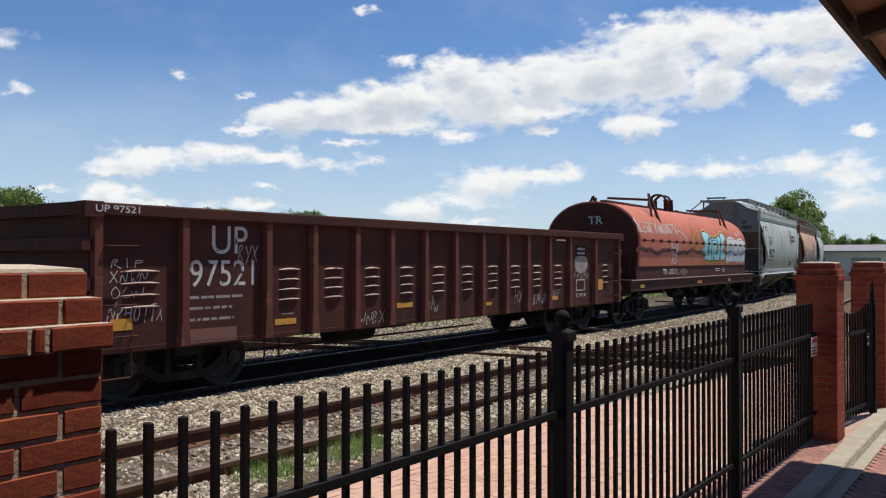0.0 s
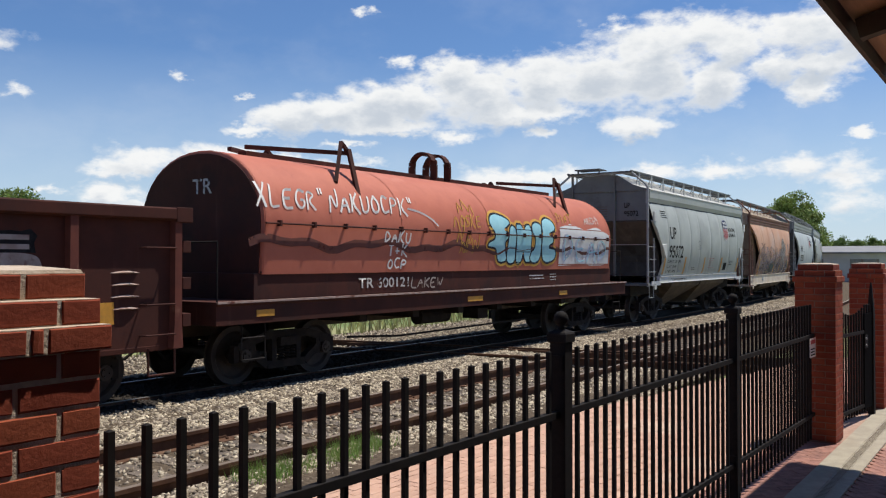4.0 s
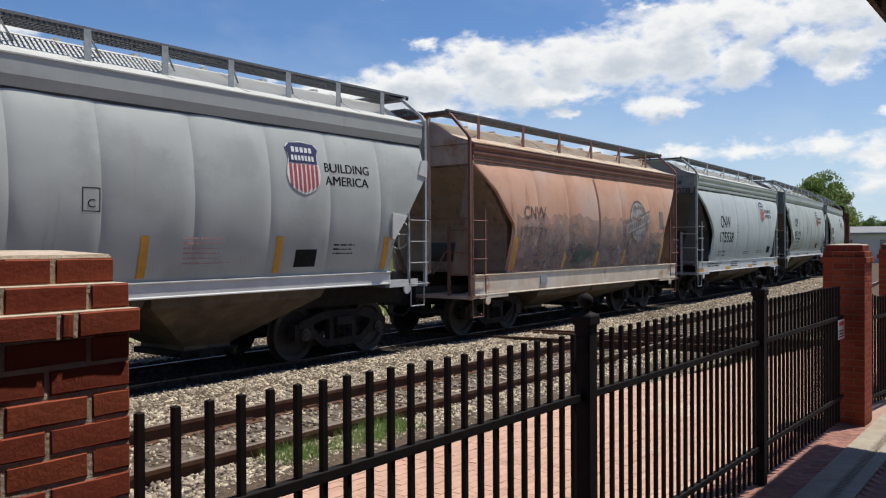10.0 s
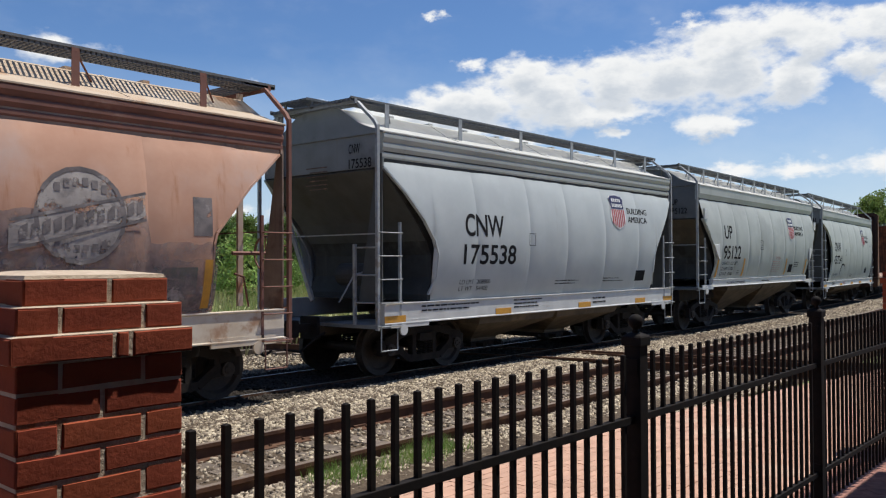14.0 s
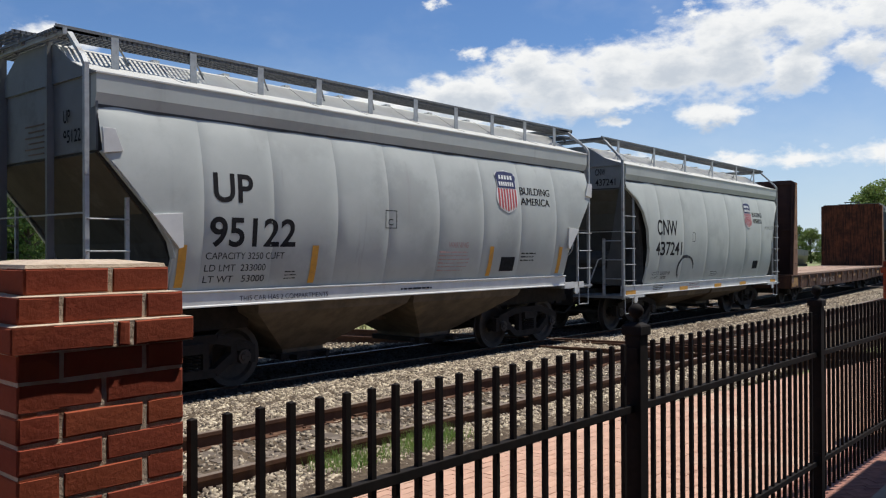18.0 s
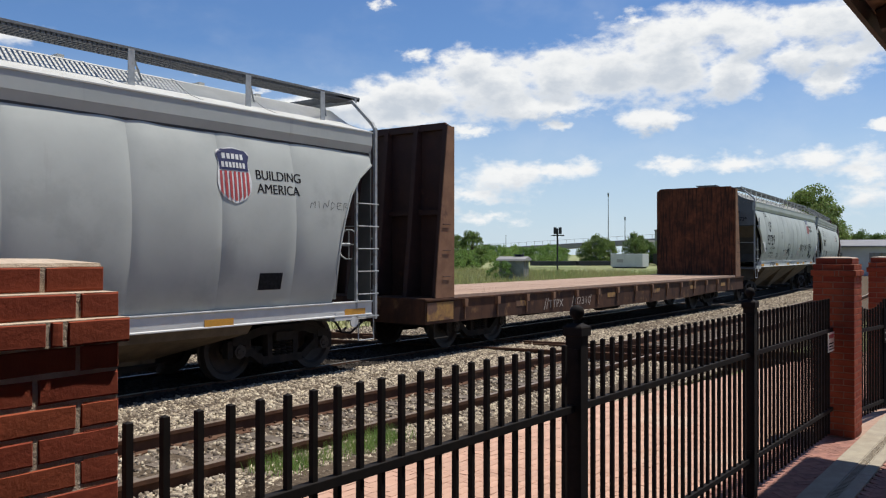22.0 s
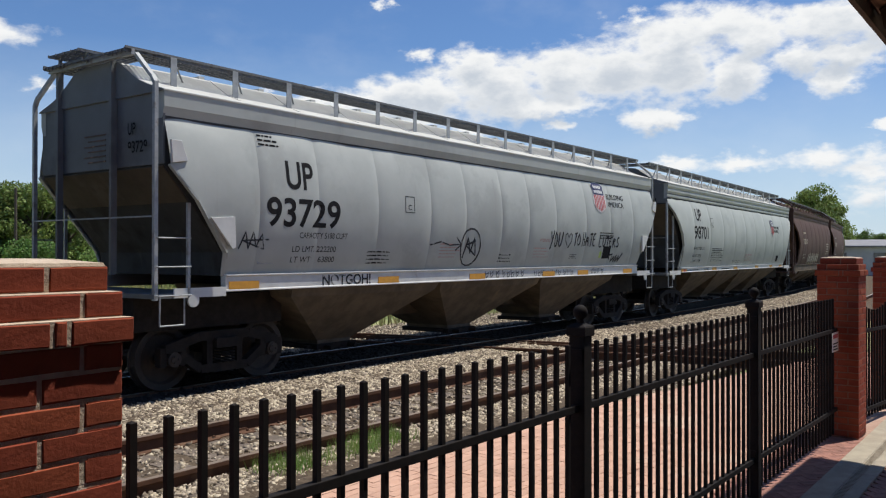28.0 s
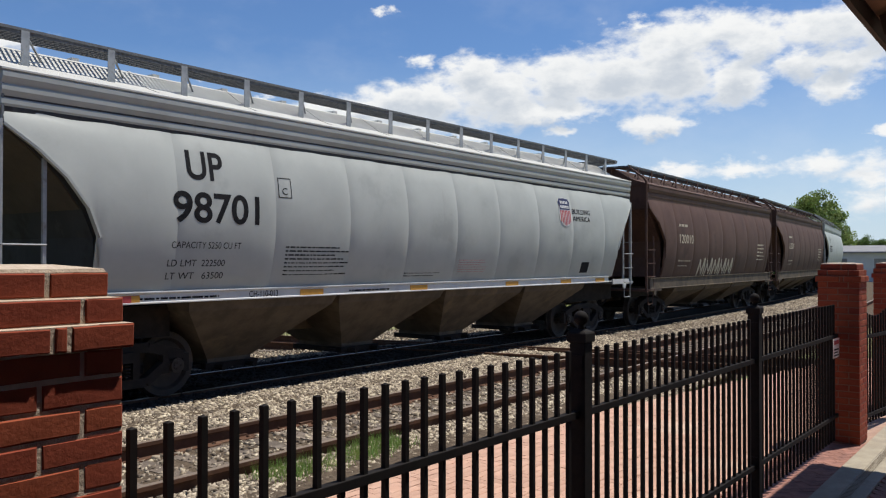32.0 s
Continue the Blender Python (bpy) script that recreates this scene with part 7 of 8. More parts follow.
    # grey hopper with a long rounded cut
    e = grey_hopper(89.55, 100.42, "437241", "CNW", (0.9, 1.14), ((0.02, 3.45), (0.4, 3.2), (0.65, 2.9), (0.82, 2.5), (0.93, 2.0), (0.95, 1.6), (0.9, 1.2)), (1.6, 3.0, 4.6, 6.2, 7.6, 9.0), dict(mark=(1.36, 2.54, 2.35, 2.74), num=(1.29, 2.86, 1.84, 2.19), shield=(7.54, 8.12, 2.66, 3.43)), 2, "light grey covered hopper with rounded end cut-outs and yellow sill strips", band=3.62, eave=4.0, inset=(-0.1, 0.0), paint="grey_paint_light", bay_from=2.5, brackets=(0.6, 2.6, 4.6, 6.6, 8.6, 10.2), slope="slope_grey", end="grey_end_shaded_pale", end_frame=True, braces=(1.0,), mark_z=3.78, stile_top=3.3, ladder_top=2.9)
    e.text("LD LMT 230300 LO", 1.25, 2.3, 1.36, 1.44, bold=0.0)
    e.text("LT WT    59700", 1.25, 2.1, 1.25, 1.32, bold=0.0)
    plate_frame(e, 3.5, 3.7, 2.2, 2.45)
    strips(e, (0.92, 1.02), (-0.05, 3.0, 5.4, 7.4, 10.2), 0.5)
    e.bars(1.4, 2.0, 0.98, 1.1, 3, y=-1.5665, seed=5)
    e.bars(3.6, 4.4, 0.96, 1.1, 3, "stencil_red", y=-1.5665, seed=5)
    e.bars(5.0, 5.6, 1.25, 1.4, 3, seed=15)
    e.patch("placard_board", 8.3, 8.75, 1.4, 1.65, "letter_black", "black inspection panel")
    stroke(e, [(3.2 + 0.5 * math.cos(k * 0.3), 1.5 + 0.32 * math.sin(k * 0.3)) for k in range(14)], 0.08, "spray_black", None, "tag", "half-erased blue-black tag")
    hand_tag(e, "MINDER", 9.25, 10.15, 2.64, 2.76, 0.008, "spray_black", None, 0.2, 15)
    flat_car(101.85, 122.23)
    # long three-bay hoppers
    gseams = (1.51, 2.71, 4.12, 5.59, 6.72, 8.02, 9.12, 10.33, 11.83, 13.2, 14.6)
    h = grey_hopper(124.25, 140.37, "93729", "UP", (1.40, 1.64), ((0.02, 3.1), (0.42, 2.65), (0.95, 1.95), (1.0, 1.62)), gseams, dict(mark=(2.42, 2.98, 2.90, 3.33), num=(2.02, 3.55, 2.33, 2.77), shield=(12.65, 13.3, 2.99, 3.74)), 3, "long mid grey three-bay covered hopper with scrawled tags", inset=(1.0, 1.0), trucks=(1.4, 14.5), bay_from=2.3, band=3.72, gussets=True, shift=0.4)
    h.text("CAPACITY 5188 CUFT", 2.7, 3.75, 2.17, 2.26, bold=0.0)
    h.text("LD LMT. 222200", 2.58, 3.52, 1.96, 2.05, bold=0.0)
    h.text("LT WT    63800", 2.58, 3.52, 1.80, 1.89, bold=0.0)
    plate_frame(h, 5.2, 5.46, 2.66, 2.95)
    h.text("C", 5.28, 5.38, 2.71, 2.8, bold=0.0)
    h.text("NOTGOH!", 3.3, 4.45, 1.43, 1.6, "spray_black", -1.5665, 0.02, "tag")
    hand_tag(h, "YOU", 10.4, 11.02, 2.1, 2.44, 0.045, "spray_black", None, 0.1, 11)
    stroke(h, [(11.3, 2.08), (11.16, 2.24), (11.14, 2.38), (11.22, 2.42), (11.3, 2.32), (11.38, 2.42), (11.46, 2.38), (11.44, 2.24), (11.3, 2.08)], 0.03, "spray_black", None, "tag")
    hand_tag(h, "TO", 11.54, 11.9, 2.14, 2.42, 0.04, "spray_black", None, 0.1, 12)
    hand_tag(h, "HATE", 12.0, 12.72, 2.13, 2.44, 0.042, "spray_black", None, 0.1, 13)
    hand_tag(h, "LUTERS", 12.9, 14.1, 2.12, 2.38, 0.042, "spray_black", None, 0.1, 14)
    rs = random.Random(14)
    for x0, x1, z0, z1, wd in ((7.95, 9.5, 1.45, 1.6, 0.022), (9.9, 11.8, 1.45, 1.58, 0.018), (12.7, 13.5, 1.46, 1.6, 0.018)):
        x = x0
        while x < x1:
            stroke(h, [(x + 0.02 * rs.random(), z1 - 0.03 * rs.random()), (x + 0.03, z0), (x + 0.1, z0 + 0.06 * rs.random()), (x + 0.13, z1 - 0.05 * rs.random()), (x + 0.04, (z0 + z1) / 2)], wd, "spray_black", -1.5675, "tag")
            x += rs.uniform(0.15, 0.26)
    stroke(h, [(13.7, 1.78), (13.62, 1.9), (13.8, 1.94), (13.76, 1.72), (13.92, 1.9), (13.9, 1.72), (14.06, 1.92), (14.02, 1.7), (14.2, 1.9), (14.16, 1.72), (14.4, 1.96)], 0.04, "spray_black", None, "tag")
    h.text("WARNING", 9.97, 10.44, 2.2, 2.28, "stencil_red", None, 0.01)
    h.bars(9.75, 10.5, 1.84, 2.1, 4, "stencil_red", seed=11)
    h.bars(11.46, 11.86, 1.82, 1.94, 3, seed=16)
    h.bars(12.94, 13.8, 2.3, 2.5, 3, seed=18)
    h.patch("sticker", 13.02, 13.14, 1.84, 2.0, "patch_sticker", "yellow-green sticker")
    stroke(h, [(7.3 + 0.33 * math.cos(k * 0.35), 2.07 + 0.36 * math.sin(k * 0.35)) for k in range(20)], 0.04, "spray_black", None, "tag", "black circled tag with an arrow")
    stroke(h, [(7.1, 1.85), (7.2, 2.25), (7.3, 1.95), (7.4, 2.25), (7.5, 1.9), (7.15, 2.1), (7.45, 2.2)], 0.04, "spray_black", None, "tag")
    stroke(h, [(6.0, 2.1), (6.3, 2.16), (6.6, 2.1), (6.95, 2.12), (6.8, 2.25), (6.98, 2.12), (6.8, 2.0)], 0.03, "spray_black", None, "tag")
    stroke(h, [(1.55, 2.0), (1.65, 2.25), (1.72, 2.0), (1.8, 2.25), (1.88, 2.02), (1.97, 2.22), (2.02, 2.0), (1.6, 2.12), (2.1, 2.14)], 0.025, "spray_black", None, "tag")
    h.bars(6.3, 7.0, 1.85, 2.15, 5, "stencil_red", seed=2)
    h.bars(4.3, 5.0, 1.75, 2.0, 4, seed=6)
    h.bars(8.4, 9.0, 1.75, 1.95, 3, seed=6)
    h.bars(1.95, 2.35, 3.5, 3.7, 3, seed=6)
    h.patch("placard_board", 13.2, 13.66, 1.82, 2.13, "letter_black", "black inspection panel")
    h.add("placard_board", Shape().box(1.95, 2.25, -1.582, -1.56, 1.78, 1.95), "galv")
    strips(h, (1.43, 1.54), (1.45, 4.65, 7.4, 10.3, 12.0, 14.6), 0.55)
    k = grey_hopper(141.55, 158.30, "98701", "UP", (1.36, 1.52), ((0.02, 3.45), (0.35, 3.2), (0.68, 2.9), (0.95, 2.55), (1.1, 2.2), (1.13, 1.5)), (2.2, 3.9, 5.5, 7.0, 8.5, 10.0, 11.6, 13.2, 14.9), dict(mark=(2.35, 2.95, 3.0, 3.4), num=(2.12, 3.56, 2.42, 2.84), shield=(12.5, 13.08, 2.72, 3.38)), 4, "long pale grey four-bay covered hopper with an amber-striped sill", inset=(1.2, 1.4), trucks=(1.75, 15.0), bay_from=2.5, band=3.6, grooves=3, eave=4.06, paint="grey_paint_light", post_top=3.5, stile_top=3.1, braces=(-0.1,), slope="slope_olive", mark_z=3.72)
    k.text("CAPACITY 5250 CU FT", 2.12, 3.25, 2.08, 2.17, bold=0.0)
    k.text("LD LMT  222500", 2.08, 3.0, 1.84, 1.93, bold=0.0)
    k.text("LT WT   63500", 2.08, 3.0, 1.67, 1.76, bold=0.0)
    k.text("CH-110-013", 3.5, 4.05, 1.39, 1.48, y=-1.5665, bold=0.006)
    plate_frame(k, 3.95, 4.2, 2.85, 3.15)
    k.text("C", 4.02, 4.12, 2.9, 3.0, bold=0.0)
    k.bars(4.1, 5.6, 1.68, 2.15, 8, seed=2)
    k.bars(8.6, 9.6, 1.68, 1.95, 6, "stencil_red", seed=2)
    k.bars(7.0, 8.2, 1.62, 1.72, 2, seed=9)
    k.bars(1.7, 3.0, 1.39, 1.46, 1, y=-1.5665, seed=9)
    k.bars(5.6, 7.0, 1.39, 1.46, 1, y=-1.5665, seed=10)
    k.patch("placard_board", 13.7, 14.1, 1.62, 1.88, "letter_black", "black inspection panel")
    k.add("red_tab", Shape().box(1.42, 1.6, -1.572, -1.56, 1.38, 1.47), "mark_red")
    strips(k, (1.385, 1.475), (1.22, 4.5, 7.2, 10.4, 12.8, 14.6), 0.5)
    # dark brown hoppers and one more pale one behind
    for u0, u1, digits in ((159.45, 173.6, "120010"), (174.8, 188.9, "120019")):
        v = hopper(u0, u1, dict(sill=(1.1, 1.42), eave=4.08, band=3.66, board=4.62, trucks=(1.6, u1 - u0 - 1.6), inset=(0.1, 0.1), cut=((0.02, 3.4), (0.5, 3.0), (0.95, 2.5), (1.05, 2.0), (1.0, 1.45)), seams=(2.0, 3.6, 5.2, 6.8, 8.4, 10.0, 11.6, 12.8), bays=3, paint="hopper_brown", end="hopper_brown", roof="hopper_brown", sillm="grime", bandm="hopper_brown", grooves=2, postm="hopper_brown", bracketm="hopper_brown", web="hopper_brown", slope="hopper_brown", label="dark brown covered hopper with small cream numbers"))
        v.text(digits, 2.2, 3.5, 2.45, 2.72, "letter_cream", bold=0.01)
        v.bars(2.2, 3.2, 2.9, 3.1, 1, "letter_cream", seed=1)
        v.bars(2.2, 3.4, 1.7, 2.0, 2, "letter_cream", seed=2)
        v.bars(11.4, 12.4, 1.9, 2.6, 5, "letter_cream", seed=3)
        if digits == "120010":
            for q in range(5):
                stroke(v, [(4.2 + q * 0.8, 1.3), (4.35 + q * 0.8, 1.95), (4.6 + q * 0.8, 1.5), (4.8 + q * 0.8, 2.0), (4.9 + q * 0.8, 1.35)], 0.12, "letter_cream", None, "tag")
    grey_hopper(190.1, 205.0, "98733", "UP", (1.36, 1.52), ROUND, (2.2, 3.9, 5.5, 7.0, 8.5, 10.0, 11.6, 13.2), dict(mark=(2.35, 2.95, 3.0, 3.4), num=(2.12, 3.56, 2.42, 2.84)), 3, "pale grey covered hopper at the tail of the cut", inset=(1.2, 1.2), trucks=(1.75, 13.2), bay_from=2.5, paint="grey_paint_light")


def plate_frame(w, x0, x1, z0, z1, t=0.012):
    for a, b, c, d in ((x0, x1, z0, z0 + t), (x0, x1, z1 - t, z1), (x0, x0 + t, z0, z1), (x1 - t, x1, z0, z1)):
        w.patch("plate_line", a, b, c, d, "letter_black")


def frame_shape(x0, x1, z0, z1, t=0.012, y=-1.575):
    s = Shape()
    for a, b, c, d in ((x0, x1, z0, z0 + t), (x0, x1, z1 - t, z1), (x0, x0 + t, z0, z1), (x1 - t, x1, z0, z1)):
        s.box(a, b, y - 0.002, y + 0.004, c, d)
    return s


# ---- planting ----
def leaf_cloud(rng, centres, radii, per, size):
    """Leaf cards (quads) strewn over the shells of many clumps."""
    vs = []
    for c, r in zip(centres, radii):
        d = rng.normal(size=(per, 3))
        d /= np.linalg.norm(d, axis=1)[:, None]
        p = c + d * r * (rng.uniform(0.55, 1.05, (per, 1))) * np.array([1, 1, 0.8])
        a = rng.normal(size=(per, 3))
        a /= np.linalg.norm(a, axis=1)[:, None]
        b = np.cross(a, d + rng.normal(0, 0.6, (per, 3)))
        b /= np.linalg.norm(b, axis=1)[:, None] + 1e-6
        s = size * rng.uniform(0.6, 1.4, (per, 1))
        vs.append(np.stack([p - a * s, p - b * s * 0.55, p + a * s, p + b * s * 0.55], 1))
    v = np.concatenate(vs).reshape(-1, 3)
    f = np.arange(len(v)).reshape(-1, 4)
    return v, f


def build_tree(name, label, category, seed, height, spread, mat, clumps, per, size, trunk=True, low=0.25):
    rng = np.random.default_rng(seed)
    t = thing(name, label, category)
    if trunk:
        s = Shape()
        pts = [(0, 0, -0.4), (0.05, 0.03, height * 0.25), (0.12, -0.05, height * 0.5), (0.05, 0.05, height * 0.78)]
        for i, (a, b) in enumerate(zip(pts, pts[1:])):
            s.cyl(a, b, height * (0.035 - 0.009 * i), 8, height * (0.026 - 0.009 * i))
        for k in range(7):
            a = k * 2.4
            z = height * rng.uniform(0.25, 0.6)
            s.cyl((0.05, 0, z), (spread * 0.6 * math.cos(a), spread * 0.6 * math.sin(a), z + height * rng.uniform(0.12, 0.28)), height * 0.012, 6, height * 0.004)
        part("trunk", s, "bark", t)
    cs, rs = [], []
    for k in range(clumps):
        f = rng.uniform(0, 1)
        z = height * (low + (0.95 - low) * f)
        wd = spread * math.sin(math.pi * (0.22 + 0.70 * f)) ** 0.8
        a, q = rng.uniform(0, 6.28), math.sqrt(rng.uniform(0.05, 1))
        cs.append((wd * q * math.cos(a), wd * q * math.sin(a), z + rng.normal(0, height * 0.03)))
        rs.append(spread * rng.uniform(0.16, 0.34))
    v, f = leaf_cloud(rng, np.array(cs), rs, per, size)
    lump("crown", v, f, mat, parent=t)
    return t


def build_planting():
    rnd = random.Random(11)
    kinds = [build_tree("tree", "broad dark green deciduous tree at the edge of the meadow", "tree", 40 + i, 7.2, 2.9, "leaf", 90, 130, 0.12, True, 0.06) for i in range(3)]
    tall = build_tree("tree", "tall loose-crowned green tree", "tree", 50, 9.0, 2.7, "leaf", 60, 110, 0.13, True, 0.2)
    bush = [build_tree("bush", "bright green leafy bush in tall grass", "bush", 60 + i, 2.6, 1.8, "leaf_light", 34, 110, 0.075, False, 0.02) for i in range(2)]
    used = set()

    def put(src, x, y, s, tag=""):
        m = pose(x, y, -0.3, 0, 0, rnd.uniform(0, 360)) @ Matrix.Scale(s, 4)
        if src in used:
            o = copy_thing(src, m)
            o.scale = (s, s, s)
        else:
            src.matrix_basis = m
            o = src
            used.add(src)
        tagged(o, group=tag)

    def polar(az, d):
        return d * math.cos(radians(az)), d * math.sin(radians(az))

    # the dense belt, nearest where the view is farthest to the north
    BELT = ((75, 4.1), (64.3, 3.95), (62.5, 4.2), (61.4, 3.6), (60.7, 3.1), (59.4, 3.4), (57.8, 3.3), (57.1, 2.5), (56.2, 2.4), (55.6, 2.9), (54.2, 3.35), (52.8, 2.8), (51.6, 2.95), (50.9, 3.45), (50.0, 3.1), (48.7, 2.8), (46.8, 3.0), (45.6, 3.15), (44.5, 3.3), (43.4, 2.9), (42.6, 1.7))

    def belt_top(az, d):
        """Height of the belt's crowns, which rise and fall along the meadow."""
        for (a, ea), (b, eb) in zip(BELT, BELT[1:]):
            if b <= az <= a:
                return 2.7 + d * math.tan(radians(ea + (eb - ea) * (a - az) / (a - b)))
        return 4.0

    az = 71.0
    while az > 43.6:
        d = 62 + (70 - az) * 1.1 + rnd.uniform(-4, 4)
        put(rnd.choice(kinds), *polar(az, d), belt_top(az, d) / 7.5 * rnd.uniform(0.94, 1.02), "trees of the belt")
        put(rnd.choice(kinds), *polar(az + 0.7, d + 9), belt_top(az + 0.7, d + 9) / 7.5 * rnd.uniform(0.92, 1.0), "trees of the belt")
        az -= rnd.uniform(1.2, 1.7)
    put(tall, *polar(44.6, 84), 0.74, "trees of the belt")
    # farther, lower trees towards the overpass
    az = 42.5
    while az > 33.9:
        put(rnd.choice(kinds), *polar(az, 130 + rnd.uniform(-10, 10)), rnd.uniform(0.62, 0.8), "far trees")
        put(rnd.choice(bush), *polar(az + 0.4, 112 + rnd.uniform(-6, 6)), rnd.uniform(1.0, 1.4), "far trees")
        az -= rnd.uniform(0.8, 1.2)
    put(tall, *polar(40.6, 120), 0.68, "far trees")
    put(tall, *polar(37.4, 135), 0.6, "far trees")
    for k in range(9):
        put(rnd.choice(bush), *polar(34.6 - 0.75 * k, 205 + 8 * (k % 3)), rnd.uniform(1.2, 1.7), "far trees")
        put(rnd.choice(bush), *polar(34.2 - 0.75 * k, 225 + 8 * (k % 3)), rnd.uniform(1.4, 1.9), "far trees")
    put(bush[0], *polar(32.4, 66.4), 0.62, "bushes of the meadow")
    # bushes before the belt
    az = 70.0
    while az > 43:
        put(rnd.choice(bush), *polar(az, 47 + (70 - az) * 0.55 + rnd.uniform(-6, 6)), rnd.choice((0.5, 0.7, 0.8, 1.0, 1.45)) * rnd.uniform(0.9, 1.1), "bushes of the meadow")
        az -= rnd.uniform(1.2, 3.0)
    # the large tree beyond the bend and smaller ones beside it
    big = build_tree("tree", "large round-crowned dark tree beyond the bend", "tree", 71, 10.6, 4.3, "leaf", 170, 170, 0.15, True, 0.12)
    put(big, *polar(12.6, 102), 0.9)
    for az, d, s in ((15.2, 120, 0.7), (9.9, 128, 0.76), (9.0, 126, 0.7), (8.0, 124, 0.74), (7.0, 126, 0.72), (6.0, 120, 0.72), (5.0, 118, 0.7)):
        put(rnd.choice(kinds), *polar(az, d), s, "far trees")
    for az, d, s in ((26.7, 170, 0.62), (26.0, 168, 0.84), (25.2, 172, 0.74), (23.4, 172, 0.9), (22.6, 178, 0.72), (21.8, 180, 0.74), (20.6, 182, 1.05), (19.6, 184, 1.2), (18.6, 182, 1.1), (17.5, 176, 1.0), (16.5, 170, 0.9)):
        put(rnd.choice(kinds), *polar(az, d), s, "far trees")
    put(rnd.choice(kinds), *polar(3.2, 60), 0.62, "far trees")


def build_grass():
    rng = np.random.default_rng(9)

    def blades(name, n, xs, ys, z, h, w, mat, label, keep=None):
        x, y = rng.uniform(*xs, n), rng.uniform(*ys, n)
        if keep is not None:
            ok = keep(x, y)
            x, y = x[ok], y[ok]
        n = len(x)
        a = rng.uniform(0, 6.28, n)
        hh = h * rng.uniform(0.4, 1.2, n)
        lean = rng.normal(0, 0.3, (n, 2)) * hh[:, None]
        p = np.stack([x, y, np.full(n, z)], 1)
        side = np.stack([np.cos(a), np.sin(a), np.zeros(n)], 1) * w
        tip = p + np.concatenate([lean, hh[:, None]], 1)
        v = np.stack([p - side, p + side, tip], 1).reshape(-1, 3)
        lump(name, v, np.arange(len(v)).reshape(-1, 3), mat, label, "grass", "stuff")

    blades("meadow_grass", 60000, (0, 90), (16.5, 75), -0.34, 0.75, 0.03, "dry_grass", "tall straw and green meadow grass", lambda x, y: (y - 16 > line_gap(x)) & (y < x * 2.6 + 10))
    # weeds beside the near rail
    cs = rng.uniform(0, 1, (46, 2))
    vs = []
    for cx, cy in cs:
        x0, y0 = 5.3 + 1.9 * cx, 5.78 + 0.34 * cy + 0.03 * cx
        if 0.42 < cx < 0.55:
            continue
        n = 46
        a = rng.uniform(0, 6.28, n)
        hh = rng.uniform(0.05, 0.2, n)
        p = np.stack([x0 + rng.normal(0, 0.11, n), y0 + rng.normal(0, 0.09, n), np.full(n, -0.13)], 1)
        side = np.stack([np.cos(a), np.sin(a), np.zeros(n)], 1) * 0.004
        tip = p + np.stack([rng.normal(0, 0.05, n), rng.normal(0, 0.05, n), hh], 1)
        vs.append(np.stack([p - side, p + side, tip], 1).reshape(-1, 3))
    v = np.concatenate(vs)
    lump("weeds", v, np.arange(len(v)).reshape(-1, 3), "grass", "fresh green weeds growing beside the rail", "grass", "stuff")


def line_gap(x):
    return np.array([line_y(float(v)) for v in x])


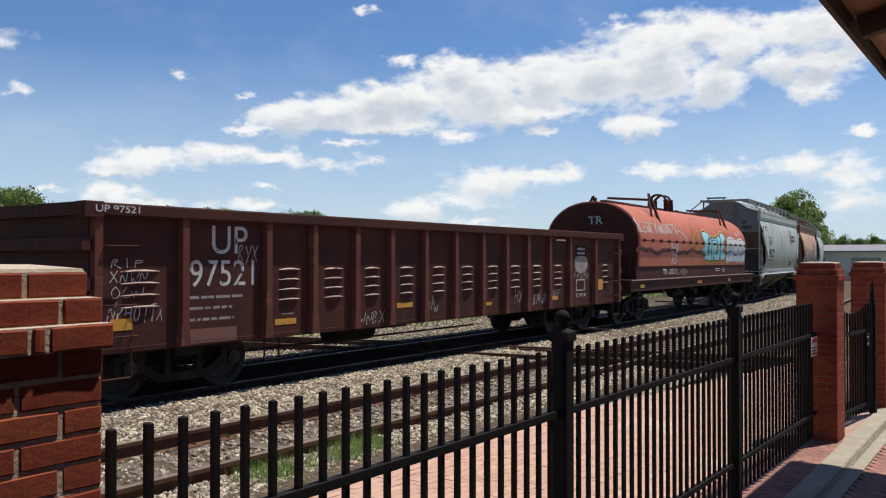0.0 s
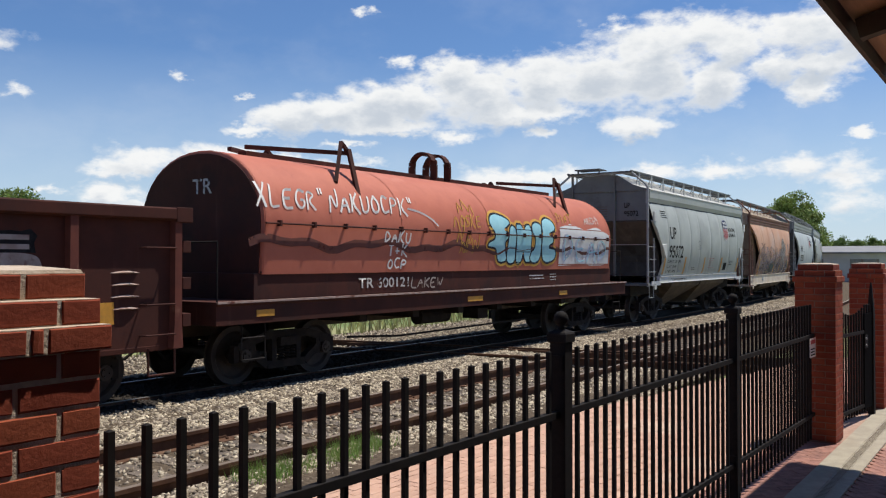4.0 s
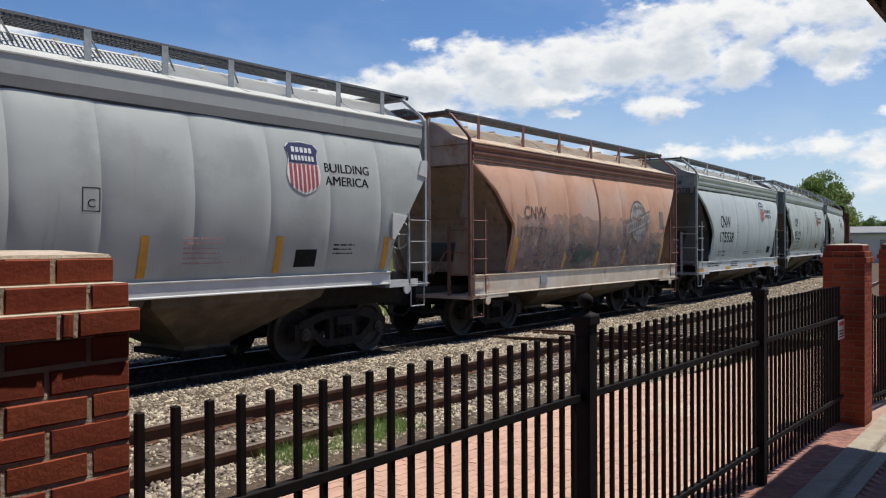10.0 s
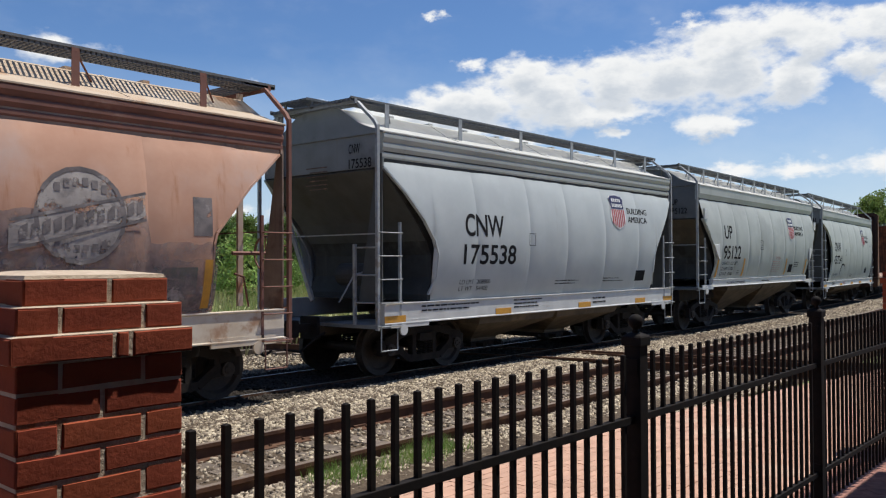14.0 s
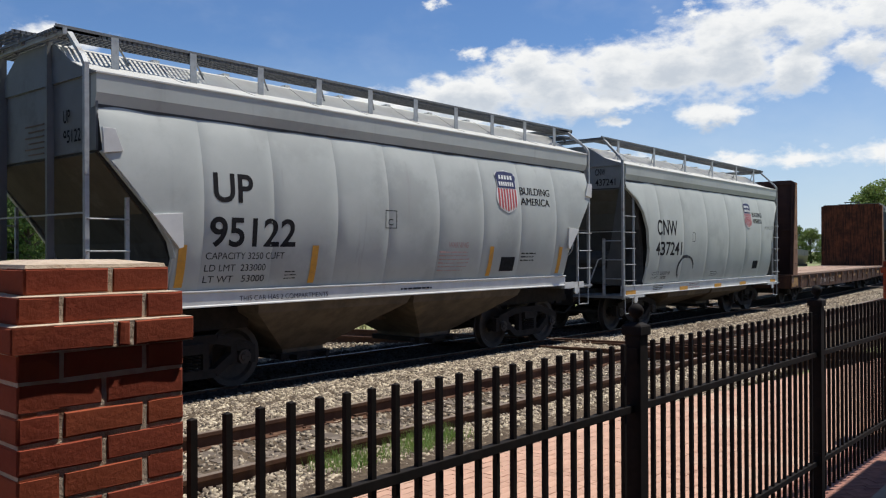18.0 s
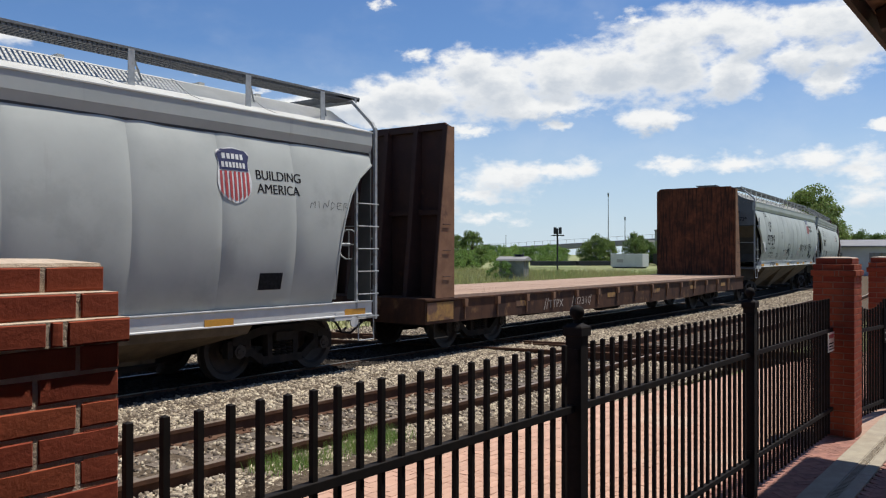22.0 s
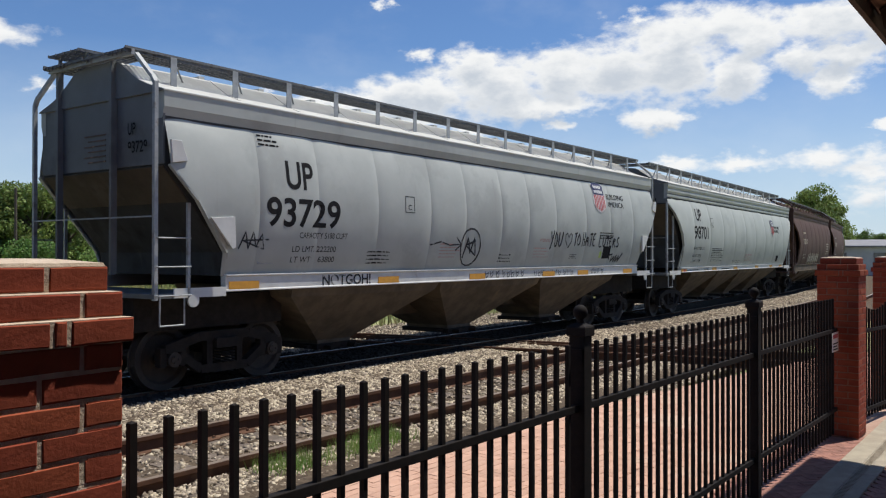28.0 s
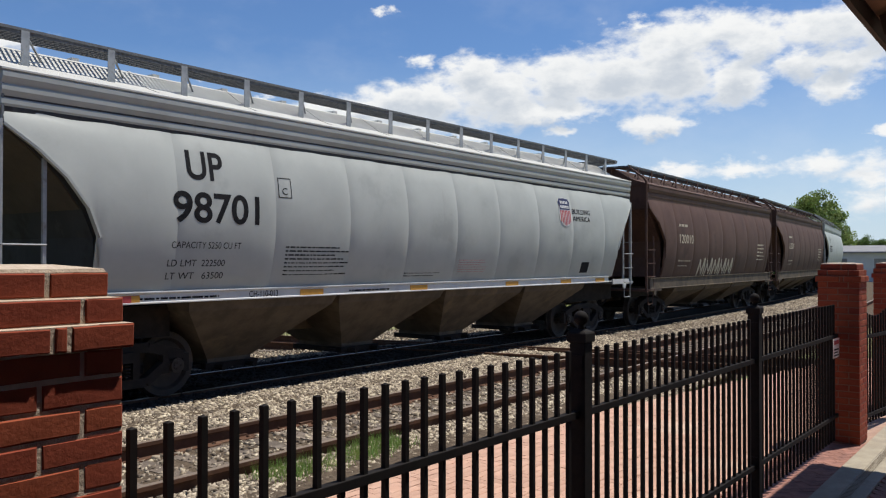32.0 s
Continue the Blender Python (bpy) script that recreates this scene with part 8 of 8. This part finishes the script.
# ---- far buildings ----
def build_far():
    s = thing("equipment_hut", "small pale metal hut with a rust-stained wall and overgrown side", "hut", at=pose(58.0, 35.6, -0.3, 0, 0, 20))
    part("wall", Shape().box(-1.1, 1.1, -1.0, 1.0, 0, 1.75), "shed_metal", s, bevel=0.02)
    part("roof", Shape().along_y([(-1.35, 1.72), (1.35, 1.72), (1.25, 1.85), (0, 2.05), (-1.25, 1.85)], -1.2, 1.2), "far_concrete", s)
    for k in range(8):
        part("rib", Shape().box(-1.0 + k * 0.28, -0.97 + k * 0.28, -1.02, -1.0, 0.05, 1.7), "shed_metal", s)
    part("roof_panel", Shape().bar((-0.2, -0.4, 2.2), (0.55, -0.4, 2.05), 0.8, 0.04, (0, 0, 1)), "mark_blue", s, "dark tilted solar panel")
    b = thing("overpass", "distant concrete road bridge with a wire fence on its parapet", "bridge", at=pose(250, 182, 0, 0, 0, 100))
    def deck(x):
        """Road level along the bridge, which falls away to one side."""
        return 3.35 - 0.052 * x

    part("deck", Shape().loft([[(x, y, deck(x) + z) for y, z in ((-5, -1.9), (5, -1.9), (5, -0.6), (-5, -0.6))] for x in (-75, 30)]), "far_concrete", b)
    part("parapet", Shape().loft([[(x, y, deck(x) + z) for y, z in ((-5.3, -0.7), (-4.9, -0.7), (-4.9, 0.05), (-5.3, 0.05))] for x in (-75, 30)]), "far_concrete", b)
    for k in range(8):
        x = -70 + k * 13
        part("pier", Shape().box(x - 0.8, x + 0.8, -4, 4, -1, deck(x) - 1.9), "far_concrete", b)
    for k in range(34):
        x = -74 + k * 3.0
        part("fence_post", Shape().box(x - 0.05, x + 0.05, -5.15, -5.05, deck(x), deck(x) + 1.5), "galv", b)
    part("fence_rail", Shape().loft([[(x, y, deck(x) + z) for y, z in ((-5.14, 1.42), (-5.06, 1.42), (-5.06, 1.5), (-5.14, 1.5))] for x in (-75, 30)]), "galv", b)
    for az, d, h in ((32.1, 285, 8.8), (63.8, 58, 6.3)):
        x, y = d * math.cos(radians(az)), d * math.sin(radians(az))
        m = thing("utility_pole", "thin dark utility pole against the sky", "pole", at=pose(x, y, -0.3))
        part("mast", Shape().cyl((0, 0, 0), (0, 0, h), 0.12, 8, 0.08), "bark", m)
        if az < 36 and h < 8:
            part("crossarm", Shape().bar((-0.9, 0.6, h - 1.2), (0.9, -0.6, h - 1.2), 0.12).bar((-0.7, 0.5, h - 2.2), (0.7, -0.5, h - 2.2), 0.12), "bark", m)
    # wagons parked on a far line, a white trailer, masts
    def spot(az, d):
        return d * math.cos(radians(az)), d * math.sin(radians(az))

    for k, (az, d, az2, d2) in enumerate(((17.3, 120, 18.72, 136), (18.78, 137, 20.1, 153), (20.15, 154, 21.4, 171))):
        (xa, ya), (xb, yb) = spot(az, d), spot(az2, d2)
        q = math.hypot(xb - xa, yb - ya)
        p = thing("parked_hopper", "pale grey hopper wagon parked on a far line", "hopper wagon", "parked wagons", at=pose(xa, ya, -0.3, 0, 0, math.degrees(math.atan2(yb - ya, xb - xa))))
        part("body", Shape().along_y([(0.4, 2.3), (0.4, 1.7), (1.6, 0.6), (q - 1.6, 0.6), (q - 0.4, 1.7), (q - 0.4, 2.3)], -1.5, 1.5), "far_car", p)
        part("roof", Shape().along_x([(-1.55, 2.3), (1.55, 2.3), (0.6, 2.55), (-0.6, 2.55)], 0.35, q - 0.35), "far_car", p)
        part("underframe", Shape().box(0.1, q - 0.1, -1.3, 1.3, 0.25, 0.6), "far_dark", p)
    for az, d, az2, d2 in ((21.5, 172, 22.6, 188), (22.65, 189, 23.7, 204), (25.0, 150, 27.5, 146), (27.6, 146, 30.2, 142)):
        (xa, ya), (xb, yb) = spot(az, d), spot(az2, d2)
        q = math.hypot(xb - xa, yb - ya)
        p = thing("parked_gondola", "dark open wagon parked on a far line", "gondola wagon", "parked wagons", at=pose(xa, ya, -0.3, 0, 0, math.degrees(math.atan2(yb - ya, xb - xa))))
        part("body", Shape().box(0.1, q - 0.1, -1.4, 1.4, 0.3, 2.3 if az < 24 else 0.95), "far_dark", p)
        part("top_chord", Shape().box(0.05, q - 0.05, -1.45, 1.45, 2.3 if az < 24 else 0.95, 2.4 if az < 24 else 1.05), "far_dark", p)
    (xa, ya), (xb, yb) = spot(22.75, 128), spot(24.83, 130)
    q = math.hypot(xb - xa, yb - ya)
    p = thing("box_trailer", "white box trailer standing in the meadow", "trailer", at=pose(xa, ya, -0.3, 0, 0, math.degrees(math.atan2(yb - ya, xb - xa))))
    part("box", Shape().box(0, q, -1.2, 1.2, 0.35, 2.3), "wall_white", p, bevel=0.04)
    part("skirt", Shape().box(0.3, q - 0.3, -1.1, 1.1, 0.12, 0.35), "far_dark", p)
    part("marking", Shape().box(q * 0.6, q * 0.8, 1.2, 1.21, 1.0, 1.5), "far_car", p)
    x, y = spot(28.6, 110)
    p = thing("signal_mast", "dark railway signal mast with a cross arm and two heads", "signal", at=pose(x, y, -0.3, 0, 0, 118))
    part("mast", Shape().cyl((0, 0, 0), (0, 0, 5.6), 0.11, 8), "signal_dark", p)
    part("arm", Shape().box(-0.9, 0.8, -0.06, 0.06, 4.62, 4.76), "signal_dark", p)
    for dx in (-0.35, 0.3):
        part("signal_head", Shape().box(dx - 0.2, dx + 0.2, -0.1, 0.1, 4.85, 5.75), "signal_dark", p)
    for az, d, h in ((25.2, 200, 16.5), (24.1, 205, 11.0)):
        x, y = spot(az, d)
        p = thing("radio_mast", "thin grey radio mast far off", "mast", at=pose(x, y, -0.3))
        part("pole", Shape().cyl((0, 0, 0), (0, 0, h), 0.16, 8, 0.07), "galv", p)
        part("antenna", Shape().cyl((0, 0, h - 0.6), (0, 0, h + 0.2), 0.2, 8), "galv", p)
    x, y = spot(21.95, 222)
    p = thing("storage_tank", "grey storage tower above the far trees", "tower", at=pose(x, y, -0.3, 0, 0, 20))
    part("shaft", Shape().box(-0.8, 0.8, -0.8, 0.8, 0, 8.3), "far_concrete", p)
    part("cap", Shape().box(-0.9, 0.9, -0.9, 0.9, 8.3, 8.6), "roof_grey", p)
    wb = thing("warehouse", "long low white metal warehouse with a grey roof", "building", at=pose(98, 10.5, -0.3, 0, 0, 100))
    part("wall", Shape().box(-14, 12, -6, 6, 0, 3.0), "wall_white", wb)
    part("roof", Shape().along_x([(-6.4, 2.95), (6.4, 2.95), (6.4, 3.1), (0, 3.8), (-6.4, 3.1)], -14.4, 12.4), "roof_grey", wb)
    for k in range(5):
        part("door", Shape().box(-12 + k * 5, -9.4 + k * 5, 6.0, 6.06, 0, 2.4), "shed_metal", wb)


# ---- platform ----
def build_platform():
    # slab below the pavers, one step above the meadow
    edge = [(-14, 5.0), (8.6, 4.95), (10.2, 4.72), (13.8, 4.2), (16.2, 3.5), (19, 3.0), (26, 2.6), (26, -9), (-14, -9)]
    s = Shape().loft([[(x, y, z) for x, y in edge] for z in (-0.4, -0.012)])
    tagged(part("pavement", s, "joint_sand"), "sand-jointed bed of the brick pavement", "pavement", kind="structure")
    rnd = random.Random(4)
    # pavers beyond the fence, in running courses along the fence
    me = Shape().loft([[(x * q, y * q2, z) for x, y in ((-1, -1), (1, -1), (1, 1), (-1, 1))] for q, q2, z in ((0.098, 0.048, -0.05), (0.098, 0.048, -0.004), (0.095, 0.045, 0.0))]).mesh("paver", "paver_part")
    rest = Shape()
    count = 0
    y = 2.32
    row = 0
    pv = bpy.data.objects["pavement"]
    while y < 4.9:
        x = -5.8 + (0.1 if row % 2 else 0)
        while x < 18:
            top = 4.9 if x < 8.6 else 4.95 - (x - 8.6) * 0.155
            if y < top:
                dz = rnd.uniform(-0.0025, 0.0025)
                if 3.4 < x < 7.0 and 2.9 < y < 4.5 and count < 300:
                    part("paver", me, "", pv, at=pose(x, y, dz, rnd.uniform(-0.5, 0.5), rnd.uniform(-0.3, 0.3), rnd.uniform(-0.6, 0.6)))
                    count += 1
                else:
                    rest.loft([[(x + a * 0.098, y + b * 0.048, z + dz) for a, b in ((-1, -1), (1, -1), (1, 1), (-1, 1))] for z in (-0.05, 0.0)])
            x += 0.2
        y += 0.1
        row += 1
    tagged(part("pavers", rest, "paver_pink", pv), kind="stuff")
    # dark red pavers on the near side of the fence, herringbone
    near = Shape().loft([[(x * q, y * q2, z) for x, y in ((-1, -1), (1, -1), (1, 1), (-1, 1))] for q, q2, z in ((0.098, 0.048, -0.05), (0.098, 0.048, -0.004), (0.095, 0.045, 0.0))]).mesh("paver", "paver_red")
    k = 0
    for i in range(-40, 60):
        for j in range(-3, 9):
            for turn, dx, dy in ((45, 0, 0), (135, 0.0707, 0.0707)):
                x = 5.6 + i * 0.1414 + (j % 2) * 0.0 + dx * 1.0
                y = 1.5 + j * 0.1414 + (0.0 if turn == 45 else 0.0) + dy * 1.0
                if 5.9 < x < 11.6 and (1.70 < y < 2.24 or 0.4 < y < 1.28) and k < 290:
                    part("red_paver", near, "", pv, at=pose(x, y, rnd.uniform(-0.002, 0.002), 0, 0, turn))
                    k += 1
    # worn pavers under the canopy, in plain courses
    cx, cy = np.meshgrid(np.arange(-6, 15.9, 0.2), np.arange(-3.9, 2.3, 0.1))
    cx = cx + 0.1 * (np.arange(cx.shape[0]) % 2)[:, None]
    cx, cy = cx.ravel(), cy.ravel()
    ok = ~((cx > 5.75) & (cx < 11.75) & (((cy > 1.6) & (cy < 2.3)) | ((cy > 0.3) & (cy < 1.36)))) & ~((cy > 1.24) & (cy < 1.73))
    cx, cy = cx[ok], cy[ok]
    rng = np.random.default_rng(12)
    dz = rng.uniform(-0.002, 0.002, len(cx))
    corner = np.array([(-0.097, -0.047), (0.097, -0.047), (0.097, 0.047), (-0.097, 0.047)])
    v = np.concatenate([np.stack([np.concatenate([corner + (a, b), np.full((4, 1), z + d)], 1) for a, b, d in zip(cx, cy, dz)])[:, None] for z in (-0.04, 0.0)], 1).reshape(-1, 8, 3)
    quads = np.array([(4, 5, 6, 7), (0, 1, 5, 4), (1, 2, 6, 5), (2, 3, 7, 6), (3, 0, 4, 7)])
    f = (quads[None] + (np.arange(len(v)) * 8)[:, None, None]).reshape(-1, 4)
    lump("platform_pavers", v.reshape(-1, 3), f, "paver_red_rest", kind="stuff", parent=pv)
    # concrete drain band along the fence
    d = thing("drain_channel", "worn pale concrete drain band with a slotted iron grate", "drain")
    part("kerb", Shape().box(-3, 16, 1.485, 1.675, -0.2, 0.012), "concrete", d, bevel=0.006)
    part("kerb", Shape().box(-3, 16, 1.30, 1.40, -0.2, 0.012), "concrete", d, bevel=0.006)
    part("channel", Shape().box(-3, 16, 1.40, 1.485, -0.2, -0.03), "grime", d)
    g = Shape().box(-3, 16, 1.402, 1.41, -0.03, 0.008).box(-3, 16, 1.475, 1.483, -0.03, 0.008)
    for k in range(130):
        x = 6.0 + k * 0.045
        g.box(x, x + 0.022, 1.41, 1.475, -0.02, 0.006)
    part("grate", g, "concrete", d)
    # depot behind the camera and its canopy
    wl = Shape().box(-14, 9.8, -4.3, -4.0, 0, 4.6)
    tagged(part("wall_depot", wl, "brick"), "red brick depot wall under the canopy", "wall", kind="structure")
    c = thing("canopy", "wooden platform canopy with tan boards and dark brackets", "canopy")
    part("roof_deck", Shape().along_x([(1.2, 3.82), (1.24, 3.9), (-4.6, 5.35), (-4.6, 5.27)], -14, 9.9), "eave_dark", c)
    for k in range(14):
        y0 = 1.14 - k * 0.3
        part("soffit_board", Shape().along_x([(y0, 3.81 + 0.248 * k * 0.3), (y0 - 0.285, 3.81 + 0.248 * (k * 0.3 + 0.285)), (y0 - 0.285, 3.825 + 0.248 * (k * 0.3 + 0.285)), (y0, 3.825 + 0.248 * k * 0.3)], -14, 9.85), "eave_wood", c)
    part("fascia", Shape().box(-14, 9.9, 1.16, 1.2, 3.70, 3.9), "eave_dark", c)
    for k in range(13):
        x = -13 + k * 1.83
        part("bracket", Shape().bar((x, 1.1, 3.72), (x, -4.0, 4.98), 0.12, 0.16), "eave_dark", c)


def build_crossing():
    """A second line that crosses both tracks at the diamond."""
    t = thing("crossing_track", "rusty crossing track that cuts both lines at a diamond", "railway track", kind="structure")
    ux, uy = 0.23, -1.0
    for off in (-0.78, 0.78):
        xa = 14.95 + off
        for y0, y1 in ((22, 12.6), (10.95, 11.05 + 0.0), (12.6, 9.3), (9.3, 8.65), (8.65, 5.5), (5.5, -12)):
            if y0 - y1 < 0.2:
                continue
            s = Shape().loft([[(xa + (11 - y) * 0.23 + p, y, z + 0.006) for p, z in rail_profile()] for y in (y0, y1)])
            part("rail", s, "rail_rust", t)
    for off in (-0.55, 0.55):
        s = Shape().loft([[(14.95 + off + (11 - y) * 0.23 + p, y, z) for p, z in ((-0.03, -0.02), (0.03, -0.02), (0.03, -0.12), (-0.03, -0.12))] for y in (13.4, 4.6)])
        part("guard_rail", s, "rail_rust", t)
    tie = Shape().box(-1.35, 1.35, -0.115, 0.115, -0.33, -0.16).mesh("tie", "tie_wood")
    for k in range(26):
        y = 20 - k * 0.55
        if 5.8 < y < 8.3 or 9.7 < y < 12.3:
            continue
        part("tie", tie, "", t, at=pose(14.95 + (11 - y) * 0.23, y, 0, 0, 0, -13))


def build_walk_gate():
    g = thing("walk_gate", "closed black iron walk gate with a tall latch post", "gate", at=pose(10.30, 1.845, 0, 0, 0, -6.9))
    n = 13
    for k in range(n):
        x = 0.05 + k * 0.104
        h = 1.385 - 0.10 * math.sin(math.pi * min(1, k / 10))
        part("picket", Shape().box(x - 0.0108, x + 0.0108, -0.0108, 0.0108, 0.07, h).add([(x - 0.0108, -0.0108, h), (x + 0.0108, -0.0108, h), (x + 0.0108, 0.0108, h), (x - 0.0108, 0.0108, h), (x, 0, h + 0.008)], [(0, 1, 4), (1, 2, 4), (2, 3, 4), (3, 0, 4)]), "black_iron", g)
    for z in (0.16, 1.06):
        part("rail", Shape().box(0, 1.38, -0.019, 0.019, z - 0.019, z + 0.019), "black_iron", g)
    part("latch_post", Shape().loft([[(1.38 + a * q, b * q, z) for a, b in ((-1, -1), (1, -1), (1, 1), (-1, 1))] for q, z in ((0.036, 0.0), (0.036, 1.3), (0.012, 1.62), (0.004, 1.66))]), "black_iron", g)
    part("lock_box", Shape().box(1.02, 1.35, -0.022, 0.022, 0.12, 1.28), "iron_matte", g, "dark expanded-metal lock guard")
    part("latch_plate", Shape().box(1.0, 1.12, -0.034, -0.022, 0.86, 1.02), "black_iron", g)
    for z in (0.9, 0.98):
        part("bolt", Shape().cyl((1.03, -0.046, z), (1.03, -0.034, z), 0.012, 10), "galv", g)
    for z in (0.25, 0.95):
        part("hinge", Shape().box(-0.06, 0.02, -0.025, 0.025, z, z + 0.08), "black_iron", g)


def build_sign():
    x = 9.25
    s = thing("warning_sign", "small white metal notice wired to the fence", "sign", at=pose(x, fence_y(x) - 0.035, 0, 0, 0, math.degrees(math.atan(-0.0148))))
    part("plate", Shape().box(0, 0.27, 0, 0.003, 0.92, 1.12), "sign_white", s)
    part("heading", Shape().box(0.03, 0.24, -0.003, 0, 1.06, 1.1), "mark_red", s)
    for k in range(3):
        part("line", Shape().box(0.04, 0.23 - 0.04 * (k % 2), -0.003, 0, 1.0 - k * 0.03, 1.012 - k * 0.03), "letter_black", s)


# ---- assembly ----
build_ground()
build_track("siding_track", SIDE_Y, "rusty siding track on half-buried wooden ties", "rail_dull", 150, -4, 40)
build_track("main_track", MAIN_Y, "main track with polished railheads in the train's shadow", "rail_head", 150, -4, 45)
build_crossing()
build_platform()
build_pier(0.977, 2.063, 1.902, "red brick pier with a corbelled collar and mortar cap", 0)
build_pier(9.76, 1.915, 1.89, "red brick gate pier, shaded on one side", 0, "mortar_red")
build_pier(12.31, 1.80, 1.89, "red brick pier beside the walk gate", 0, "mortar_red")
build_panel("iron_fence", "black iron picket fence between pier and gate post", 1.21, 3.86, 1.33, "black iron fence panels")
build_panel("iron_gate", "black iron picket gate closed between two posts", 3.965, 6.75, 4.09, "black iron fence panels")
build_panel("iron_fence", "black iron picket fence that meets the brick pier", 6.855, 9.55, 6.98, "black iron fence panels")
build_walk_gate()
build_sign()
build_post(3.91)
build_post(6.8)
build_train()
build_far()
build_planting()
build_grass()
scatter_stones("ballast_stones", ((2.5, 20, 7.95, 9.75, -0.125, -0.05, 46000), (2.5, 16, 4.95, 6.25, -0.2, -0.125, 24000), (3, 17, 6.35, 7.75, -0.175, -0.17, 3600), (4, 34, 12.4, 17.2, -0.07, -0.3, 20000), (20, 48, 7.8, 9.75, -0.12, -0.05, 14000)), "loose grey and tan ballast stones", 2)
scatter_stones("oily_stones", ((3, 26, 9.7, 12.35, -0.045, -0.045, 15000),), "stones between the main rails, coloured dark for the train's shade", 6, (0.015, 0.036), "shaded_stone")


# ---- what moves ----
def wagon_pose(w, t):
    a = w.u - run_of(t)
    h = abs(w.trucks[1] - w.trucks[0]) / 2
    p, q = Vector((a - h, MAIN_Y + line_y(a - h), 0)), Vector((a + h, MAIN_Y + line_y(a + h), 0))
    d = q - p
    return Matrix.Translation((p + q) / 2) @ Matrix.Rotation(math.atan2(d.y, d.x), 4, "Z")


def motions():
    times = [i * 1.0 for i in range(33)]
    for w in WAGONS:
        walk(w.ob, [(t, wagon_pose(w, t)) for t in times])
    steps = [i * 4 / 30 for i in range(241)]
    for i, o in enumerate(WHEELSETS):
        c = o.matrix_basis.translation.copy()
        rows = [(t, Matrix.Translation(c) @ Matrix.Rotation(-run_of(t) / WHEEL_R + i * 0.9, 4, "Y")) for t in steps]
        walk(o, rows)


motions()
